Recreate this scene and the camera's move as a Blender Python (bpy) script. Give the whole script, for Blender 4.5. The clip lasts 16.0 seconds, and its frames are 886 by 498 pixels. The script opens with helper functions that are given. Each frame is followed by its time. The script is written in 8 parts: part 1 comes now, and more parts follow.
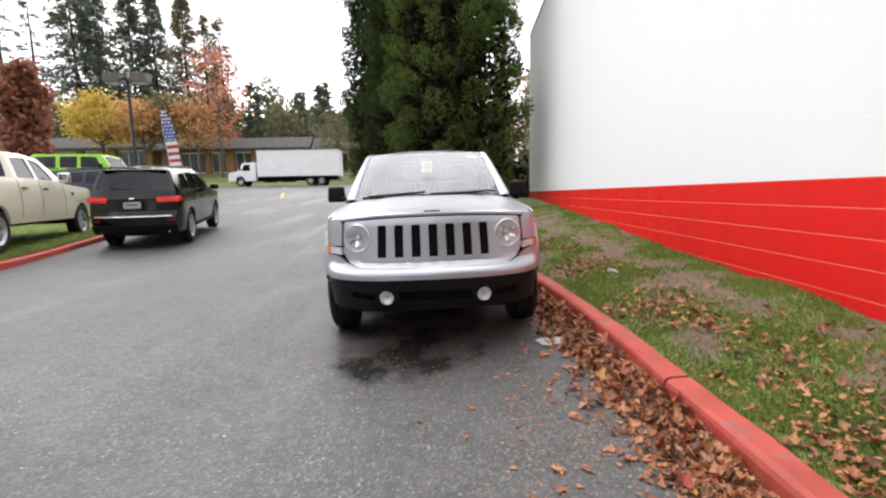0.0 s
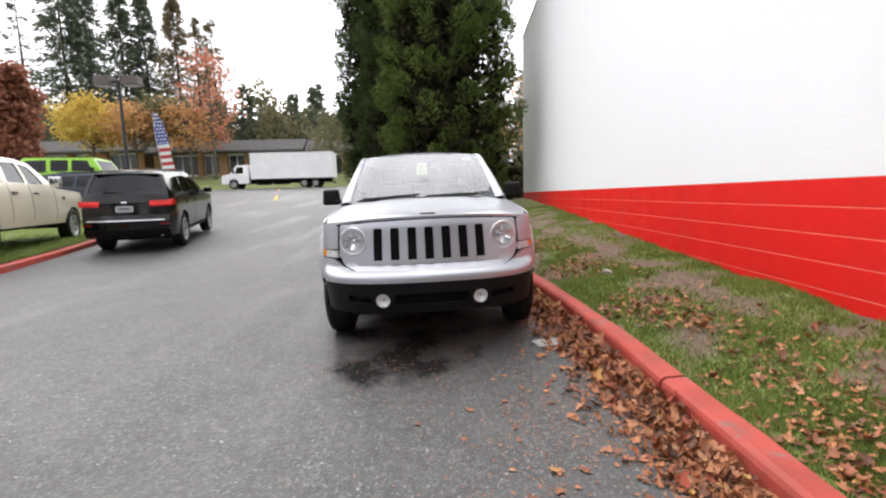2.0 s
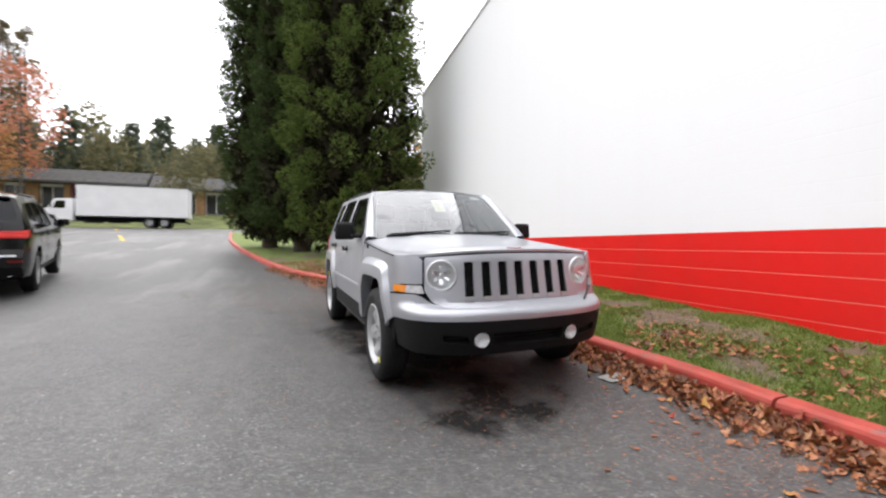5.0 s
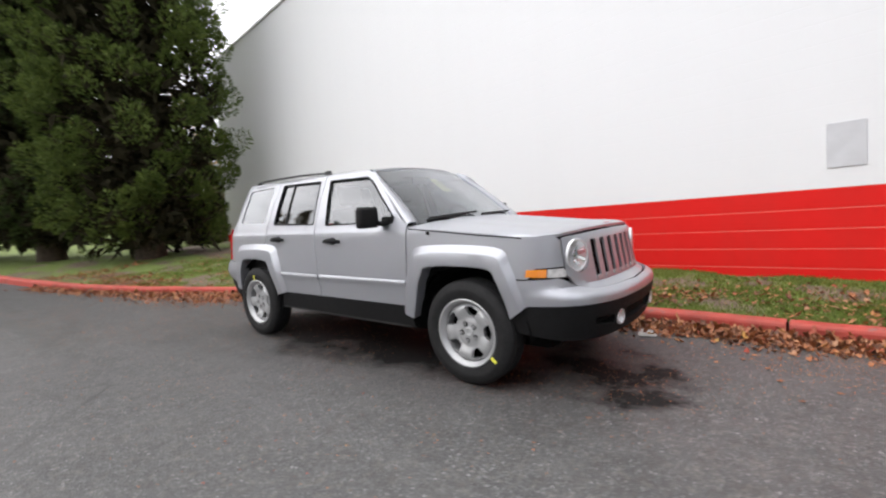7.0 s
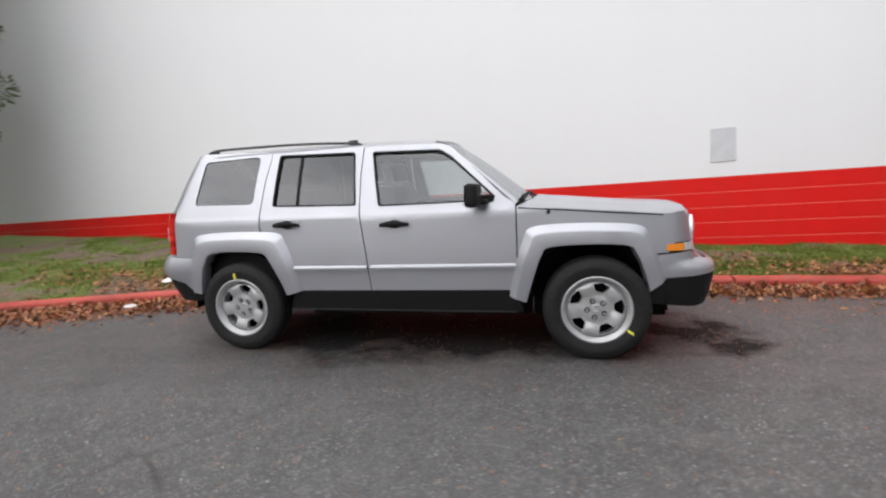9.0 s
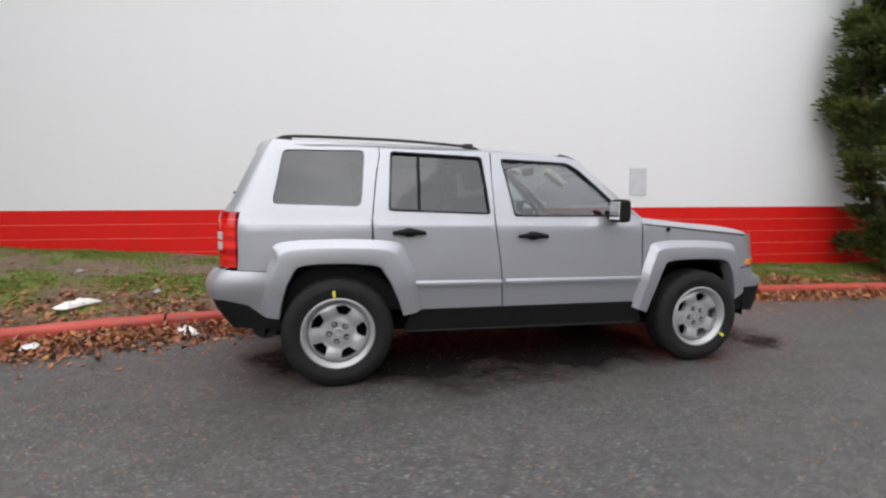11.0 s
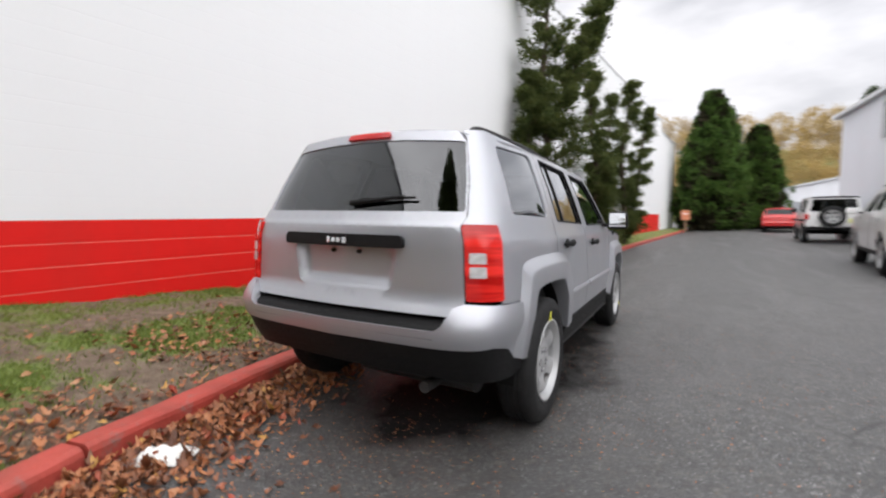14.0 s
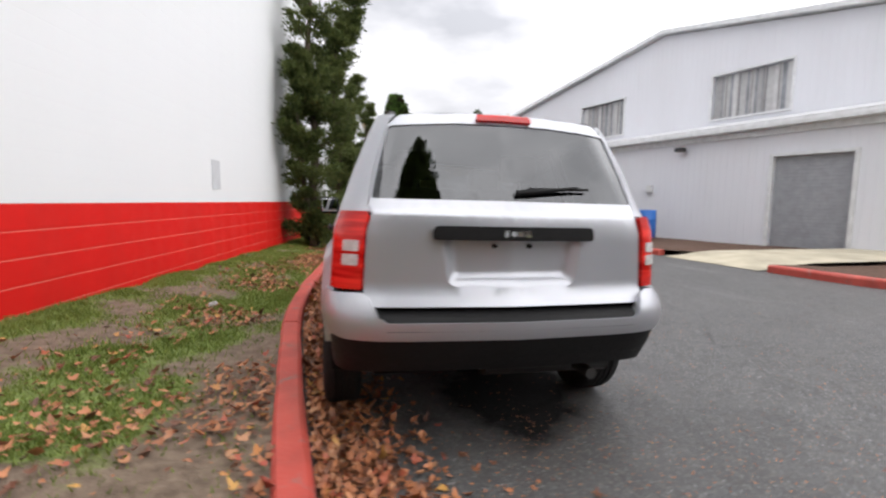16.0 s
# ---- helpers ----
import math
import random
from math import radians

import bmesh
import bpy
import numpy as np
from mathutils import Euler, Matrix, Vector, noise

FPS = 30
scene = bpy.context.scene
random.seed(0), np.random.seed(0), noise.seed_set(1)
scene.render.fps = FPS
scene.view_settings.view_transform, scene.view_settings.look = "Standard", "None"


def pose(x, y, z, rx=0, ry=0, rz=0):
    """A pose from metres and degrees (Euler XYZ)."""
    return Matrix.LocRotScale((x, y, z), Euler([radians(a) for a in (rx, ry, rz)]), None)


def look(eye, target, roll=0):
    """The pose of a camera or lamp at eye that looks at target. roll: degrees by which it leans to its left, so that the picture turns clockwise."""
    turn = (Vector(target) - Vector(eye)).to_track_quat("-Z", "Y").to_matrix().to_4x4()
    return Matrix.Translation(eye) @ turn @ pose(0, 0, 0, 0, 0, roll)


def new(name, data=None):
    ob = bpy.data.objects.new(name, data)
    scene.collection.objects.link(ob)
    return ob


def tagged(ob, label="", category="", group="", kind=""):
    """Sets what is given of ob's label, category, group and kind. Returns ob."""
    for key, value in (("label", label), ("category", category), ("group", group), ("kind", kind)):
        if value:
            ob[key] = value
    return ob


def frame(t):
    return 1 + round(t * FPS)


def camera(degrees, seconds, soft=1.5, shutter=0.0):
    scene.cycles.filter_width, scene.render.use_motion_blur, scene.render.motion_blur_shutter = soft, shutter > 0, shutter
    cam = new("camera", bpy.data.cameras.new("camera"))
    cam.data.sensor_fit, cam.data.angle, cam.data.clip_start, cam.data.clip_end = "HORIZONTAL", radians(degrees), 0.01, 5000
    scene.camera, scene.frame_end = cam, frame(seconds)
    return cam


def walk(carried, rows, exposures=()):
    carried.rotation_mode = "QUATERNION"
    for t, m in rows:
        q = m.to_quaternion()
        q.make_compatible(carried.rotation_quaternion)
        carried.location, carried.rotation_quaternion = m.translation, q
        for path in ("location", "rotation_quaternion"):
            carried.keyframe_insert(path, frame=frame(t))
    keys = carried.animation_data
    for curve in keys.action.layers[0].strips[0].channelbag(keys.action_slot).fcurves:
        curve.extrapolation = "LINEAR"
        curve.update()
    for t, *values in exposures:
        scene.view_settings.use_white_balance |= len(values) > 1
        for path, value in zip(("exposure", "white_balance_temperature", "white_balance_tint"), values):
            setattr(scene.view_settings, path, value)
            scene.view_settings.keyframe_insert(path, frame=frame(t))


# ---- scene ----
# The camera: eye, target and lean on the plane of the road under the car, then tipped so that z is plumb.
cam = camera(90.2, 16.0, 2.2, 0.6)
PLUMB = Matrix(((0.9999, -0.0001, -0.016, 0), (-0.0001, 0.9999, -0.0166, 0), (0.016, 0.0166, 0.9997, 0), (0, 0, 0, 1)))
WAY = [
    (0, (-0.067, -0.089, 1.167), (0.019, 1.89, 0.889), -2.1),
    (0.5, (-0.07, -0.091, 1.167), (0.023, 1.889, 0.897), -2.1),
    (1, (-0.072, -0.091, 1.164), (0.028, 1.888, 0.896), -2.2),
    (1.5, (-0.074, -0.094, 1.165), (0.033, 1.885, 0.896), -2.4),
    (2, (-0.076, -0.092, 1.177), (0.034, 1.886, 0.903), -2.5),
    (2.5, (-0.071, -0.089, 1.161), (0.04, 1.89, 0.893), -2.6),
    (3, (-0.074, -0.084, 1.162), (0.026, 1.897, 0.904), -2.3),
    (3.5, (-0.218, -0.051, 1.134), (-0.07, 1.931, 0.912), -1.0),
    (4, (-0.629, 0.055, 1.116), (-0.225, 2.001, 0.895), -4.0),
    (4.2, (-0.803, 0.102, 1.088), (-0.34, 2.042, 0.939), -2.9),
    (6.3, (-2.661, 1.349, 1.085), (-1.393, 2.89, 0.949), -2.5),
    (6.5, (-2.778, 1.542, 1.113), (-1.422, 3.004, 0.953), -3.0),
    (7, (-3.081, 1.998, 1.122), (-1.538, 3.261, 0.965), -3.5),
    (7.5, (-3.336, 2.493, 1.139), (-1.655, 3.563, 0.968), -2.7),
    (8, (-3.55, 2.997, 1.152), (-1.738, 3.825, 0.979), -4.0),
    (8.2, (-3.642, 3.195, 1.164), (-1.806, 3.962, 0.96), -3.5),
    (10.3, (-3.818, 5.507, 1.174), (-1.844, 5.261, 0.969), -0.5),
    (10.5, (-3.775, 5.72, 1.154), (-1.808, 5.406, 0.974), 0.8),
    (11, (-3.59, 6.275, 1.158), (-1.648, 5.842, 0.956), 0.8),
    (11.5, (-3.404, 6.82, 1.147), (-1.558, 6.081, 0.928), -0.4),
    (12, (-3.139, 7.33, 1.147), (-1.324, 6.509, 0.97), 0.8),
    (12.5, (-2.849, 7.81, 1.115), (-1.194, 6.699, 0.952), 0.3),
    (13, (-2.432, 8.188, 1.11), (-0.955, 6.847, 0.976), 1.8),
    (13.5, (-2.0, 8.506, 1.106), (-0.76, 6.94, 1.01), 1.3),
    (14, (-1.477, 8.72, 1.122), (-0.513, 6.973, 0.983), 0.9),
    (14.5, (-0.931, 8.924, 1.141), (-0.294, 7.034, 0.994), -0.4),
    (15, (-0.448, 8.96, 1.11), (-0.1, 6.996, 0.959), 1.0),
    (15.5, (0.122, 9.022, 1.111), (0.013, 7.03, 0.974), 1.2),
    (16, (0.686, 8.895, 1.108), (0.294, 6.942, 0.932), 1.3),
]
EXPOSURE = [(0, 1.29), (4.2, 1.31), (6.5, 1.13), (7.5, 1.11), (8.2, 1.05), (10.5, 0.80), (12, 0.87), (13, 0.92), (13.5, 0.98), (15, 1.09), (16, 1.12)]
walk(cam, [(t, PLUMB @ look(eye, target, lean)) for t, eye, target, lean in WAY], EXPOSURE)

# ---- sky and sun ----
SUN_UP, SUN_TURN = 48, 330
world = bpy.data.worlds.new("overcast_sky")
scene.world = world
world.use_nodes = True
wt = world.node_tree
wt.nodes.clear()
w_out = wt.nodes.new("ShaderNodeOutputWorld")
w_back = wt.nodes.new("ShaderNodeBackground")
w_sky = wt.nodes.new("ShaderNodeTexSky")
w_sky.sky_type, w_sky.sun_disc = "NISHITA", False
w_sky.sun_elevation, w_sky.sun_rotation = radians(SUN_UP), radians(SUN_TURN)
w_gain = wt.nodes.new("ShaderNodeMix")
w_gain.data_type, w_gain.blend_type = "RGBA", "MULTIPLY"
w_gain.inputs[0].default_value = 1.0
w_gain.inputs[7].default_value = (0.065, 0.065, 0.065, 1)
wt.links.new(w_sky.outputs[0], w_gain.inputs[6])
w_tc = wt.nodes.new("ShaderNodeTexCoord")
w_map = wt.nodes.new("ShaderNodeMapping")
w_map.inputs["Scale"].default_value = (1.0, 1.0, 2.6)
wt.links.new(w_tc.outputs["Generated"], w_map.inputs[0])
w_n1 = wt.nodes.new("ShaderNodeTexNoise")
w_n1.inputs["Scale"].default_value, w_n1.inputs["Detail"].default_value = 2.3, 6
w_n2 = wt.nodes.new("ShaderNodeTexNoise")
w_n2.inputs["Scale"].default_value, w_n2.inputs["Detail"].default_value = 3.7, 5
wt.links.new(w_map.outputs[0], w_n1.inputs["Vector"])
wt.links.new(w_map.outputs[0], w_n2.inputs["Vector"])
w_cloud = wt.nodes.new("ShaderNodeValToRGB")
w_cloud.color_ramp.elements[0].position, w_cloud.color_ramp.elements[0].color = 0.34, (0.58, 0.59, 0.64, 1)
w_cloud.color_ramp.elements[1].position, w_cloud.color_ramp.elements[1].color = 0.60, (1.13, 1.12, 1.165, 1)
wt.links.new(w_n1.outputs[0], w_cloud.inputs[0])
w_gap = wt.nodes.new("ShaderNodeValToRGB")
w_gap.color_ramp.elements[0].position, w_gap.color_ramp.elements[1].position = 0.67, 0.78
wt.links.new(w_n2.outputs[0], w_gap.inputs[0])
w_mix = wt.nodes.new("ShaderNodeMix")
w_mix.data_type = "RGBA"
wt.links.new(w_gap.outputs[0], w_mix.inputs[0])
w_dot = wt.nodes.new("ShaderNodeVectorMath")
w_dot.operation = "DOT_PRODUCT"
w_dot.inputs[1].default_value = (math.sin(radians(SUN_TURN)) * 0.67, math.cos(radians(SUN_TURN)) * 0.67, 0.74)
wt.links.new(w_tc.outputs["Generated"], w_dot.inputs[0])
w_veil = wt.nodes.new("ShaderNodeMapRange")
for k, v in enumerate((-0.45, 0.75, 0.48, 1.14)):
    w_veil.inputs[1 + k].default_value = v
wt.links.new(w_dot.outputs["Value"], w_veil.inputs[0])
w_lit = wt.nodes.new("ShaderNodeVectorMath")
w_lit.operation = "SCALE"
wt.links.new(w_cloud.outputs[0], w_lit.inputs[0])
wt.links.new(w_veil.outputs[0], w_lit.inputs["Scale"])
wt.links.new(w_lit.outputs[0], w_mix.inputs[6])
wt.links.new(w_gain.outputs[2], w_mix.inputs[7])
wt.links.new(w_mix.outputs[2], w_back.inputs[0])
w_back.inputs[1].default_value = 0.95
wt.links.new(w_back.outputs[0], w_out.inputs[0])

sun_data = bpy.data.lights.new("sun", "SUN")
sun_data.energy, sun_data.angle, sun_data.color = 0.9, radians(100), (1.0, 0.96, 0.9)
sun = new("sun", sun_data)
sun.matrix_world = look((0, 0, 40), (0 - math.sin(radians(SUN_TURN)), 0 - math.cos(radians(SUN_TURN)), 40 - math.tan(radians(SUN_UP))))


# ---- helpers of this scene ----
def mesh_of(name, verts, faces, material=None, smooth=False):
    me = bpy.data.meshes.new(name)
    me.from_pydata([tuple(v) for v in verts], [], [tuple(f) for f in faces])
    me.update()
    if material:
        for m in (material if isinstance(material, (list, tuple)) else [material]):
            me.materials.append(m)
    if smooth:
        me.polygons.foreach_set("use_smooth", [True] * len(me.polygons))
    return me


def finish(bm, name, material=None, smooth=False):
    me = bpy.data.meshes.new(name)
    bm.normal_update()
    bm.to_mesh(me)
    bm.free()
    if material:
        me.materials.append(material)
    if smooth:
        me.polygons.foreach_set("use_smooth", [True] * len(me.polygons))
    return me


def part(name, data, material=None, parent=None, label="", smooth=False, at=None):
    """One mesh object under a thing or a part."""
    if isinstance(data, bmesh.types.BMesh):
        data = finish(data, name, material, smooth)
    elif material and not data.materials:
        data.materials.append(material)
    ob = new(name, data)
    ob.parent = parent
    if at is not None:
        ob.matrix_basis = at
    return tagged(ob, label)


def thing(name, m, label, category, group=""):
    ob = new(name)
    ob.matrix_basis = m
    return tagged(ob, label, category, group)


def box_bm(x0, x1, y0, y1, z0, z1, bevel=0.0, seg=2):
    bm = bmesh.new()
    bmesh.ops.create_cube(bm, size=1.0, matrix=Matrix.Translation(((x0 + x1) / 2, (y0 + y1) / 2, (z0 + z1) / 2)) @ Matrix.Diagonal((x1 - x0, y1 - y0, z1 - z0, 1)))
    if bevel:
        bmesh.ops.bevel(bm, geom=bm.edges[:], offset=bevel, segments=seg, affect="EDGES", profile=0.6)
    return bm


def rod_bm(a, b, r0, r1=None, sides=10, bm=None):
    """A rod from a to b."""
    bm = bm or bmesh.new()
    a, b = Vector(a), Vector(b)
    q = (b - a).to_track_quat("Z", "Y").to_matrix().to_4x4()
    bmesh.ops.create_cone(bm, cap_ends=True, segments=sides, radius1=r0, radius2=r0 if r1 is None else r1, depth=(b - a).length, matrix=Matrix.Translation((a + b) / 2) @ q)
    return bm


def lathe(profile, segs=32, axis="x"):
    """Turn a profile of (along, radius) round an axis."""
    verts, faces = [], []
    for a, r in profile:
        for k in range(segs):
            c, s = math.cos(2 * math.pi * k / segs) * r, math.sin(2 * math.pi * k / segs) * r
            verts.append((a, c, s) if axis == "x" else (c, s, a) if axis == "z" else (c, a, s))
    for i in range(len(profile) - 1):
        for k in range(segs):
            n = (k + 1) % segs
            faces.append((i * segs + k, i * segs + n, (i + 1) * segs + n, (i + 1) * segs + k))
    return verts, faces


def curve_through(points, n):
    """A smooth line through points, n steps between each two."""
    pts = [Vector(p) for p in points]
    out = []
    for i in range(len(pts) - 1):
        p0, p1, p2, p3 = pts[max(i - 1, 0)], pts[i], pts[i + 1], pts[min(i + 2, len(pts) - 1)]
        for k in range(n):
            t = k / n
            out.append(0.5 * ((2 * p1) + (p2 - p0) * t + (2 * p0 - 5 * p1 + 4 * p2 - p3) * t * t + (3 * p1 - p0 - 3 * p2 + p3) * t ** 3))
    return out + [pts[-1]]


def level(x, table):
    return float(np.interp(x, [a for a, _ in table], [b for _, b in table]))


# ---- materials ----
class Nodes:
    """A small builder of node materials."""

    def __init__(self, name, colour=(0.5, 0.5, 0.5), rough=0.5, metal=0.0, **more):
        self.mat = bpy.data.materials.new(name)
        self.mat.use_nodes = True
        self.t = self.mat.node_tree
        self.b = self.t.nodes["Principled BSDF"]
        self.set("Base Color", (*colour, 1))
        self.set("Roughness", rough)
        self.set("Metallic", metal)
        for k, v in more.items():
            self.set(k.replace("_", " "), v)

    def set(self, key, value):
        if hasattr(value, "links"):
            self.t.links.new(value, self.b.inputs[key])
        else:
            self.b.inputs[key].default_value = value
        return self

    def node(self, kind, **inputs):
        n = self.t.nodes.new("ShaderNode" + kind)
        for k, v in inputs.items():
            self.plug(n, k.replace("_", " "), v)
        return n

    def plug(self, n, key, value):
        s = n.inputs[int(key[1:])] if key[0] == "i" and key[1:].isdigit() else n.inputs[key]
        if hasattr(value, "links"):
            self.t.links.new(value, s)
        else:
            s.default_value = value

    def where(self):
        return self.node("TexCoord").outputs["Object"]

    def noise(self, scale, detail=4, rough=0.55, at=None, stretch=None):
        at = at or self.where()
        if stretch:
            m = self.node("Mapping", Vector=at)
            m.inputs["Scale"].default_value = stretch
            at = m.outputs[0]
        return self.node("TexNoise", Vector=at, Scale=scale, Detail=detail, Roughness=rough).outputs[0]

    def ramp(self, fac, *stops):
        n = self.node("ValToRGB", Fac=fac)
        e = n.color_ramp.elements
        while len(e) < len(stops):
            e.new(0.5)
        for el, (p, c) in zip(e, stops):
            el.position = p
            el.color = (c, c, c, 1) if isinstance(c, (int, float)) else (*c, 1)
        return n.outputs[0]

    def mix(self, fac, a, b, how="MIX"):
        n = self.node("Mix")
        n.data_type, n.blend_type = "RGBA", how
        for k, v in ((0, fac), (6, a), (7, b)):
            if hasattr(v, "links"):
                self.t.links.new(v, n.inputs[k])
            else:
                n.inputs[k].default_value = v if k == 0 else (*v, 1)
        return n.outputs[2]

    def maths(self, how, a, b):
        n = self.node("Math", i0=a, i1=b)
        n.operation = how
        return n.outputs[0]

    def bump(self, height, strength=0.3, distance=0.01):
        n = self.node("Bump", Height=height, Strength=strength, Distance=distance)
        self.set("Normal", n.outputs[0])
        return self

    def random(self):
        return self.node("ObjectInfo").outputs["Random"]

    def island(self):
        return self.node("NewGeometry").outputs["Random Per Island"]


def plain(name, colour, rough=0.5, metal=0.0, vary=0.12, scale=6.0, bump=0.0, **more):
    """A surface with a little grain and wear."""
    n = Nodes(name, colour, rough, metal, **more)
    a = n.noise(scale, 5)
    lo = tuple(c * (1 - vary) for c in colour)
    hi = tuple(min(1, c * (1 + vary)) for c in colour)
    n.set("Base Color", n.ramp(a, (0.3, lo), (0.7, hi)))
    n.set("Roughness", n.ramp(n.noise(scale * 3.1, 3), (0.3, max(0.02, rough - 0.06)), (0.7, min(1, rough + 0.08))))
    if bump:
        n.bump(n.noise(scale * 12, 3), bump, 0.004)
    return n.mat


def asphalt():
    n = Nodes("asphalt", rough=0.6)
    at = n.where()
    stones = n.node("TexVoronoi", Vector=at, Scale=95.0)
    grain = n.noise(240, 2, at=at)
    blotch = n.noise(0.55, 5, at=at)
    mid = n.noise(3.0, 6, 0.65, at=at)
    base = n.ramp(stones.outputs["Color"], (0.15, 0.038), (0.70, 0.080), (0.90, 0.19), (0.97, 0.42))
    gravel = n.node("TexVoronoi", Vector=at, Scale=42.0)
    base = n.mix(n.maths("MULTIPLY", n.ramp(gravel.outputs["Color"], (0.86, 0.0), (0.90, 0.8)), n.ramp(gravel.outputs["Distance"], (0.30, 1.0), (0.42, 0.0))), base, (0.24, 0.22, 0.20))
    base = n.mix(n.ramp(mid, (0.35, 0.0), (0.75, 0.5)), base, (0.12, 0.118, 0.115))
    base = n.mix(n.ramp(blotch, (0.3, 0.0), (0.7, 0.30)), base, (0.055, 0.055, 0.057))
    grit = n.noise(26, 6, 0.7, at=at)
    base = n.mix(n.ramp(grit, (0.52, 0.0), (0.72, 0.75)), base, (0.17, 0.155, 0.135))
    base = n.mix(n.ramp(n.noise(11, 5, 0.7, at=at), (0.50, 0.0), (0.70, 0.6)), base, (0.04, 0.036, 0.032))
    # damp runs along the lane, wet ground round the car, and painted shade under it
    sep = n.node("SeparateXYZ", Vector=at)
    wander = n.noise(1.3, 5, 0.6, at=at)

    ragged = n.noise(5.5, 7, 0.65, at=at)

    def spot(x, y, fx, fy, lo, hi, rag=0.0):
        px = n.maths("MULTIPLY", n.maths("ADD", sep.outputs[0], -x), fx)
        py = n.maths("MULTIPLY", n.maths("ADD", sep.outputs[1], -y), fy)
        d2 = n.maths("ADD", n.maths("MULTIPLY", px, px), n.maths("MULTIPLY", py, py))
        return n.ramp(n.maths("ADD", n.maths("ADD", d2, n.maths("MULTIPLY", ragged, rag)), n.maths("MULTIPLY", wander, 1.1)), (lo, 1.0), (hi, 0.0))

    # patch paints the car's shade beneath it; pool and damp are wet ground
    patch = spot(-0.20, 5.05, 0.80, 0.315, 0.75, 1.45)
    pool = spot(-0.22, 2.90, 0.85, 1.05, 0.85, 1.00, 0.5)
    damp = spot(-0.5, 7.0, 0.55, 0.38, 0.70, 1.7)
    runs = n.ramp(n.noise(1.0, 5, 0.6, at=at, stretch=(0.9, 0.14, 1)), (0.50, 0.0), (0.66, 0.75))
    wet = n.maths("MAXIMUM", n.maths("MULTIPLY", pool, 0.3), n.maths("MULTIPLY", runs, 0.45))
    cracks = n.node("TexVoronoi", Vector=n.mix(0.08, at, n.node("TexNoise", Vector=at, Scale=2.0).outputs[1]), Scale=0.28)
    cracks.feature = "DISTANCE_TO_EDGE"
    crack = n.ramp(cracks.outputs[0], (0.0, 1.0), (0.006, 0.0))
    crack = n.maths("MULTIPLY", crack, n.ramp(n.noise(0.7, 3, at=at), (0.5, 0.0), (0.6, 0.8)))
    base = n.mix(crack, base, (0.02, 0.02, 0.02))
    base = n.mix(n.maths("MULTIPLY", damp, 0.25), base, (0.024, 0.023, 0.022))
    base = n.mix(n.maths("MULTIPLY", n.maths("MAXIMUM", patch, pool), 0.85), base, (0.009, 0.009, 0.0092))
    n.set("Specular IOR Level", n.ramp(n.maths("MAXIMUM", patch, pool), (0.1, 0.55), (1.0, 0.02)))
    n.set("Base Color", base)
    n.set("Roughness", n.ramp(n.maths("ADD", wet, n.maths("MULTIPLY", n.maths("SUBTRACT", mid, 0.5), 0.25)), (0.0, 0.58), (0.9, 0.24)))
    hi = n.maths("ADD", n.maths("MULTIPLY", stones.outputs["Distance"], 0.8), n.maths("MULTIPLY", grain, 0.3))
    n.bump(hi, 0.5, 0.006)
    return n.mat


def grass_soil():
    n = Nodes("grass_soil", rough=0.95)
    at = n.where()
    soil = n.ramp(n.noise(14, 6, at=at), (0.3, (0.10, 0.07, 0.048)), (0.7, (0.22, 0.165, 0.118)))
    green = n.ramp(n.noise(38, 5, at=at), (0.3, (0.085, 0.11, 0.025)), (0.7, (0.20, 0.265, 0.062)))
    has = n.node("Attribute")
    has.attribute_name = "cover"
    edge = n.maths("ADD", has.outputs["Fac"], n.maths("MULTIPLY", n.maths("SUBTRACT", n.noise(9, 6, 0.65, at=at), 0.5), 0.9))
    n.set("Base Color", n.mix(n.ramp(edge, (0.30, 0.0), (0.55, 1.0)), soil, green))
    n.bump(n.noise(60, 5, at=at), 0.7, 0.02)
    return n.mat


def wall_paint(name, colour, dirt, amount):
    n = Nodes(name, colour, 0.45, Specular_IOR_Level=0.2)
    at = n.where()
    runs = n.noise(1.0, 6, 0.62, at=at, stretch=(1.6, 1.6, 0.16))
    fine = n.noise(9, 5, at=at)
    base = n.mix(n.maths("MULTIPLY", n.ramp(runs, (0.46, 0.0), (0.78, 1.0)), amount), colour, dirt)
    base = n.mix(n.maths("MULTIPLY", n.ramp(fine, (0.5, 0.0), (0.8, 1.0)), amount * 0.4), base, tuple(c * 0.8 for c in colour))
    n.set("Base Color", base)
    n.set("Roughness", n.ramp(n.noise(4, 4, at=at), (0.3, 0.5), (0.7, 0.7)))
    n.bump(n.maths("ADD", n.noise(120, 4, at=at), n.maths("MULTIPLY", n.noise(9, 3, at=at), 0.8)), 0.08, 0.005)
    return n.mat


def kerb_paint():
    n = Nodes("red_kerb_paint", rough=0.6)
    at = n.where()
    wear = n.ramp(n.noise(7, 7, 0.7, at=at), (0.58, 0.0), (0.70, 0.9))
    red = n.ramp(n.noise(2.2, 5, at=at), (0.3, (0.38, 0.050, 0.036)), (0.7, (0.53, 0.088, 0.062)))
    grime = n.ramp(n.noise(5, 6, at=at), (0.45, 0.0), (0.8, 0.55))
    n.set("Base Color", n.mix(grime, n.mix(wear, red, (0.20, 0.15, 0.135)), (0.16, 0.05, 0.035)))
    n.bump(n.noise(45, 6, at=at), 0.5, 0.006)
    return n.mat


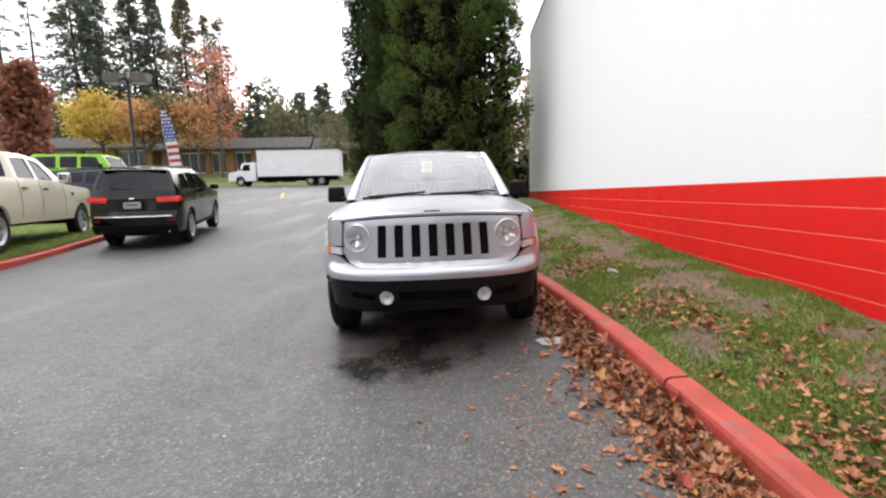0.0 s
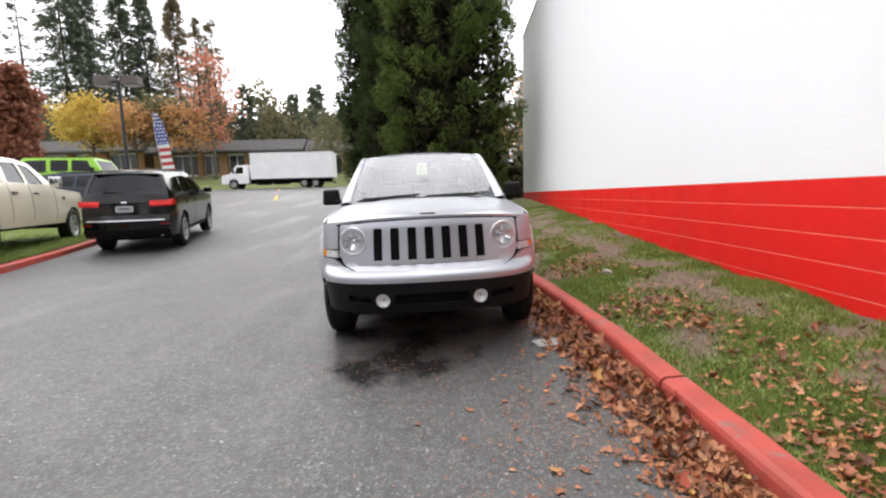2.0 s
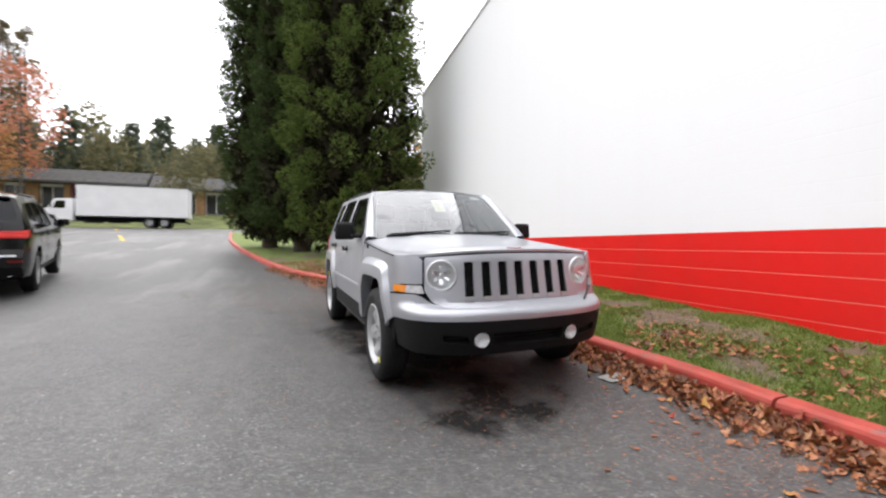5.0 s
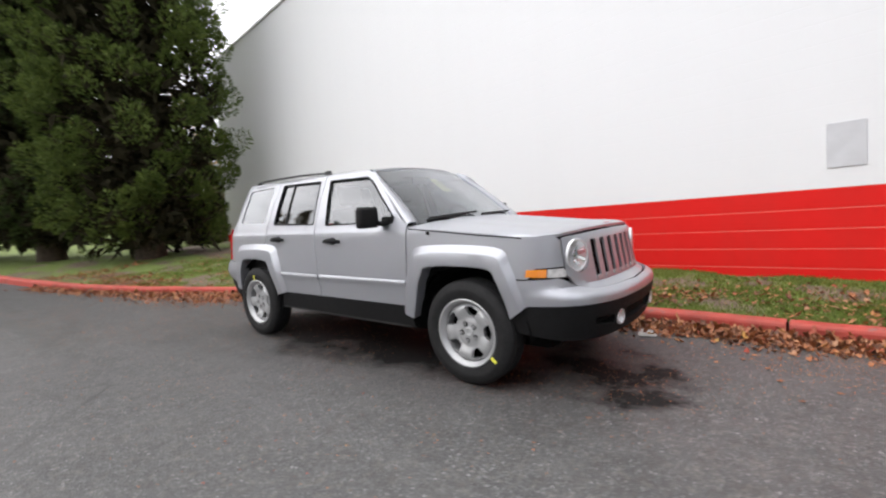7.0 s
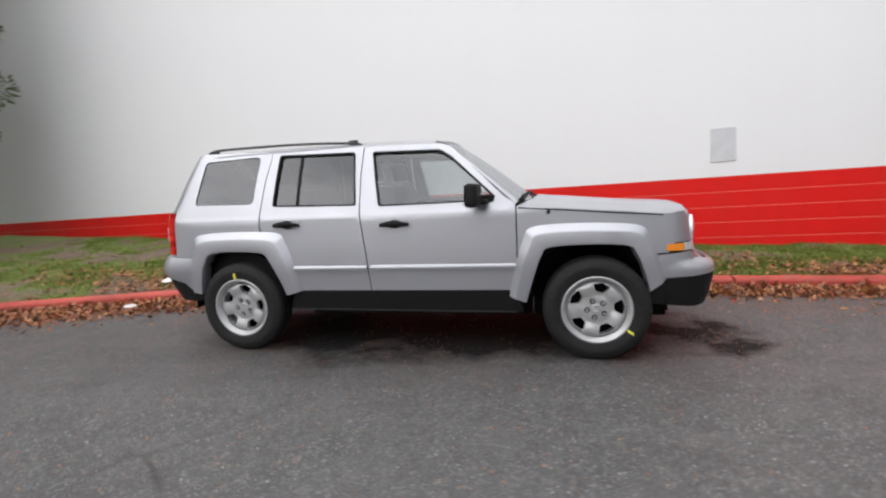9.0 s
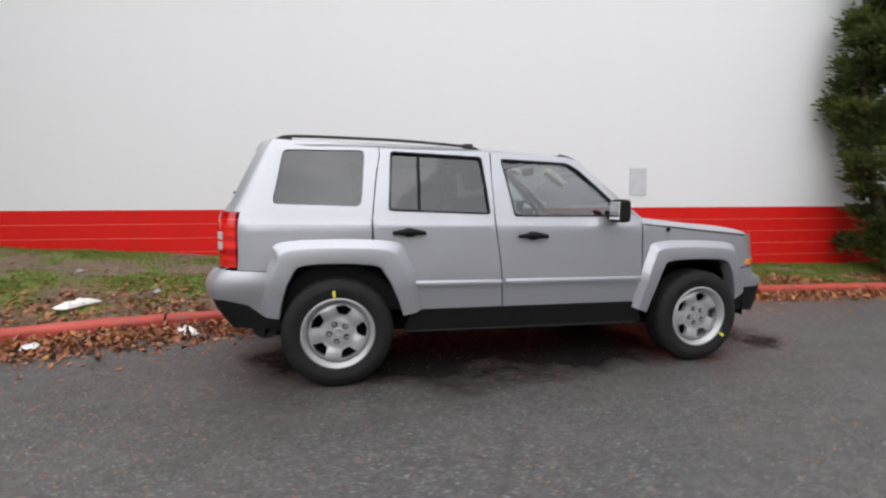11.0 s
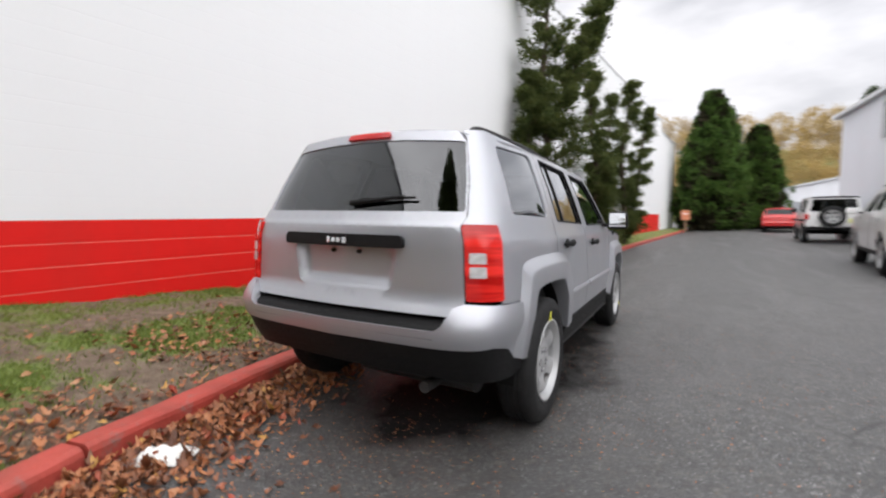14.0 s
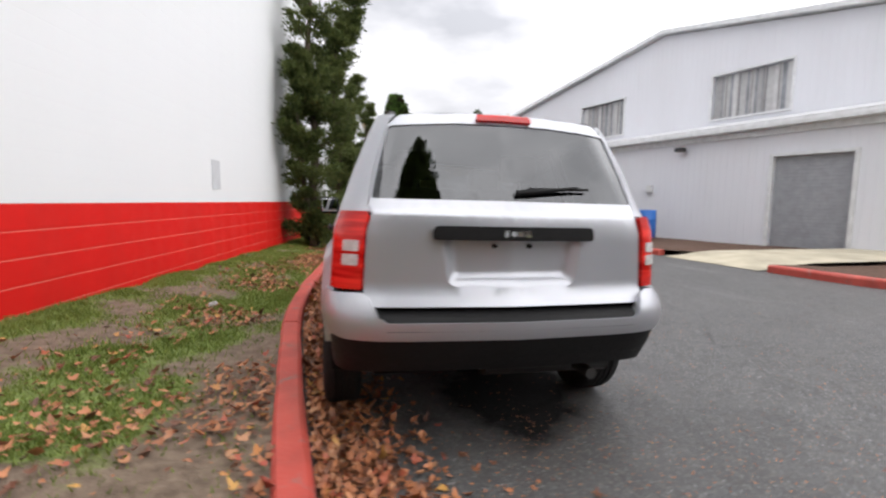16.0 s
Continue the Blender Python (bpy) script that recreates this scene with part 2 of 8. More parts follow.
def car_paint(name, colour, metal=0.7, rough=0.42, coat=0.6):
    n = Nodes(name, colour, rough, metal, Coat_Weight=coat, Coat_Roughness=0.04)
    at = n.where()
    flake = n.node("TexVoronoi", Vector=at, Scale=900.0)
    n.set("Base Color", n.mix(0.10, colour, flake.outputs["Color"], "OVERLAY"))
    film = n.noise(2.5, 6, 0.6, at=at)
    n.set("Roughness", n.ramp(film, (0.3, rough - 0.04), (0.75, rough + 0.10)))
    n.set("Coat Roughness", n.ramp(n.noise(30, 4, at=at), (0.4, 0.03), (0.8, 0.14)))
    return n.mat


def glass(name, tint, alpha_like=1.9, most=1.0):
    """Thin pane: clear body that mirrors at its face."""
    n = Nodes(name, tint, 0.02)
    t = n.t
    out = t.nodes["Material Output"]
    clear = n.node("BsdfTransparent", Color=(*tint, 1))
    gloss = n.node("BsdfGlossy", Color=(0.95, 0.97, 1.0, 1), Roughness=0.015)
    fr = n.node("Fresnel", IOR=1.52)
    boost = n.maths("MINIMUM", n.maths("MULTIPLY", fr.outputs[0], alpha_like), most)
    m = n.node("MixShader", Fac=boost)
    t.links.new(clear.outputs[0], m.inputs[1])
    t.links.new(gloss.outputs[0], m.inputs[2])
    t.links.new(m.outputs[0], out.inputs[0])
    return n.mat


M = {}
M["asphalt"] = asphalt()
M["soil"] = grass_soil()
M["white_wall"] = wall_paint("white_masonry_paint", (0.79, 0.80, 0.81), (0.70, 0.70, 0.69), 0.10)
M["red_wall"] = wall_paint("red_masonry_paint", (0.68, 0.012, 0.009), (0.54, 0.022, 0.016), 0.6)
M["kerb"] = kerb_paint()
M["concrete"] = plain("grey_concrete", (0.36, 0.35, 0.33), 0.85, vary=0.3, scale=3, bump=0.5)
M["apron"] = plain("tan_concrete", (0.40, 0.36, 0.27), 0.85, vary=0.22, scale=2, bump=0.4)
M["mulch"] = plain("bark_mulch", (0.085, 0.045, 0.028), 0.95, vary=0.6, scale=22, bump=1.0)
M["far_grass"] = plain("rough_grass", (0.11, 0.13, 0.035), 0.95, vary=0.5, scale=0.7, bump=0.6)
M["silver"] = car_paint("silver_car_paint", (0.42, 0.43, 0.463), 0.62, 0.38, 0.5)
M["dark_steel"] = plain("dark_steel", (0.03, 0.03, 0.03), 0.5, 0.3)
M["trim"] = plain("black_plastic_trim", (0.0075, 0.0075, 0.008), 0.58, bump=0.15, scale=20, Specular_IOR_Level=0.2)
M["rubber"] = plain("tyre_rubber", (0.013, 0.013, 0.0135), 0.72, Specular_IOR_Level=0.3, scale=14, vary=0.25, bump=0.1)
# near-black for undersides, and in place of shade within gaps and cabins
M["void"] = plain("underbody_and_gap_black", (0.006, 0.006, 0.006), 0.9, Specular_IOR_Level=0.1)

# ---- the ground, the road, the kerbs ----
ALONG = [(-400, -0.05), (-3, -0.05), (0, 0), (10, 0.166), (15, 0.40), (20, 0.68), (30, 1.25), (48, 2.3), (52, 2.45), (63, 4.75), (90, 6.0), (400, 9.0)]
ACROSS = [(-400, 0.12), (-8, 0.12), (-5, 0.10), (-3, 0.04), (-1.2, -0.019), (3, 0.048), (400, 0.048)]


def road_z(x, y):
    dip = -0.12 * level(x, [(-8, 0), (-6.6, 1), (-5.2, 1), (-3, 0)]) * level(y, [(5, 0), (8.5, 1), (16, 1), (30, 0)])
    return dip + sum(level(y + d, ALONG) for d in (-1, 0, 1)) / 3 + sum(level(x + d, ACROSS) for d in (-0.5, 0, 0.5)) / 3 if abs(y) > 9 or x < -1.5 else level(y, ALONG) + level(x, ACROSS)


WALL_K = 0.0986


def wall_x(y):
    return 2.71 + WALL_K * (y - 1.65)


KERB = curve_through([(-1.7, -32), (-0.60, -20), (0.52, -7.3), (1.02, -1.2), (1.15, 1.3), (1.18, 2.0), (1.21, 3.0), (1.17, 4.6), (1.0, 6.1), (0.87, 7.0), (0.72, 7.85), (0.45, 8.8), (-0.22, 10.5), (-0.95, 12.3), (-1.5, 14.3), (-2.05, 17.0), (-2.8, 21.1), (-3.7, 28), (-4.5, 39)], 8)
KY = [p.y for p in KERB]
KX = [p.x for p in KERB]


def kerb_x(y):
    return float(np.interp(y, KY, KX))


def lawn_z(x, y):
    """The verge between kerb and wall, rising to the wall."""
    edge, far = kerb_x(y) + 0.15, wall_x(y) if y < 18 else wall_x(18) + 8
    k = min(1, max(0, (x - edge) / (far - edge)))
    foot = level(y, [(-32, 0.14), (-2, 0.23), (2.4, 0.33), (5.4, 0.41), (8.5, 0.60), (16, 0.95), (22, 1.1), (39, 2.0)])
    a = road_z(edge - 0.2, y) + 0.10
    ripple = 0.035 * noise.noise((x * 1.7, y * 1.7, 3)) + 0.015 * noise.noise((x * 6, y * 6, 1))
    return a + (foot - a) * k + ripple * min(1, k * 6)


def steps(*spans):
    out = []
    for a, b, n in spans:
        out += list(np.linspace(a, b, n, endpoint=False))
    return out + [spans[-1][1]]


def sheet(name, xs, ys, height, material, smooth=True):
    verts = [(x, y, height(x, y)) for y in ys for x in xs]
    w = len(xs)
    faces = [(j * w + i, j * w + i + 1, (j + 1) * w + i + 1, (j + 1) * w + i) for j in range(len(ys) - 1) for i in range(w - 1)]
    return mesh_of(name, verts, faces, material, smooth)


ground = new("ground", sheet("ground", steps((-900, -60, 8), (-60, 40, 26), (40, 900, 8)), steps((-900, -60, 8), (-60, 110, 45), (110, 900, 8)), lambda x, y: road_z(x, y) - 0.12, M["far_grass"]))
tagged(ground, "open rough grass ground reaching the horizon", "ground", kind="structure")
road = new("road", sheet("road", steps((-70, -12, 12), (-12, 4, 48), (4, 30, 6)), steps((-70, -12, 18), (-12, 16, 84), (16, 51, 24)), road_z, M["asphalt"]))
tagged(road, "damp grey asphalt lane with wet patches, its shade under the car painted dark", "road", kind="structure")

# verge between the kerb and the wall
ys = steps((-32, -6, 40), (-6, 12, 120), (12, 39, 40))
cols = 22
verts, faces = [], []
for y in ys:
    e0, e1 = kerb_x(y) + 0.13, (wall_x(y) + 0.1) if y < 18.2 else 14.0
    for i in range(cols + 1):
        x = e0 + (e1 - e0) * i / cols
        verts.append((x, y, lawn_z(x, y)))
w = cols + 1
faces = [(j * w + i, j * w + i + 1, (j + 1) * w + i + 1, (j + 1) * w + i) for j in range(len(ys) - 1) for i in range(cols)]
verge = new("verge", mesh_of("verge", verts, faces, M["soil"], True))
tagged(verge, "patchy green grass verge with bare soil", "verge", kind="structure")


def kerb_piece(line, name, parent, lift, material, width=0.15, z_of=road_z, flip=1):
    """One length of kerb with a rounded front top edge, swept along a line."""
    prof = [(0, -0.10), (0, lift - 0.035), (0.008, lift - 0.014), (0.03, lift), (width - 0.02, lift + 0.004), (width, lift - 0.012), (width, -0.10)]
    verts, faces = [], []
    n = len(prof)
    for i, p in enumerate(line):
        d = (line[min(i + 1, len(line) - 1)] - line[max(i - 1, 0)]).normalized()
        side = Vector((d.y, -d.x)) * flip
        z = z_of(p.x - side.x * 0.2, p.y - side.y * 0.2)
        for a, b in prof:
            wob = 0.006 * noise.noise((p.x * 2.2, p.y * 2.2, a * 9 + b)) + 0.003 * noise.noise((p.x * 11, p.y * 11, b * 20))
            verts.append((p.x + side.x * (a + wob), p.y + side.y * (a + wob), z + b + wob))
    for i in range(len(line) - 1):
        for k in range(n - 1):
            f = (i * n + k, i * n + k + 1, (i + 1) * n + k + 1, (i + 1) * n + k)
            faces.append(f if flip > 0 else f[::-1])
    faces += [tuple(range(n)), tuple(range((len(line) - 1) * n, len(line) * n))[::-1]]
    return part(name, mesh_of(name, verts, faces, material), None, parent)


def resample(line, step):
    out, run = [line[0]], 0.0
    for a, b in zip(line, line[1:]):
        seg = (b - a).length
        while run + seg >= step:
            a = a + (b - a) * ((step - run) / seg)
            seg = (b - a).length
            run = 0.0
            out.append(a)
        run += seg
    return out


def kerb_run(name, pts, label, lift, material, piece=2.9, flip=1, joint=None):
    root = tagged(new(name), label, "kerb", kind="structure")
    line = resample([Vector((p.x, p.y)) for p in pts], 0.145)
    per = int(piece / 0.145)
    start = 0 if joint is None else min(range(len(line)), key=lambda k: abs(line[k].y - joint)) % per - per
    for i in range(start, len(line) - 1, per):
        seg = line[max(i, 0):i + per + 1]
        if len(seg) > 1:
            cut = (seg[-1] - seg[-2]).normalized() * 0.022
            kerb_piece(seg[:-1] + [seg[-1] - cut], "kerb_stone", root, lift, material, flip=flip)
    return root


kerb_run("kerb_1", KERB, "red painted concrete kerb with worn edges", 0.125, M["kerb"], joint=7.9)

# the bed and lawn across the lane
BED = curve_through([(-5.2, -30), (-5.9, -12), (-6.0, -0.1), (-6.0, 3.2), (-6.1, 4.5), (-6.5, 6.8), (-6.97, 8.2), (-7.45, 10.2), (-8.0, 13), (-8.8, 17)], 6)
BX = [p.x for p in BED]
BY = [p.y for p in BED]


def bed_x(y):
    return float(np.interp(y, BY, BX))


def bed(name, y0, y1, back, material, label, category):
    ys = steps((y0, y1, max(6, int((y1 - y0) * 4))))
    verts, cols = [], 14
    for y in ys:
        x0, x1 = back, bed_x(y) - 0.13
        for i in range(cols + 1):
            x = x1 + (x0 - x1) * (1 - i / cols) ** 2
            verts.append((x, y, road_z(x, y) + 0.12 - 0.08 * min(1, (x1 - x) / 1.5) + 0.03 * noise.noise((x, y, 0))))
    w = cols + 1
    faces = [(j * w + i, j * w + i + 1, (j + 1) * w + i + 1, (j + 1) * w + i) for j in range(len(ys) - 1) for i in range(cols)]
    ob = new(name, mesh_of(name, verts, faces, material, True))
    return tagged(ob, label, category, kind="structure")


bed("mulch_bed_1", -6.4, 0.45, -16, M["mulch"], "reddish bark mulch bed beside the warehouse", "planting bed")
bed("mulch_bed_2", 2.7, 5.2, -16, M["mulch"], "reddish bark mulch bed beside the warehouse", "planting bed")
bed("lawn", 5.2, 17, -40, M["soil"], "green lawn behind a red kerb", "lawn")
for k, (a, b) in enumerate(((-1.4, 0.3), (2.85, 17))):
    kerb_run("kerb_%d" % (k + 2), [p for p in curve_through([(bed_x(y), y) for y in np.linspace(a, b, 24)], 4)], "red painted concrete kerb along the bed", 0.125, M["kerb"], flip=-1)
apron = new("apron", sheet("apron", steps((-11.5, -5.95, 14)), steps((0.42, 2.72, 8)), lambda x, y: road_z(x, y) + 0.012 + 0.10 * min(1, max(0, (-6.1 - x) / 0.8)), M["apron"]))
tagged(apron, "tan concrete driveway apron before the roll-up door", "driveway", kind="structure")

# ---- the long masonry wall ----
WALL_A, WALL_B = -24.0, 17.9
yaw = -math.degrees(math.atan(WALL_K))
wall_len = (WALL_B - WALL_A) * math.sqrt(1 + WALL_K ** 2)
wall_root = tagged(new("wall_east"), "long painted masonry wall, white above a red base band", "wall", kind="structure")
wall_root.matrix_basis = pose(wall_x(WALL_A), WALL_A, 0, 0, 0, yaw)
part("core", box_bm(0.0008, 0.30, 0, wall_len, 1.222, 7.22), plain("white_joint", (0.78, 0.78, 0.78), 0.7, vary=0.05), wall_root)
part("core", box_bm(0.0012, 0.30, 0, wall_len, -0.3, 1.221), plain("pale_red_joint", (0.72, 0.16, 0.12), 0.8, vary=0.15), wall_root)
COURSE = 0.2005
RED_TOP = 1.222
levels = [RED_TOP - k * COURSE for k in range(7, 0, -1)] + [RED_TOP + k * COURSE for k in range(0, 30)]


def course_mesh(name, height, material, d=0.0016):
    """One course: a long rounded strip whose face stands proud of the joint."""
    prof = [(0.02, 0.0), (d, 0.0), (d * 0.3, 0.003), (0.0, 0.009), (0.0, height - 0.009), (d * 0.3, height - 0.003), (d, height), (0.02, height)]
    n, cuts = len(prof), 60
    verts, faces = [], []
    for i in range(cuts + 1):
        y = wall_len * i / cuts
        verts += [(a, y, b) for a, b in prof]
    for i in range(cuts):
        faces += [(i * n + k, i * n + k + 1, (i + 1) * n + k + 1, (i + 1) * n + k)[::-1] for k in range(n - 1)]
    return mesh_of(name, verts, faces, material)


red_course, white_course = course_mesh("red_course", COURSE - 0.005, M["red_wall"]), course_mesh("white_course", COURSE - 0.0015, M["white_wall"], 0.0008)
for z in levels:
    c = part("course", red_course if z < RED_TOP - 0.01 else white_course, None, wall_root)
    c.location = (0, 0, z)
part("coping", box_bm(-0.03, 0.34, -0.02, wall_len + 0.02, 7.22, 7.30, 0.01), plain("coping_metal", (0.55, 0.55, 0.56), 0.5, 0.3), wall_root, "pale metal coping")
# closing sides and roof of that building
part("end_wall", box_bm(0.3, 14, wall_len - 0.3, wall_len, -0.3, 7.22), M["white_wall"], wall_root)
part("end_wall", box_bm(0.3, 14, 0, 0.3, -0.3, 7.22), M["white_wall"], wall_root)
part("flat_roof", box_bm(0.3, 14, 0.3, wall_len - 0.3, 7.0, 7.15), M["concrete"], wall_root)

# ---- panels of a car body, cut from a wrap-round surface ----
from mathutils.geometry import delaunay_2d_cdt

M["glass_clear"] = glass("clear_car_glass", (0.52, 0.57, 0.57), 2.4, 0.85)
M["windscreen"] = glass("windscreen_glass", (0.60, 0.65, 0.65), 2.45, 0.60)
M["lamp_lens"] = glass("lamp_lens", (0.96, 0.97, 0.97), 1.0, 0.3)
M["glass_dark"] = glass("tinted_car_glass", (0.09, 0.095, 0.10), 1.9, 0.85)
M["glass_far"] = glass("dark_car_glass", (0.05, 0.055, 0.06), 0.8, 0.10)
M["chrome"] = plain("bright_chrome", (0.75, 0.76, 0.78), 0.12, 1.0, vary=0.04)
M["alloy"] = plain("silver_wheel_paint", (0.44, 0.445, 0.45), 0.38, 0.45, vary=0.06)
M["nut"] = plain("wheel_nut_steel", (0.42, 0.42, 0.43), 0.3, 0.8)
red_ = Nodes("red_lens", (0.70, 0.010, 0.010), 0.16, Coat_Weight=0.25, Specular_IOR_Level=0.35)
red_.set("Base Color", red_.ramp(red_.noise(7, 3, stretch=(0.3, 0.3, 4.0)), (0.38, (0.40, 0.004, 0.004)), (0.62, (0.82, 0.030, 0.022))))
M["red_lens"] = red_.mat
M["white_lens"] = plain("clear_ribbed_lens", (0.58, 0.57, 0.57), 0.18, 0.1, scale=40, vary=0.25)
M["amber_lens"] = Nodes("amber_lens", (0.80, 0.26, 0.02), 0.15, Coat_Weight=1.0).mat
M["lamp_bowl"] = plain("lamp_reflector", (0.82, 0.83, 0.84), 0.34, 0.6, vary=0.1, scale=60, bump=0.25)
M["seat_cloth"] = plain("grey_seat_cloth", (0.10, 0.10, 0.105), 0.9, scale=30)
M["paper"] = plain("white_paper", (0.80, 0.80, 0.77), 0.8, vary=0.05)
M["yellow_paper"] = plain("pale_yellow_paper", (0.72, 0.74, 0.30), 0.8, vary=0.08)
M["yellow_mark"] = plain("yellow_chalk", (0.75, 0.72, 0.08), 0.8)


def inside(p, poly):
    x, y = p
    hit = False
    for (x0, y0), (x1, y1) in zip(poly, poly[1:] + poly[:1]):
        if (y0 > y) != (y1 > y) and x < (x1 - x0) * (y - y0) / (y1 - y0) + x0:
            hit = not hit
    return hit


def dense(poly, step):
    out = []
    for a, b in zip(poly, poly[1:] + poly[:1]):
        n = max(1, int(math.hypot(b[0] - a[0], b[1] - a[1]) / step))
        out += [(a[0] + (b[0] - a[0]) * k / n, a[1] + (b[1] - a[1]) * k / n) for k in range(n)]
    return out


def rounded(poly, r, n=4):
    """The outline with its corners rounded off."""
    out = []
    for i, p in enumerate(poly):
        a, b, c = Vector(poly[i - 1]), Vector(p), Vector(poly[(i + 1) % len(poly)])
        ra, rc = min(r, (a - b).length * 0.45), min(r, (c - b).length * 0.45)
        s, e = b + (a - b).normalized() * ra, b + (c - b).normalized() * rc
        for k in range(n + 1):
            t = k / n
            q = s * (1 - t) ** 2 + b * 2 * t * (1 - t) + e * t * t
            out.append((q.x, q.y))
    return out


def cut_sheet(outline, holes, step, rows=()):
    """Flat triangles inside an outline and outside its holes."""
    rings = [dense(outline, step)] + [dense(h, step) for h in holes]
    pts, edges, owner = [], [], []
    for ring in rings:
        base = len(pts)
        pts += [Vector(p) for p in ring]
        edges += [(base + k, base + (k + 1) % len(ring)) for k in range(len(ring))]
    x0, x1 = min(p[0] for p in rings[0]), max(p[0] for p in rings[0])
    y0, y1 = min(p[1] for p in rings[0]), max(p[1] for p in rings[0])
    edge_pts = np.array([tuple(p) for p in pts])
    nx, ny = int((x1 - x0) / step), int((y1 - y0) / step)
    for i in range(1, nx + 1):
        for j in range(1, ny + 1):
            q = (x0 + i * (x1 - x0) / (nx + 1), y0 + j * (y1 - y0) / (ny + 1))
            if inside(q, rings[0]) and not any(inside(q, r) for r in rings[1:]) and np.abs(edge_pts - q).sum(1).min() > step * 0.45:
                pts.append(Vector(q))
    for v in rows:
        for i in range(1, int((x1 - x0) / (step * 0.7))):
            q = (x0 + i * step * 0.7, v)
            if inside(q, rings[0]) and not any(inside(q, r) for r in rings[1:]) and np.abs(edge_pts - q).sum(1).min() > step * 0.25:
                pts.append(Vector(q))
    v, _, f, *_ = delaunay_2d_cdt(pts, edges, [], 1, 1e-6)
    keep = []
    for tri in f:
        c = sum((v[k] for k in tri), Vector((0, 0))) / 3
        if inside(c, rings[0]) and not any(inside(c, r) for r in rings[1:]):
            a, b, d = (v[k] for k in tri)
            keep.append(tuple(tri) if (b - a).cross(d - a) > 0 else tuple(reversed(tri)))
    return [tuple(p) for p in v], keep


def panel_mesh(name, outline, place, holes=(), step=0.05, depth=0.012, material=None, rows=()):
    """A curved panel: flat outline set on the surface place(u, v, off), with its rim turned in."""
    flat, tris = cut_sheet(outline, list(holes), step, rows)
    verts = [place(u, v, 0.0) for u, v in flat]
    count = {}
    for t in tris:
        for a, b in zip(t, t[1:] + t[:1]):
            count[(a, b)] = count.get((a, b), 0) + 1
    rim, low = [e for e in count if (e[1], e[0]) not in count], {}
    faces = list(tris)
    for a, b in rim:
        for k in (a, b):
            if k not in low:
                low[k] = len(verts)
                verts.append(place(*flat[k], -depth))
        faces.append((b, a, low[a], low[b]))
    me = mesh_of(name, verts, faces, material, True)
    me.set_sharp_from_angle(angle=radians(40))
    return me


class Shell:
    """The wrap-round side of a car: s runs from the nose's middle round one side to the tail's middle."""

    def __init__(self, plan, width, nose, tail, reach=0.55):
        pts = curve_through(plan, 10)
        self.x, self.y = np.array([p.x for p in pts]), np.array([p.y for p in pts])
        self.s = np.r_[0, np.cumsum(np.hypot(np.diff(self.x), np.diff(self.y)))]
        self.end, self.width, self.nose, self.tail, self.reach = float(self.s[-1]), width, nose, tail, reach
        self.y0, self.y1 = float(self.y[0]), float(self.y[-1])
        self.wide = int(np.argmax(self.x))

    def raw(self, s, z):
        side = 1.0
        if s < 0:
            s, side = -s, -1.0
        if s > self.end:
            s, side = 2 * self.end - s, -side
        x, y = float(np.interp(s, self.s, self.x)), float(np.interp(s, self.s, self.y))
        f, r = max(0.0, 1 - (y - self.y0) / self.reach), max(0.0, 1 - (self.y1 - y) / self.reach)
        f, r = f * f * (3 - 2 * f), r * r * (3 - 2 * r)
        return Vector((side * x * level(z, self.width), y + f * level(z, self.nose) - r * level(z, self.tail), z))

    def at(self, s, z, off=0.0):
        p = self.raw(s, z)
        if abs(off) < 1e-9:
            return p
        n = (self.raw(s + 0.01, z) - self.raw(s - 0.01, z)).cross(self.raw(s, z + 0.01) - self.raw(s, z - 0.01)).normalized()
        return p + n * off

    def Y(self, y):
        a = np.argmax(self.x > 0.72 * self.x.max())
        b = len(self.x) - 1 - np.argmax(self.x[::-1] > 0.72 * self.x.max())
        return float(np.interp(y, self.y[a:b + 1], self.s[a:b + 1]))

    def F(self, x):
        return float(np.interp(x, self.x[:self.wide], self.s[:self.wide]))

    def B(self, x):
        return float(np.interp(-x, -self.x[self.wide:], self.s[self.wide:]))

    def placed(self, base):
        return lambda s, z, off: self.at(s, z, base + off)


def wheel(parent, at, radius, width, rim_r, face, label="", holes=5, marks=None, name="wheel"):
    """A tyre with its rim; local x points out of the car."""
    w = part(name, *_tyre(radius, width, rim_r), parent, label, at=at)
    rim_kit(w, rim_r, width, holes)
    if marks is not None:
        a = radians(marks)
        pts = [(width / 2 + 0.003, math.cos(a + d) * r, math.sin(a + d) * r) for d, r in ((-0.03, rim_r + 0.008), (0.03, rim_r + 0.008), (0.035, rim_r + 0.05), (-0.025, rim_r + 0.055))]
        back = [(x - 0.012, y, z) for x, y, z in pts]
        part("chalk_mark", mesh_of("chalk_mark", pts + back, [(0, 1, 2, 3), (7, 6, 5, 4), (0, 4, 5, 1), (1, 5, 6, 2), (2, 6, 7, 3), (3, 7, 4, 0)]), M["yellow_mark"], w, "yellow chalk mark")
    return w


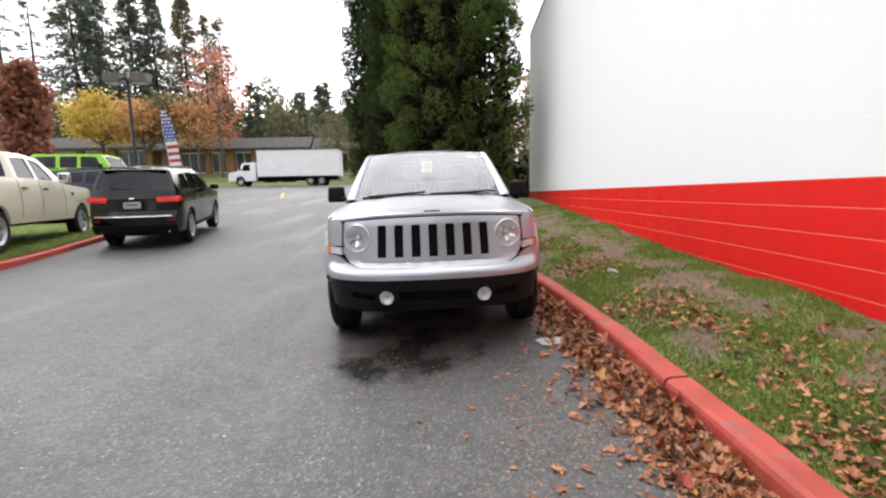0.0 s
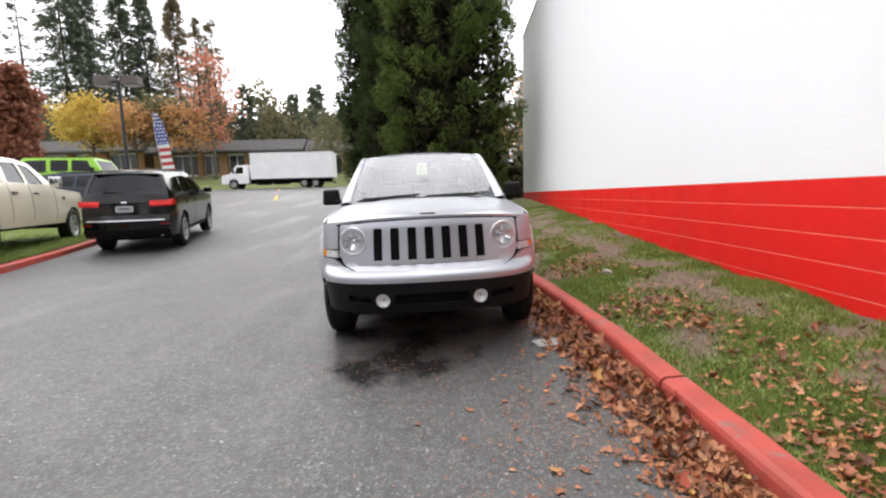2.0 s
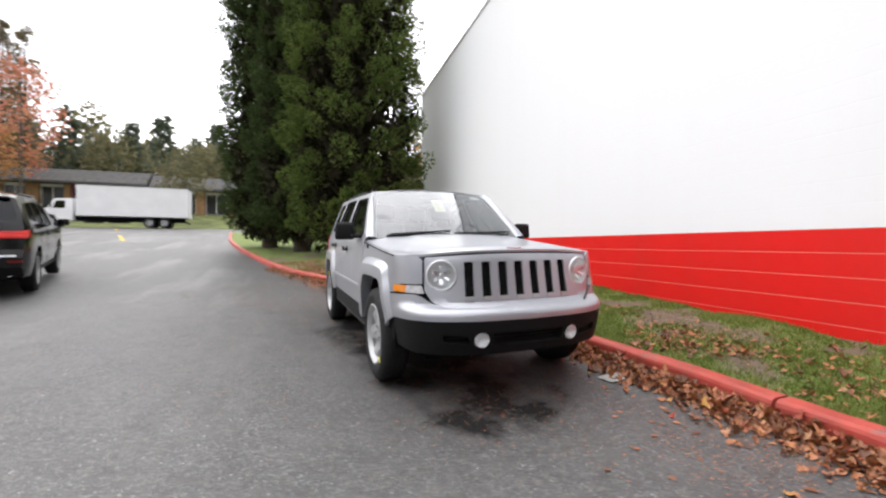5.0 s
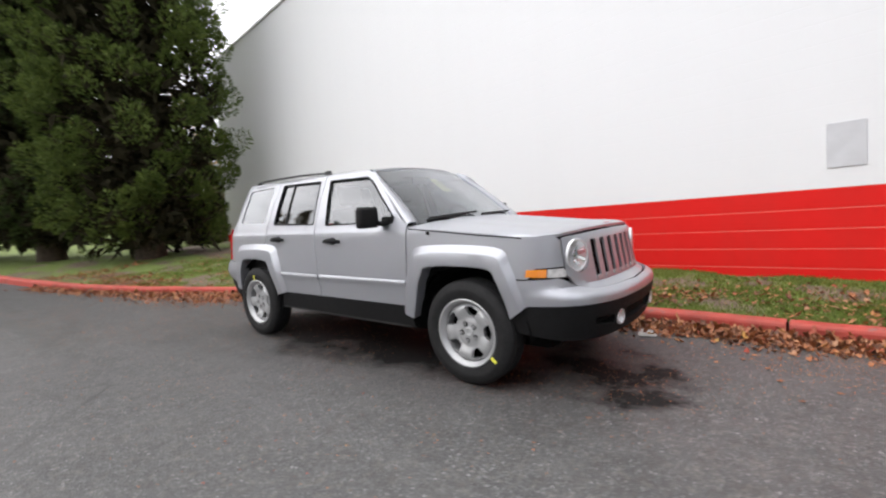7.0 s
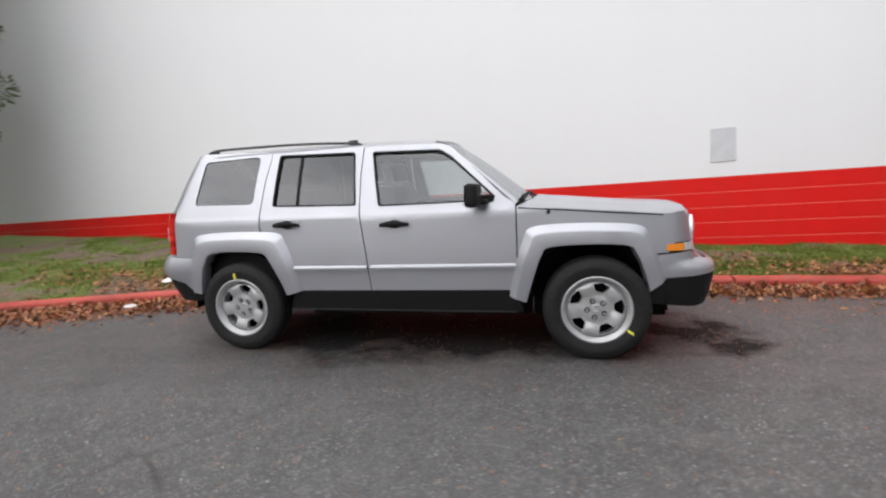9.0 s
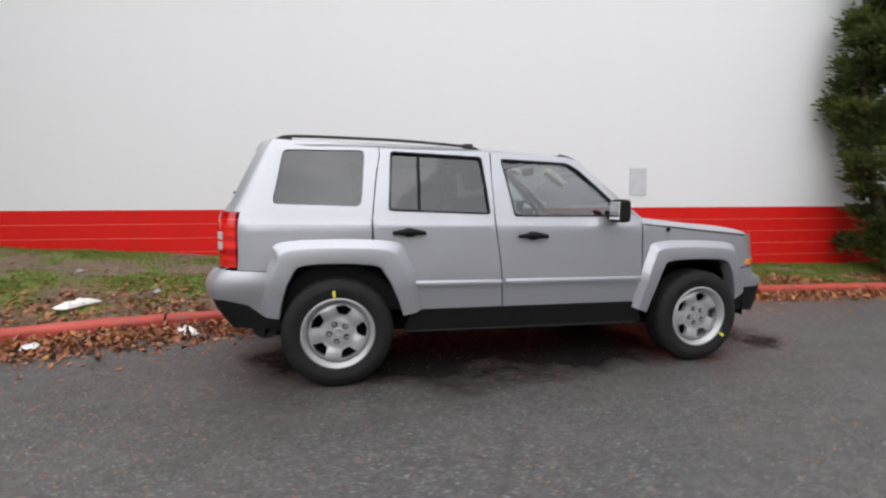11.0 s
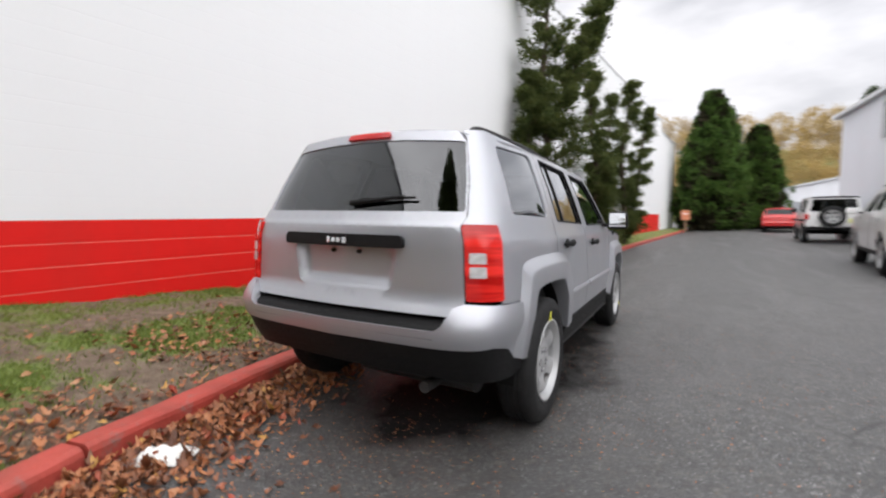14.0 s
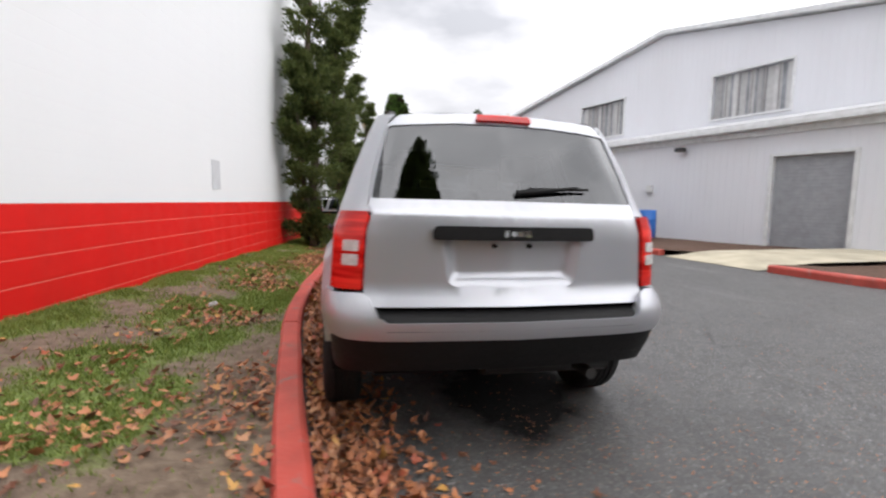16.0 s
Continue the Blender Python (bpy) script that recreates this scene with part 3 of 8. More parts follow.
def _tyre(r, w, rim):
    h = w / 2
    prof = [(-h * 0.8, rim - 0.005), (-h * 0.98, rim + 0.03), (-h, rim + 0.07), (-h * 0.94, r - 0.03), (-h * 0.8, r - 0.008), (-h * 0.62, r)]
    for g in (-0.3, 0.0, 0.3):
        prof += [(h * (g - 0.06), r + 0.001), (h * (g - 0.05), r - 0.007), (h * (g + 0.05), r - 0.007), (h * (g + 0.06), r + 0.001)]
    prof += [(h * 0.62, r), (h * 0.8, r - 0.008), (h * 0.94, r - 0.03), (h * 0.985, r - 0.05), (h, rim + 0.07), (h * 0.995, rim + 0.055), (h * 0.985, rim + 0.05), (h * 0.96, rim + 0.02), (h * 0.8, rim - 0.005)]
    v, f = lathe(prof, 48)
    me = mesh_of("wheel", v, [t[::-1] for t in f], M["rubber"], True)
    me.set_sharp_from_angle(angle=radians(35))
    return me, None


def rim_kit(parent, r, w, holes):
    h = w / 2
    v, f = lathe([(-h * 0.8, r), (h * 0.80, r), (h * 0.93, r + 0.006), (h * 0.96, r - 0.003), (h * 0.93, r - 0.010), (h * 0.74, r - 0.014), (h * 0.70, r - 0.026), (h * 0.45, r - 0.030), (h * 0.2, r - 0.034), (-h * 0.7, r - 0.038)], 48)
    rim = part("rim", mesh_of("rim", v, [t[::-1] for t in f], M["alloy"], True), None, parent, "silver painted steel rim")
    v, f = lathe([(-h * 0.2, 0.0), (-h * 0.2, r - 0.03)], 32)
    part("brake_backing", mesh_of("brake_backing", v, f, M["void"]), None, parent)

    def place(y, z, off):
        q = math.hypot(y, z)
        dish = level(q / r, [(0, 0.60), (0.36, 0.60), (0.42, 0.52), (0.50, 0.56), (0.62, 0.66), (0.78, 0.68), (0.84, 0.62), (0.88, 0.40), (1.0, 0.36)])
        spoke = 0.5 - 0.5 * math.cos((math.atan2(z, y) + 0.2) * holes)
        dish += 0.16 * max(0.0, spoke - 0.35) * level(q / r, [(0.3, 0), (0.5, 1), (0.74, 1), (0.82, 0)])
        return (h * dish + off, y, z)

    ring = [(math.cos(a) * (r - 0.030), math.sin(a) * (r - 0.030)) for a in np.linspace(0, 2 * math.pi, 60, endpoint=False)]
    cuts = []
    for k in range(holes):
        a = 2 * math.pi * k / holes - 0.2
        d0, d1 = 0.22, 0.33
        quad = [(math.cos(a - d0) * r * 0.52, math.sin(a - d0) * r * 0.52), (math.cos(a - d1) * r * 0.775, math.sin(a - d1) * r * 0.775), (math.cos(a) * r * 0.815, math.sin(a) * r * 0.815), (math.cos(a + d1) * r * 0.775, math.sin(a + d1) * r * 0.775), (math.cos(a + d0) * r * 0.52, math.sin(a + d0) * r * 0.52)]
        cuts.append(rounded(quad, 0.010, 3))
    part("rim_face", panel_mesh("rim_face", ring, place, cuts, step=0.016, depth=0.030), M["alloy"], parent)
    for k in range(5):
        a = 2 * math.pi * k / 5 + 0.44
        # dark disc gives each nut a painted ring of shade
        part("nut_seat", rod_bm((h * 0.58, math.cos(a) * 0.058, math.sin(a) * 0.058), (h * 0.612, math.cos(a) * 0.058, math.sin(a) * 0.058), 0.019, 0.019, 12), M["dark_steel"], parent)
        part("wheel_nut", rod_bm((h * 0.50, math.cos(a) * 0.058, math.sin(a) * 0.058), (h * 0.70, math.cos(a) * 0.058, math.sin(a) * 0.058), 0.015, 0.011, 6), M["nut"], parent)
    v, f = lathe([(h * 0.56, 0.034), (h * 0.63, 0.032), (h * 0.64, 0.024), (h * 0.62, 0.020), (h * 0.62, 0.0)], 20)
    part("hub_cap", mesh_of("hub_cap", v, [t[::-1] for t in f], M["alloy"], True), None, parent)


def arch_flare(name, shell, side, inner, outer, parent, material, rise=0.036, lip=0.06):
    """A swollen band round a wheel opening; inner and outer are lines in (y, z)."""
    a, b = curve_through([(*p, 0) for p in inner], 5), curve_through([(*p, 0) for p in outer], 5)
    n = min(len(a), len(b))
    prof = [(0.0, -lip), (0.0, rise * 0.85), (0.03, rise * 0.97), (0.07, rise), (0.60, rise * 1.04), (0.65, rise * 0.99), (0.69, rise * 0.90), (0.96, rise * 0.12), (1.0, 0.001)]
    verts, faces, m = [], [], len(prof)
    for i in range(n):
        p, q = a[i], b[i]
        for k, off in prof:
            y, z = p.x + (q.x - p.x) * k, p.y + (q.y - p.y) * k
            verts.append(shell.at(side * shell.Y(y), z, off))
    for i in range(n - 1):
        for k in range(m - 1):
            f = (i * m + k, i * m + k + 1, (i + 1) * m + k + 1, (i + 1) * m + k)
            faces.append(f if side > 0 else f[::-1])
    me = mesh_of(name, verts, faces, material, True)
    bm = bmesh.new()
    bm.from_mesh(me)
    bmesh.ops.recalc_face_normals(bm, faces=bm.faces[:])
    c = sum((f.normal.x * f.calc_area() for f in bm.faces)) * side
    if c < 0:
        bmesh.ops.reverse_faces(bm, faces=bm.faces[:])
    bm.to_mesh(me)
    bm.free()
    me.set_sharp_from_angle(angle=radians(16))
    return part(name, me, None, parent)


def top_mesh(name, outline, height, holes=(), step=0.06, depth=0.012, material=None):
    return panel_mesh(name, outline, lambda x, y, off: (x, y, height(x, y) + off), holes, step, depth, material)


def mirrored(pts):
    """The right half of an outline (from front to back) closed with its mirror image."""
    return pts + [(-x, y) for x, y in reversed(pts) if abs(x) > 1e-6]


def seat(name, parent, x, y, z, w=0.50):
    s = part(name, box_bm(x - w / 2, x + w / 2, y - 0.26, y + 0.26, z, z + 0.16, 0.05, 3), M["seat_cloth"], parent, smooth=True)
    b = box_bm(x - w * 0.46, x + w * 0.46, 0, 0.12, 0, 0.56, 0.05, 3)
    bmesh.ops.transform(b, matrix=Matrix.Translation((0, y + 0.20, z + 0.12)) @ Matrix.Rotation(radians(-16), 4, "X"), verts=b.verts[:])
    part("backrest", b, M["seat_cloth"], s, smooth=True)
    h = box_bm(x - 0.12, x + 0.12, 0, 0.09, 0, 0.17, 0.035, 3)
    bmesh.ops.transform(h, matrix=Matrix.Translation((0, y + 0.38, z + 0.70)) @ Matrix.Rotation(radians(-12), 4, "X"), verts=h.verts[:])
    part("headrest", h, M["seat_cloth"], s, smooth=True)
    return s


# ---- the silver car ----
SH = Shell(
    [(0, 0.03), (0.30, 0.045), (0.50, 0.085), (0.64, 0.15), (0.735, 0.25), (0.79, 0.40), (0.815, 0.60), (0.83, 1.0), (0.835, 2.2), (0.83, 3.3), (0.815, 3.75), (0.80, 4.05), (0.765, 4.19), (0.69, 4.265), (0.5, 4.31), (0, 4.34)],
    [(0.28, 0.950), (0.48, 0.976), (0.63, 0.995), (0.65, 1.0), (0.80, 0.990), (1.02, 0.972), (1.042, 0.960), (1.09, 0.942), (1.13, 0.926), (1.3, 0.856), (1.5, 0.757), (1.56, 0.715)],
    [(0.28, 0.07), (0.42, 0.02), (0.54, 0.0), (0.590, 0.006), (0.610, 0.024), (0.650, 0.112), (0.80, 0.14), (0.93, 0.16), (1.0, 0.19)],
    [(0.36, 0.12), (0.50, 0.03), (0.58, 0.0), (0.65, 0.0), (0.72, 0.03), (0.76, 0.06), (1.0, 0.060), (1.085, 0.066), (1.105, 0.084), (1.15, 0.11), (1.3, 0.175), (1.5, 0.265), (1.56, 0.30)])
CREASES = (0.625, 0.645, 1.018, 1.030, 1.044)
Y, FX, BKX = SH.Y, SH.F, SH.B
SIDE = SH.placed(0.0)
suv = thing("suv", PLUMB @ pose(0, 2.80, 0), "silver compact five-door suv with black lower trim parked at the kerb", "car")


def both(name, outline, holes, base, material, step=0.05, depth=0.012, label="", parent=None, mats=None):
    out = []
    for sgn in (1, -1):
        me = panel_mesh(name, [(sgn * u, v) for u, v in outline], SH.placed(base), [[(sgn * u, v) for u, v in h] for h in holes], step, depth, material, CREASES)
        out.append(part(name, me, None, parent or suv, label))
    return out


def yz(pts):
    return [(Y(y), z) for y, z in pts]


W_FRONT = rounded([(2.415, 1.468), (1.925, 1.452), (1.845, 1.405), (1.535, 1.118), (1.56, 1.100), (2.352, 1.093)], 0.02)
W_REAR = rounded([(3.172, 1.492), (2.566, 1.476), (2.535, 1.102), (3.195, 1.120)], 0.025)
W_QUART = rounded([(3.865, 1.487), (3.345, 1.500), (3.372, 1.135), (3.925, 1.146)], 0.045)
ARCH_F = [(1.335, 0.40), (1.30, 0.52), (1.235, 0.705), (1.15, 0.772), (0.73, 0.772), (0.64, 0.70), (0.585, 0.56), (0.565, 0.47)]
ARCH_FO = [(1.455, 0.44), (1.42, 0.58), (1.35, 0.815), (1.24, 0.912), (0.66, 0.902), (0.555, 0.80), (0.485, 0.64), (0.455, 0.55)]
ARCH_R = [(3.115, 0.45), (3.15, 0.56), (3.225, 0.71), (3.32, 0.775), (3.71, 0.775), (3.80, 0.69), (3.845, 0.57), (3.870, 0.455)]
ARCH_RO = [(2.985, 0.48), (3.02, 0.62), (3.09, 0.83), (3.21, 0.925), (3.83, 0.92), (3.92, 0.82), (3.965, 0.66), (3.99, 0.475)]


def under_flare(a, b, k=0.35):
    """The edge of the panel hidden under a flare."""
    return [(p[0] + (q[0] - p[0]) * k, p[1] + (q[1] - p[1]) * k) for p, q in zip(a, b)]


CUT_F, CUT_R = under_flare(ARCH_F, ARCH_FO), under_flare(ARCH_R, ARCH_RO)
both("front_fender", [(FX(0.660), 0.775), (FX(0.660), 0.93), (FX(0.69), 0.955), *yz([(0.5, 0.962), (0.75, 0.985), (1.1, 1.018), (1.385, 1.042), (1.385, 0.46), *CUT_F[1:6], (0.59, 0.70), (0.55, 0.71), (0.42, 0.71)]), (Y(0.36), 0.772)], [], 0.0, M["silver"])
fd = both("front_door", yz([(1.392, 0.478), (2.436, 0.478), (2.455, 0.75), (2.494, 1.03), (2.497, 1.3), (2.487, 1.518), (1.91, 1.505), (1.83, 1.475), (1.47, 1.115), (1.395, 1.065)]), [yz(W_FRONT)], 0.0, M["silver"])
rd = both("rear_door", yz([(2.444, 0.478), (3.06, 0.478), CUT_R[1], CUT_R[2], (3.290, 0.810), (3.303, 1.05), (3.277, 1.3), (3.248, 1.475), (3.252, 1.529), (2.495, 1.522), (2.505, 1.3), (2.502, 1.03), (2.463, 0.75)]), [yz(W_REAR)], 0.0, M["silver"])
both("quarter_panel", [*yz([(3.311, 0.815), (3.36, 0.828), CUT_R[4], CUT_R[5], (3.885, 0.62), (3.90, 0.58), (3.93, 0.742), (4.14, 0.748), (4.14, 1.095)]), (BKX(0.661), 1.097), (BKX(0.685), 1.13), (BKX(0.705), 1.3), (BKX(0.7165), 1.5), (BKX(0.705), 1.548), *yz([(3.95, 1.555), (3.6, 1.545), (3.26, 1.533), (3.253, 1.48), (3.285, 1.3), (3.311, 1.05)])], [yz(W_QUART)], 0.0, M["silver"])
for sgn in (1, -1):
    arch_flare("front_arch_flare", SH, sgn, ARCH_F, ARCH_FO, suv, M["silver"])
    arch_flare("rear_arch_flare", SH, sgn, ARCH_R, ARCH_RO, suv, M["silver"])
both("sill_cladding", yz([(1.36, 0.322), (3.10, 0.332), (3.06, 0.474), (1.40, 0.474)]), [], 0.006, M["trim"], depth=0.10, label="black plastic sill cladding")
# lighter strip added for the reflected line along the sill's foot
both("sill_lip", yz([(1.40, 0.318), (3.08, 0.328), (3.08, 0.338), (1.40, 0.328)]), [], 0.012, M["dark_steel"], depth=0.03, label="thin lighter lower sill edge standing for a reflection")
for d, a, b in ((fd, 1.40, 2.43), (rd, 2.455, 3.035)):
    for ob, sgn in zip(d, (1, -1)):
        me = panel_mesh("side_moulding", rounded([(sgn * Y(a), 0.632), (sgn * Y(b), 0.638), (sgn * Y(b), 0.668), (sgn * Y(a), 0.664)], 0.012), lambda u, v, off: SH.at(u, v, off + level(v, [(0.640, 0.015), (0.652, 0.0145), (0.668, 0.007)])), (), 0.03, 0.016, M["silver"], (0.646, 0.652, 0.659))
        part("side_moulding", me, None, ob)
for ob, sgn in zip(fd, (1, -1)):
    part("door_glass", panel_mesh("door_glass", [(sgn * u, v) for u, v in yz(rounded([(2.425, 1.475), (1.92, 1.460), (1.835, 1.41), (1.52, 1.112), (1.55, 1.090), (2.36, 1.084)], 0.02))], SH.placed(-0.016), (), 0.06, 0.004), M["glass_clear"], ob, "clear door glass")
    ring = rounded([(2.423, 1.477), (1.92, 1.462), (1.835, 1.412), (1.52, 1.112), (1.55, 1.087), (2.358, 1.081)], 0.02)
    part("window_seal", panel_mesh("window_seal", [(sgn * u, v) for u, v in yz(ring)], SH.placed(0.003), [[(sgn * u, v) for u, v in yz(rounded([(2.411, 1.466), (1.926, 1.450), (1.848, 1.402), (1.542, 1.120), (1.562, 1.098), (2.350, 1.092)], 0.02))]], 0.05, 0.015), M["trim"], ob, "black rubber window seal")
for ob, sgn in zip(rd, (1, -1)):
    part("door_glass", panel_mesh("door_glass", [(sgn * u, v) for u, v in yz(rounded([(3.182, 1.502), (2.556, 1.486), (2.525, 1.092), (3.205, 1.110)], 0.02))], SH.placed(-0.016), (), 0.06, 0.004), M["glass_dark"], ob, "dark tinted door glass")
    part("window_seal", panel_mesh("window_seal", [(sgn * u, v) for u, v in yz(rounded([(3.181, 1.500), (2.557, 1.484), (2.526, 1.093), (3.204, 1.111)], 0.025))], SH.placed(0.003), [[(sgn * u, v) for u, v in yz(rounded([(3.169, 1.489), (2.570, 1.474), (2.539, 1.104), (3.191, 1.122)], 0.025))]], 0.05, 0.015), M["trim"], ob, "black rubber window seal")
    part("window_bar", panel_mesh("window_bar", [(sgn * u, v) for u, v in yz([(3.005, 1.49), (2.985, 1.49), (2.995, 1.105), (3.015, 1.105)])], SH.placed(-0.008), (), 0.05, 0.01), M["trim"], ob)
both("quarter_glass", yz(rounded([(3.872, 1.493), (3.338, 1.506), (3.366, 1.129), (3.932, 1.140)], 0.045)), [], -0.008, M["glass_dark"], 0.06, 0.004, "dark tinted rear side glass")


def door_handle(parent, sgn, y, z):
    """A pull handle over a scooped cup."""
    bm = bmesh.new()
    n = 14
    rings = []
    for i in range(n + 1):
        k = i / n
        yy = y - 0.105 + 0.21 * k
        bulge = 0.016 + 0.022 * math.sin(math.pi * min(1, max(0, (k - 0.02) / 0.96))) ** 0.5
        h = 0.013 + 0.010 * math.sin(math.pi * k) ** 2
        c = SH.at(sgn * Y(yy), z + 0.006 * math.sin(math.pi * k), bulge)
        ring = []
        for a in range(8):
            ang = 2 * math.pi * a / 8
            ring.append(bm.verts.new((c.x + sgn * math.cos(ang) * 0.011, c.y, c.z + math.sin(ang) * h)))
        rings.append(ring)
    for r0, r1 in zip(rings, rings[1:]):
        for a in range(8):
            bm.faces.new((r0[a], r0[(a + 1) % 8], r1[(a + 1) % 8], r1[a]))
    bm.faces.new(rings[0][::-1])
    bm.faces.new(rings[-1])
    bmesh.ops.recalc_face_normals(bm, faces=bm.faces[:])
    h = part("door_handle", bm, M["trim"], parent, "black plastic pull handle", smooth=True)
    cup = [(sgn * (Y(y) + 0.05 * math.cos(a)), z + 0.004 + 0.030 * math.sin(a)) for a in np.linspace(0, 2 * math.pi, 20, endpoint=False)]
    part("handle_cup", panel_mesh("handle_cup", cup, SH.placed(0.004), (), 0.03, 0.006), M["trim"], h)


for ob, sgn in zip(fd, (1, -1)):
    door_handle(ob, sgn, 2.235, 0.950)
for ob, sgn in zip(rd, (1, -1)):
    door_handle(ob, sgn, 3.075, 0.972)

# black strip laid on the fender as the dark of the bonnet's shut line
both("bonnet_seal", yz([(0.46, 0.948), (0.75, 0.972), (1.1, 1.005), (1.375, 1.028), (1.375, 1.036), (1.1, 1.013), (0.75, 0.980), (0.46, 0.956)]), [], 0.0025, M["void"], 0.05, 0.004)

# near-black shell that puts shade behind the gaps, wheel wells and underside
for sgn in (1, -1):
    me = panel_mesh("inner_shell", [(sgn * u, v) for u, v in [(0.0, 0.34), (FX(0.6), 0.34), *yz([(0.55, 0.40), (0.60, 0.62), (0.72, 0.745), (0.88, 0.80), (1.09, 0.78), (1.23, 0.68), (1.34, 0.50), (1.36, 0.34), (3.08, 0.34), (3.15, 0.58), (3.25, 0.72), (3.38, 0.785), (3.55, 0.80), (3.70, 0.77), (3.80, 0.66), (3.89, 0.44)]), (BKX(0.6), 0.42), (SH.end, 0.42), (SH.end, 1.08), *yz([(4.0, 1.08), (2.5, 1.075), (1.40, 1.03), (0.9, 0.98), (0.5, 0.935)]), (FX(0.6), 0.935), (0, 0.955)]], SH.placed(-0.062), (), 0.10, 0.005, M["void"])
    part("inner_shell", me, None, suv)
    for yc in (0.885, 3.52):
        v, f = [], []
        for i in range(17):
            a = math.pi * i / 16
            for x in (0.40, 0.79):
                v.append((sgn * x, yc + math.cos(a) * 0.44, 0.33 + math.sin(a) * 0.455))
        f = [(2 * i, 2 * i + 1, 2 * i + 3, 2 * i + 2) for i in range(16)]
        v += [(sgn * 0.42, yc + math.cos(math.pi * i / 16) * 0.44, 0.33 + math.sin(math.pi * i / 16) * 0.455) for i in range(17)]
        f.append(tuple(range(34, 51)))
        part("wheel_well", mesh_of("wheel_well", v, f, M["void"]), None, suv)
part("underbody", box_bm(-0.60, 0.60, 1.30, 3.05, 0.24, 0.40, 0.03), M["void"], suv, "dark underbody pan")
part("engine_guard", box_bm(-0.60, 0.60, 0.40, 1.29, 0.24, 0.38, 0.03), M["void"], suv)
part("fuel_tank", box_bm(-0.60, 0.60, 3.06, 3.95, 0.28, 0.42, 0.03), M["void"], suv)
part("rear_axle", rod_bm((-0.70, 3.52, 0.33), (0.70, 3.52, 0.33), 0.05, 0.05, 12), M["dark_steel"], suv)
part("front_axle", rod_bm((-0.70, 0.885, 0.33), (0.70, 0.885, 0.33), 0.04, 0.04, 12), M["dark_steel"], suv)

# nose
slots = [rounded([(x - 0.031, 0.685), (x + 0.031, 0.685), (x + 0.032, 0.905), (x + 0.026, 0.915), (x - 0.026, 0.915), (x - 0.032, 0.905)], 0.010) for x in [-0.366 + 0.122 * k for k in range(7)]]
eyes = [[(sx * 0.545 + math.cos(a) * 0.100, 0.830 + math.sin(a) * 0.100) for a in np.linspace(0, 2 * math.pi, 36, endpoint=False)] for sx in (1, -1)]
g_half = [(FX(0.648), 0.936), (FX(0.635), 0.946), (FX(0.40), 0.960), (FX(0.2), 0.966), (0, 0.968)]
g_foot = [(FX(0.52), 0.632), (FX(0.605), 0.662), (FX(0.648), 0.735)]
g_out = g_half + [(-u, v) for u, v in reversed(g_half[:-1])] + [(-u, v) for u, v in reversed(g_foot)] + [(0, 0.624)] + g_foot
grille = part("grille", panel_mesh("grille", g_out[::-1], SH.placed(-0.006), slots + eyes, 0.035, 0.013, M["silver"]), None, suv, "silver grille panel with seven tall slots")
part("grille_backing", panel_mesh("grille_backing", [(-0.43, 0.675), (0.43, 0.675), (0.43, 0.93), (-0.43, 0.93)], SH.placed(-0.030), (), 0.08, 0.004), M["void"], grille, "black grille mesh")
for k in range(7):
    x = -0.366 + 0.122 * k
    for dx in (-0.018, 0.0, 0.018):
        part("grille_rib", panel_mesh("grille_rib", [(x + dx - 0.002, 0.685), (x + dx + 0.002, 0.685), (x + dx + 0.002, 0.915), (x + dx - 0.002, 0.915)], SH.placed(-0.024), (), 0.1, 0.004), M["trim"], grille)
    part("slot_foot", panel_mesh("slot_foot", rounded([(x - 0.031, 0.668), (x + 0.031, 0.668), (x + 0.029, 0.692), (x - 0.029, 0.692)], 0.006), SH.placed(0.003), (), 0.03, 0.012), M["alloy"], grille, "bright slot foot")
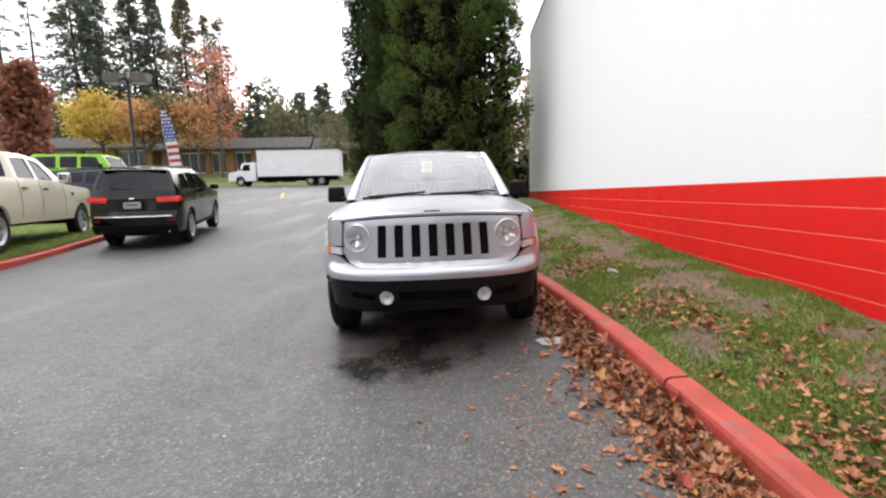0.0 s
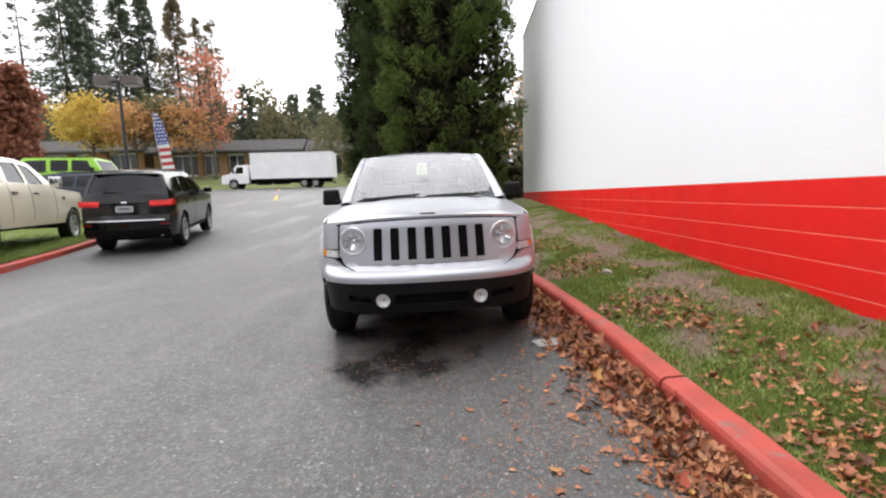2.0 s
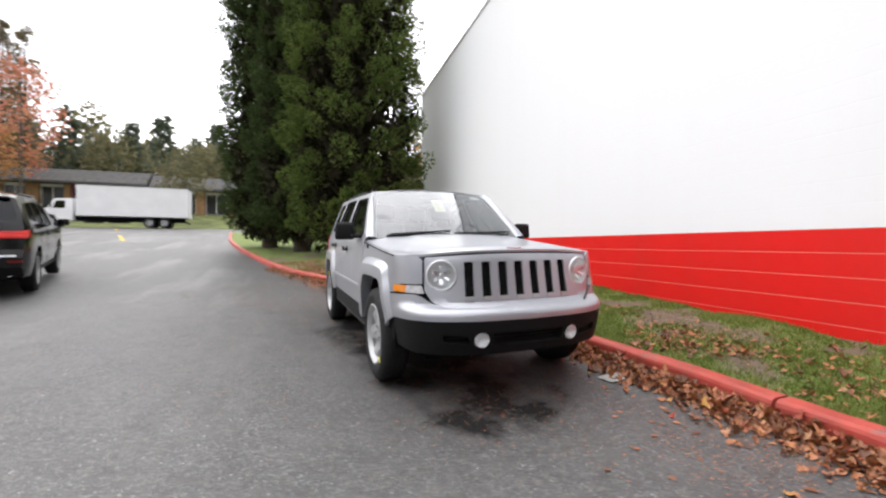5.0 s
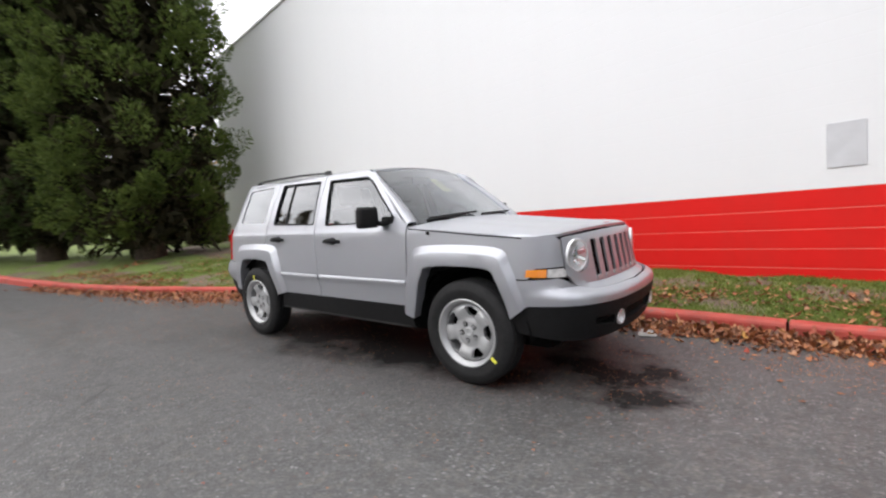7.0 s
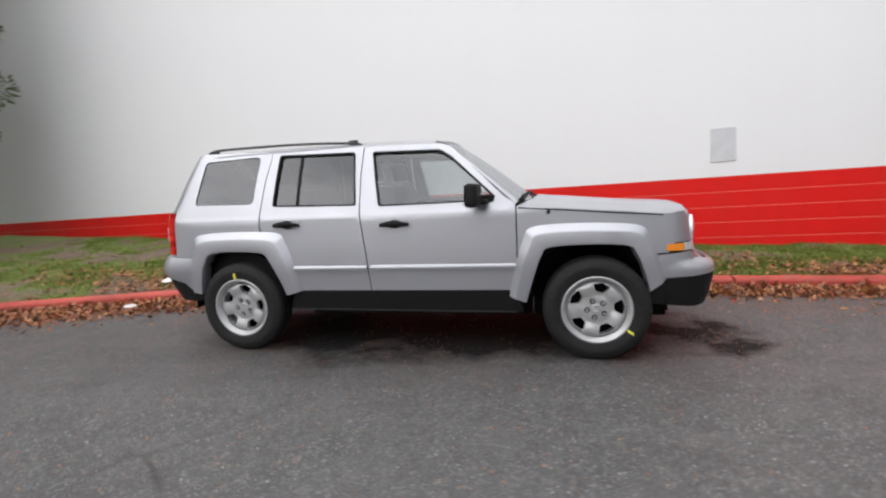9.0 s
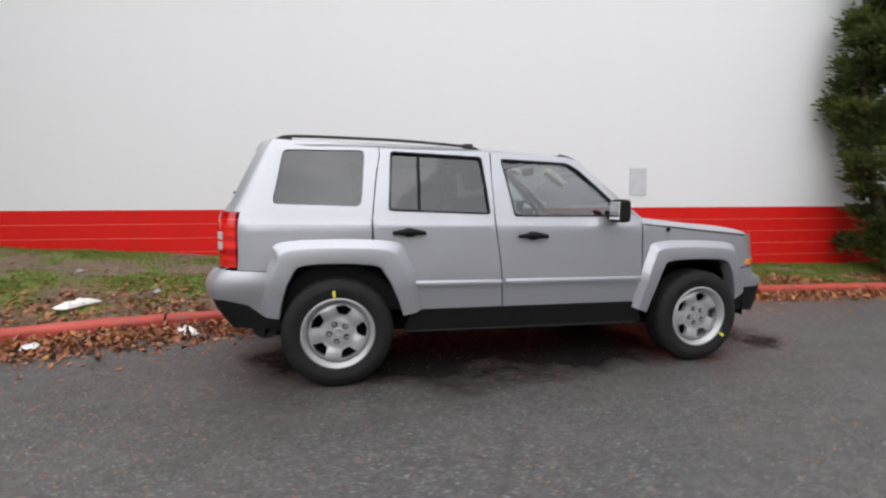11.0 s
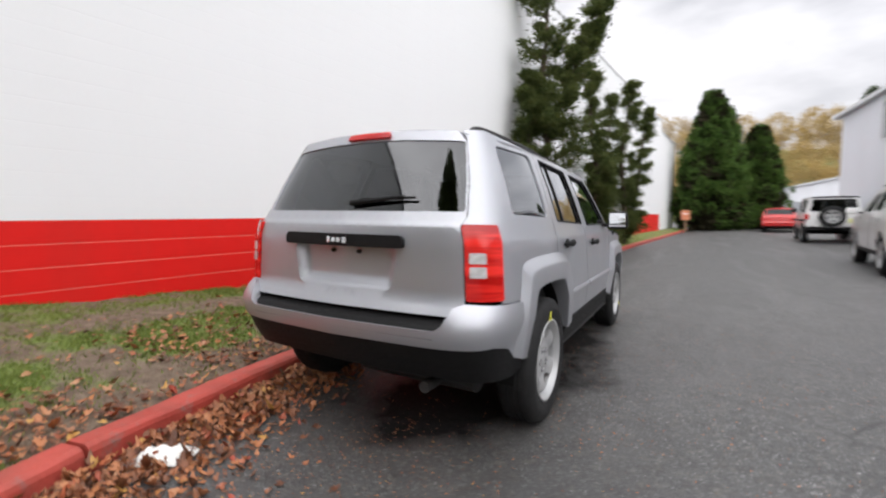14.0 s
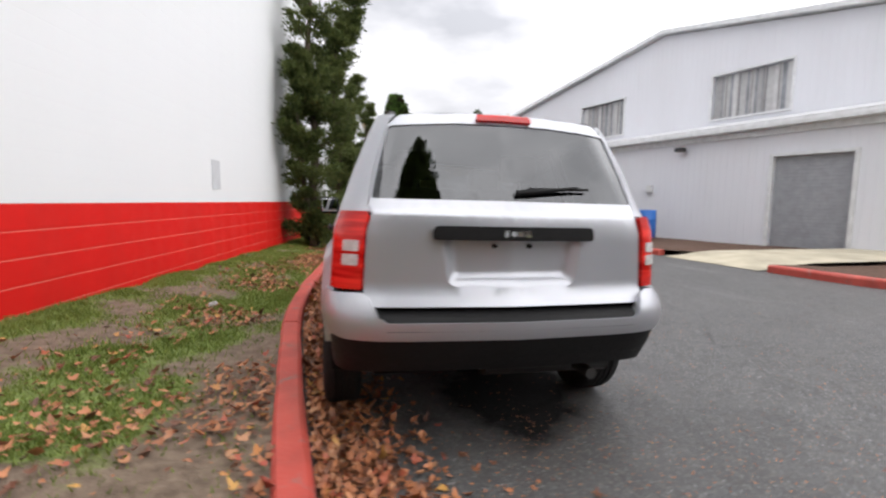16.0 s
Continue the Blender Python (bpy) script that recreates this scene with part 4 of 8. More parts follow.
for sx in (1, -1):
    c = SH.at(sx * FX(0.545), 0.830, -0.008)
    turn = pose(*c, 0, 0, -90 + sx * 14)
    prof = [(-0.052, 0.0), (-0.050, 0.03), (-0.040, 0.062), (-0.014, 0.082), (0.002, 0.086), (0.006, 0.090), (0.008, 0.098), (0.002, 0.101), (-0.01, 0.101)]
    v, f = lathe(prof, 32)
    lamp = part("headlight", mesh_of("headlight", v, f, M["lamp_bowl"], True), None, suv, "round clear headlight", at=turn)
    v, f = lathe([(0.005, 0.088), (0.012, 0.07), (0.018, 0.035), (0.020, 0.0)], 32)
    part("lens", mesh_of("lens", v, [q[::-1] for q in f], M["lamp_lens"], True), None, lamp)
    v, f = lathe([(-0.05, 0.022), (-0.022, 0.020), (-0.014, 0.012), (-0.012, 0.0)], 12)
    part("bulb_shield", mesh_of("bulb_shield", v, f, M["chrome"], True), None, lamp)
    for ang, wide in ((25, 0.030), (100, 0.018), (155, 0.034), (215, 0.020), (265, 0.028), (330, 0.018)):
        a = radians(ang)
        bm = box_bm(-0.004, 0.004, 0.030, 0.078, -wide / 2, wide / 2, 0.003, 1)
        bmesh.ops.transform(bm, matrix=Matrix.Translation((-0.034, 0, 0)) @ Matrix.Rotation(a, 4, "X") @ Matrix.Rotation(radians(-38), 4, "Z"), verts=bm.verts[:])
        part("reflector_facet", bm, M["chrome"], lamp)
    sgn = sx
    part("turn_signal", panel_mesh("turn_signal", [(sgn * u, z) for u, z in rounded([(FX(0.750), 0.718), (Y(0.44), 0.724), (Y(0.43), 0.766), (FX(0.745), 0.766)], 0.01)], SH.placed(0.006), (), 0.03, 0.02), M["amber_lens"], suv, "amber turn signal")
    part("side_marker", panel_mesh("side_marker", [(sgn * u, z) for u, z in rounded([(FX(0.650), 0.714), (FX(0.747), 0.718), (FX(0.742), 0.766), (FX(0.662), 0.765)], 0.008)], SH.placed(0.006), (), 0.03, 0.02), M["white_lens"], suv, "clear parking lamp")

E_ = 0.575
bump_half = [(FX(0.4), 0.553), (FX(0.70), 0.556), (Y(E_), 0.548), (Y(0.615), 0.672), (Y(0.52), 0.700), (FX(0.70), 0.710), (FX(0.66), 0.690), (FX(0.61), 0.655), (FX(0.525), 0.625)]
bump_hi = [(0, 0.552)] + bump_half + [(0, 0.617)] + [(-u, v) for u, v in reversed(bump_half)]


def bump_place(s, z, off):
    k = max(0.0, 1 - ((z - 0.58) / 0.06) ** 2)
    return SH.at(s, z, off + 0.004 + 0.008 * k * max(0, 1 - (abs(s) / 1.3) ** 4))


part("front_bumper", panel_mesh("front_bumper", bump_hi, bump_place, (), 0.035, 0.03, M["silver"], (0.583, 0.592, 0.602, 0.612, 0.622, 0.65)), None, suv)
low_f = [(-Y(E_), 0.385), (-FX(0.74), 0.345), (-FX(0.5), 0.335), (FX(0.5), 0.335), (FX(0.74), 0.345), (Y(E_), 0.385), (Y(E_), 0.544), (FX(0.70), 0.552), (FX(0.4), 0.549), (0, 0.548), (-FX(0.4), 0.549), (-FX(0.70), 0.552), (-Y(E_), 0.544)]
mouth = rounded([(-0.26, 0.395), (0.26, 0.395), (0.27, 0.475), (-0.27, 0.475)], 0.015)
gills = [rounded([(sx * 0.42, 0.405), (sx * 0.60, 0.425), (sx * 0.605, 0.470), (sx * 0.43, 0.462)], 0.012) for sx in (1, -1)]
fogs = [[(sx * 0.345 + math.cos(a) * 0.049, 0.432 + math.sin(a) * 0.049) for a in np.linspace(0, 2 * math.pi, 24, endpoint=False)] for sx in (1, -1)]
lower = part("front_lower_bumper", panel_mesh("front_lower_bumper", low_f, SH.placed(0.006), [mouth, *gills, *fogs], 0.04, 0.05, M["trim"]), None, suv, "black plastic lower bumper")
part("bumper_backing", panel_mesh("bumper_backing", [(-0.66, 0.33), (0.66, 0.33), (0.66, 0.50), (-0.66, 0.50)], SH.placed(-0.05), (), 0.08, 0.005), M["void"], lower)
for z in (0.415, 0.436, 0.456):
    part("intake_bar", panel_mesh("intake_bar", [(-0.27, z - 0.004), (0.27, z - 0.004), (0.27, z + 0.004), (-0.27, z + 0.004)], SH.placed(-0.018), (), 0.05, 0.012), M["trim"], lower)
for sx in (1, -1):
    for x in (0.475, 0.53):
        part("intake_bar", panel_mesh("intake_bar", [(sx * x - 0.05, 0.436), (sx * x + 0.05, 0.442), (sx * x + 0.05, 0.449), (sx * x - 0.05, 0.443)], SH.placed(-0.012), (), 0.03, 0.012), M["trim"], lower)
    c = SH.at(sx * 0.345, 0.432, 0.0)
    v, f = lathe([(-0.012, 0.049), (0.006, 0.049), (0.010, 0.045), (0.004, 0.041), (-0.016, 0.032), (-0.024, 0.012), (-0.024, 0.0)], 24)
    fog = part("fog_lamp", mesh_of("fog_lamp", v, [q[::-1] for q in f], M["lamp_bowl"], True), None, suv, "round clear fog lamp", at=pose(*c, 0, 0, -90 + sx * 5))
    v, f = lathe([(-0.024, 0.012), (-0.010, 0.011), (-0.006, 0.0)], 12)
    part("bulb_shield", mesh_of("bulb_shield", v, [q[::-1] for q in f], M["chrome"], True), None, fog)
    v, f = lathe([(0.006, 0.042), (0.011, 0.03), (0.013, 0.0)], 24)
    part("lens", mesh_of("lens", v, [q[::-1] for q in f], M["lamp_lens"], True), None, fog)


# bonnet, screen, pillars, roof
def hood_z(x, y):
    q = abs(x) / 0.787
    z = 0.006 + level(y, [(0.15, 0.930), (0.30, 0.945), (0.45, 0.953), (1.36, 1.036), (1.5, 1.05)])
    z += level(y, [(0.15, 0.060), (0.6, 0.058), (1.36, 0.065)]) * (1 - q ** 2.6)
    z -= 0.008 * math.exp(-((abs(x) - 0.47) / 0.03) ** 2) * level(y, [(0.3, 0), (0.6, 1), (1.3, 1)])
    edge = level(abs(x), [(0, 0.226), (0.2, 0.234), (0.4, 0.259), (0.55, 0.289), (0.645, 0.318), (0.70, 0.365), (0.745, 0.44), (0.78, 0.6)])
    return z - 0.014 * max(0.0, 1 - max(0, y - edge) / 0.07) ** 2


hood_line = [(0.0, 0.226), (0.20, 0.234), (0.40, 0.259), (0.55, 0.289), (0.64, 0.318), (0.69, 0.37), (0.745, 0.44), (0.778, 0.6), (0.787, 0.9), (0.785, 1.385), (0.70, 1.345), (0.5, 1.285), (0.25, 1.25), (0.0, 1.24)]
hood = part("bonnet", top_mesh("bonnet", mirrored(hood_line), hood_z, (), 0.05, 0.016, M["silver"]), None, suv)
part("bonnet_badge", top_mesh("bonnet_badge", [(-0.055, 0.245), (0.055, 0.245), (0.055, 0.262), (-0.055, 0.262)], lambda x, y: hood_z(x, y) + 0.004, (), 0.02, 0.004), M["chrome"], hood, "small chrome badge bar")
part("cowl", top_mesh("cowl", mirrored([(0.0, 1.245), (0.25, 1.255), (0.5, 1.29), (0.70, 1.35), (0.72, 1.46), (0.5, 1.40), (0.0, 1.36)]), lambda x, y: 1.065 - 0.05 * (x / 0.72) ** 2, (), 0.06, 0.02), M["trim"], suv, "black plastic cowl")


def screen(x, v, off=0.0):
    """Windscreen: x across as a share of its half width, v up."""
    half = 0.70 + (0.590 - 0.70) * v
    b = Vector((x * half, 1.275 + 0.105 * x * x, 1.075 - 0.01 * x * x))
    t = Vector((x * half, 1.90 + 0.055 * x * x, 1.545 - 0.022 * x * x))
    return b + (t - b) * v + Vector((0, -0.59, 0.8)) * (0.012 * math.sin(math.pi * v) + off)


part("windscreen", panel_mesh("windscreen", [(-1, 0), (1, 0), (1, 1), (-1, 1)], screen, (), 0.12, 0.005), M["windscreen"], suv, "clear curved windscreen")
part("screen_border", panel_mesh("screen_border", [(-1.0, -0.01), (1.0, -0.01), (0.99, 0.985), (-0.99, 0.985)], lambda x, v, off: screen(x, v, off - 0.006), [rounded([(-0.955, 0.05), (0.955, 0.05), (0.955, 0.955), (-0.955, 0.955)], 0.05)], 0.1, 0.004), M["trim"], suv, "black screen border")
for sgn in (1, -1):
    verts, faces = [], []
    for k in range(13):
        v = k / 12
        a = screen(sgn * 1.0, v)
        yy = 1.395 + (1.86 - 1.395) * v
        zz = 1.055 + (1.492 - 1.055) * v
        b = SH.at(sgn * Y(yy), zz, 0.0)
        mid = (a + b) / 2 + Vector((sgn * 0.018, -0.012, 0.022)) * (1 - 0.6 * v)
        m1, m2 = a * 0.75 + b * 0.25 + (mid - (a + b) / 2) * 0.8, a * 0.25 + b * 0.75 + (mid - (a + b) / 2) * 0.8
        verts += [a + Vector((-sgn * 0.012, 0.02, -0.02)), a + Vector((0, -0.004, 0.010)), m1, mid, m2, b, b + Vector((-sgn * 0.03, 0.01, 0))]
    n = 7
    for i in range(12):
        for k in range(n - 1):
            f = (i * n + k, i * n + k + 1, (i + 1) * n + k + 1, (i + 1) * n + k)
            faces.append(f if sgn > 0 else f[::-1])
    part("windscreen_pillar", mesh_of("windscreen_pillar", verts, faces, M["silver"], True), None, suv)


def roof_z(x, y):
    z = level(y, [(1.84, 1.545), (2.0, 1.562), (2.4, 1.582), (3.0, 1.594), (3.6, 1.590), (3.9, 1.577), (4.06, 1.562)])
    return z - 0.062 * (abs(x) / 0.62) ** 3 + (0.004 if 0.08 < abs(x) % 0.2 < 0.12 and 2.2 < y < 3.8 and abs(x) < 0.5 else 0)


part("roof", top_mesh("roof", mirrored([(0.0, 1.895), (0.3, 1.905), (0.55, 1.945), (0.605, 1.985), (0.618, 2.3), (0.620, 3.0), (0.612, 3.7), (0.588, 3.93), (0.535, 3.99), (0.3, 4.022), (0.0, 4.03)]), roof_z, (), 0.05, 0.012, M["silver"]), None, suv)
for sgn in (1, -1):
    rail = [(sgn * 0.525, 2.53, 1.535), (sgn * 0.525, 2.58, 1.556), (sgn * 0.525, 2.72, 1.570), (sgn * 0.53, 3.1, 1.585), (sgn * 0.525, 3.6, 1.588), (sgn * 0.515, 3.84, 1.582), (sgn * 0.51, 3.92, 1.548)]
    path = curve_through(rail, 4)
    v, f = [], []
    for p in path:
        for dx, dz in ((-0.014, -0.009), (0.014, -0.009), (0.016, 0.002), (0.009, 0.008), (-0.009, 0.008), (-0.016, 0.002)):
            v.append((p.x + dx, p.y, p.z + dz))
    for i in range(len(path) - 1):
        f += [(i * 6 + k, i * 6 + (k + 1) % 6, (i + 1) * 6 + (k + 1) % 6, (i + 1) * 6 + k) for k in range(6)]
    f += [tuple(range(6))[::-1], tuple(range(len(v) - 6, len(v)))]
    r = part("roof_rail", mesh_of("roof_rail", v, f, M["dark_steel"]), None, suv, "dark grey roof rail")
    for yy in (2.62, 3.84):
        part("rail_foot", box_bm(sgn * 0.515 - 0.014, sgn * 0.515 + 0.014, yy - 0.035, yy + 0.035, 1.545, 1.585, 0.006), M["dark_steel"], r)

# tail
hatch_out = [(BKX(0.655), 0.70), (BKX(0.655), 1.09), (BKX(0.680), 1.13), (BKX(0.700), 1.3), (BKX(0.712), 1.49), (BKX(0.67), 1.545), (BKX(0.3), 1.562), (SH.end, 1.565)]
hatch_full = hatch_out + [(2 * SH.end - s, z) for s, z in reversed(hatch_out[:-1])]
glass_half = [(BKX(0.675), 1.152), (BKX(0.706), 1.488), (BKX(0.3), 1.510), (SH.end, 1.512)]
glass_full = rounded(glass_half + [(2 * SH.end - s, z) for s, z in reversed(glass_half[:-1])], 0.02)
niche = rounded([(SH.end - 0.335, 0.985), (SH.end - 0.30, 0.80), (SH.end - 0.26, 0.775), (SH.end + 0.26, 0.775), (SH.end + 0.30, 0.80), (SH.end + 0.335, 0.985)], 0.05)


def hatch_place(s, z, off):
    return SH.at(s, z, off)


hatch = part("tailgate", panel_mesh("tailgate", hatch_full[::-1], hatch_place, [glass_full, niche], 0.035, 0.012, M["silver"], (1.078, 1.088, 1.098, 1.110)), None, suv)
part("rear_window", panel_mesh("rear_window", [((s - SH.end) * 1.012 + SH.end, 1.33 + (z - 1.33) * 1.02) for s, z in glass_full], SH.placed(-0.006), (), 0.06, 0.004), M["glass_dark"], hatch, "dark tinted rear window")


def recess(s, z, off):
    """A dish with a sloping shelf along its foot and sides."""
    k = min(1.0, max(0.0, (z - 0.777) / 0.06), max(0.0, (0.335 - 0.035 * (0.985 - z) / 0.2 - abs(s - SH.end)) / 0.05))
    return hatch_place(s, z, off - 0.044 * k * k * (3 - 2 * k))


part("plate_recess", panel_mesh("plate_recess", [((s - SH.end) * 1.003 + SH.end, 0.88 + (z - 0.88) * 1.005) for s, z in niche], recess, (), 0.018, 0.004), M["silver"], hatch, "silver number plate recess")
bar = part("handle_bar", panel_mesh("handle_bar", rounded([(SH.end - 0.375, 0.982), (SH.end + 0.375, 0.982), (SH.end + 0.372, 1.040), (SH.end - 0.372, 1.040)], 0.022), SH.placed(0.030), (), 0.03, 0.05), M["trim"], hatch, "black tailgate handle bar")
for dx, w_, h_ in ((-0.052, 0.018, 0.030), (-0.018, 0.024, 0.020), (0.012, 0.024, 0.020), (0.046, 0.026, 0.026)):
    part("badge_bar", panel_mesh("badge_bar", rounded([(SH.end + dx - w_ / 2, 1.010 - h_ / 2), (SH.end + dx + w_ / 2, 1.010 - h_ / 2), (SH.end + dx + w_ / 2, 1.010 + h_ / 2), (SH.end + dx - w_ / 2, 1.010 + h_ / 2)], 0.006), SH.placed(0.034), (), 0.02, 0.006), M["chrome"], bar, "small chrome badge bar")
for dx in (-0.085, 0.085):
    c = SH.at(SH.end + dx, 0.955, -0.04)
    part("plate_screw", rod_bm(c + Vector((0, -0.01, 0)), c + Vector((0, 0.012, 0)), 0.012, 0.010, 8), M["trim"], hatch)
part("brake_lamp", panel_mesh("brake_lamp", rounded([(SH.end - 0.185, 1.520), (SH.end + 0.185, 1.520), (SH.end + 0.18, 1.550), (SH.end - 0.18, 1.550)], 0.012), SH.placed(0.016), (), 0.03, 0.03), M["red_lens"], hatch, "red high brake lamp")
wp = SH.at(SH.end + 0.02, 1.185, 0.012)
wiper = part("rear_wiper", rod_bm(wp, SH.at(SH.end + 0.36, 1.212, 0.022), 0.014, 0.007, 8), M["trim"], hatch, "black rear wiper")
part("wiper_blade", rod_bm(SH.at(SH.end + 0.08, 1.203, 0.016), SH.at(SH.end + 0.42, 1.208, 0.016), 0.007, 0.006, 6), M["trim"], wiper)
for sgn in (1, -1):
    def S_(s):
        return s if sgn > 0 else 2 * SH.end - s
    tl = [(Y(4.147), 0.762), (BKX(0.662), 0.762), (BKX(0.662), 1.088), (Y(4.150), 1.090)]
    lamp = part("tail_light", panel_mesh("tail_light", rounded([(S_(s), z) for s, z in (tl if sgn > 0 else tl[::-1])], 0.014), SH.placed(0.016), (), 0.03, 0.04), M["red_lens"], suv, "red tail light with clear reversing lens")
    for z0, z1 in ((0.868, 0.915), (0.928, 0.975)):
        q = [(BKX(0.738), z0), (BKX(0.680), z0), (BKX(0.680), z1), (BKX(0.738), z1)]
        part("reversing_lens", panel_mesh("reversing_lens", rounded([(S_(s), z) for s, z in (q if sgn > 0 else q[::-1])], 0.006), SH.placed(0.021), (), 0.03, 0.01), M["white_lens"], lamp, "clear reversing lens")
E2 = SH.end
rb = [(Y(3.868), 0.462), (Y(3.975), 0.466), (Y(4.055), 0.535), (BKX(0.77), 0.572), (E2, 0.570), (2 * E2 - BKX(0.77), 0.572), (2 * E2 - Y(4.055), 0.535), (2 * E2 - Y(3.975), 0.466), (2 * E2 - Y(3.868), 0.462), (2 * E2 - Y(3.935), 0.735), (2 * E2 - Y(4.05), 0.742), (2 * E2 - BKX(0.66), 0.745), (2 * E2 - BKX(0.62), 0.725), (2 * E2 - BKX(0.585), 0.655), (2 * E2 - BKX(0.55), 0.642), (BKX(0.55), 0.642), (BKX(0.585), 0.655), (BKX(0.62), 0.725), (BKX(0.66), 0.745), (Y(4.05), 0.742), (Y(3.935), 0.735)]


def rear_bump(s, z, off):
    out = abs(SH.end - s)
    k = max(0.0, 1 - (max(0, out - 0.5) / 0.75) ** 2)
    return SH.at(s, z, off + 0.004 + 0.035 * k * max(0, 1 - ((z - 0.66) / 0.12) ** 2))


part("rear_bumper", panel_mesh("rear_bumper", rb, rear_bump, (), 0.035, 0.05, M["silver"]), None, suv)
step_out = [(BKX(0.585), 0.652), (BKX(0.55), 0.636), (2 * E2 - BKX(0.55), 0.636), (2 * E2 - BKX(0.585), 0.652), (2 * E2 - BKX(0.62), 0.722), (BKX(0.62), 0.722)]


def step_place(s, z, off):
    if z < 0.6401:
        return rear_bump(s, 0.64, 0) + Vector((0, -0.006, -0.012 + off))
    k = (z - 0.64) / 0.085
    return rear_bump(s, 0.64, 0) + Vector((0, -0.085 * k, 0.050 * min(1, k * 0.9))) + Vector((0, 0, off))


part("step_pad", panel_mesh("step_pad", step_out[::-1], step_place, (), 0.035, 0.02, M["trim"]), None, suv, "black ribbed bumper step pad")
rl = [(Y(3.86), 0.40), (Y(4.0), 0.385), (BKX(0.7), 0.40), (BKX(0.55), 0.41), (2 * E2 - BKX(0.55), 0.41), (2 * E2 - BKX(0.7), 0.40), (2 * E2 - Y(4.0), 0.385), (2 * E2 - Y(3.86), 0.40), (2 * E2 - Y(3.868), 0.459), (2 * E2 - Y(3.975), 0.463), (2 * E2 - Y(4.055), 0.532), (2 * E2 - BKX(0.77), 0.569), (E2, 0.567), (BKX(0.77), 0.569), (Y(4.055), 0.532), (Y(3.975), 0.463), (Y(3.868), 0.459)]
part("rear_lower_bumper", panel_mesh("rear_lower_bumper", rl, SH.placed(0.010), (), 0.045, 0.06, M["trim"]), None, suv, "black plastic lower bumper")
part("exhaust_pipe", rod_bm((-0.44, 3.9, 0.33), (-0.44, 4.20, 0.335), 0.028, 0.028, 16), plain("exhaust_steel", (0.045, 0.044, 0.043), 0.6, 0.5), suv, "steel tail pipe")
part("muffler", rod_bm((-0.62, 3.98, 0.36), (0.05, 3.98, 0.36), 0.085, 0.085, 16), M["dark_steel"], suv)

# mirrors
for ob, sgn in zip(fd, (1, -1)):
    bm = box_bm(-0.088, 0.088, -0.036, 0.036, -0.078, 0.078, 0.033, 4)
    for v in bm.verts:
        v.co.x *= 1 - 0.10 * (v.co.z / 0.078 > 0.5)
        v.co.y *= 1.25 if v.co.y < 0 else 1.0
    bmesh.ops.transform(bm, matrix=pose(sgn * 0.925, 1.66, 1.130, 0, 0, sgn * 8), verts=bm.verts[:])
    mir = part("wing_mirror", bm, M["trim"], suv, "black wing mirror", smooth=True)
    bm = box_bm(-0.07, 0.07, -0.003, 0.003, -0.06, 0.06, 0.002, 1)
    bmesh.ops.transform(bm, matrix=pose(sgn * 0.924, 1.697, 1.130, 0, 0, sgn * 8), verts=bm.verts[:])
    part("mirror_glass", bm, Nodes("mirror_silver", (0.85, 0.86, 0.87), 0.02, 1.0).mat, mir, "mirror glass")
    part("mirror_arm", box_bm(min(sgn * 0.75, sgn * 0.88), max(sgn * 0.75, sgn * 0.88), 1.57, 1.67, 1.065, 1.10, 0.012), M["trim"], mir)
    part("mirror_base", box_bm(min(sgn * 0.735, sgn * 0.79), max(sgn * 0.735, sgn * 0.79), 1.53, 1.66, 1.045, 1.13, 0.015), M["trim"], mir)
for x0, x1 in ((-0.62, -0.12), (-0.02, 0.58)):
    w_ = part("wiper_arm", rod_bm(screen(x0 / 0.7, 0.005, 0.02), screen(x1 / 0.7 * 0.98, 0.055, 0.028), 0.010, 0.006, 6), M["trim"], suv, "black wiper")
    part("wiper_blade", rod_bm(screen(x0 / 0.7 + 0.05, 0.035, 0.02), screen(min(0.9, x1 / 0.7 + 0.12), 0.075, 0.02), 0.008, 0.008, 6), M["trim"], w_)
for sgn in (1, -1):
    c = SH.at(sgn * Y(1.18), 0.998, 0.003)
    part("fender_button", rod_bm(c, c + Vector((sgn * 0.01, 0, 0)), 0.014, 0.012, 10), M["trim"], suv)

# wheels
for yc, marks in ((0.885, -52), (3.52, 78)):
    for sgn in (1, -1):
        wheel(suv, pose(sgn * 0.745, yc, 0.345, 17, 0, 0 if sgn > 0 else 180), 0.345, 0.20, 0.222, None, "black tyre on a silver five-hole steel rim", marks=marks if sgn < 0 else None)

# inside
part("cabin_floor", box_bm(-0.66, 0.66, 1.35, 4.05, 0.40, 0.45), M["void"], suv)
part("dashboard", box_bm(-0.64, 0.64, 1.36, 1.62, 0.70, 1.055, 0.06, 3), M["trim"], suv, smooth=True)
for sgn in (1, -1):
    part("door_card", box_bm(min(sgn * 0.66, sgn * 0.72), max(sgn * 0.66, sgn * 0.72), 1.45, 3.9, 0.45, 1.07, 0.02), M["trim"], suv)
    seat("front_seat", suv, sgn * 0.35, 2.10, 0.58)
    seat("rear_seat", suv, sgn * 0.33, 2.95, 0.60, 0.58)
part("load_cover", box_bm(-0.60, 0.60, 3.3, 4.0, 0.94, 0.98, 0.01), M["trim"], suv)
hub = part("steering_wheel", rod_bm((0.35, 1.66, 1.00), (0.35, 1.72, 1.03), 0.05, 0.06, 14), M["trim"], suv)
v, f = [], []
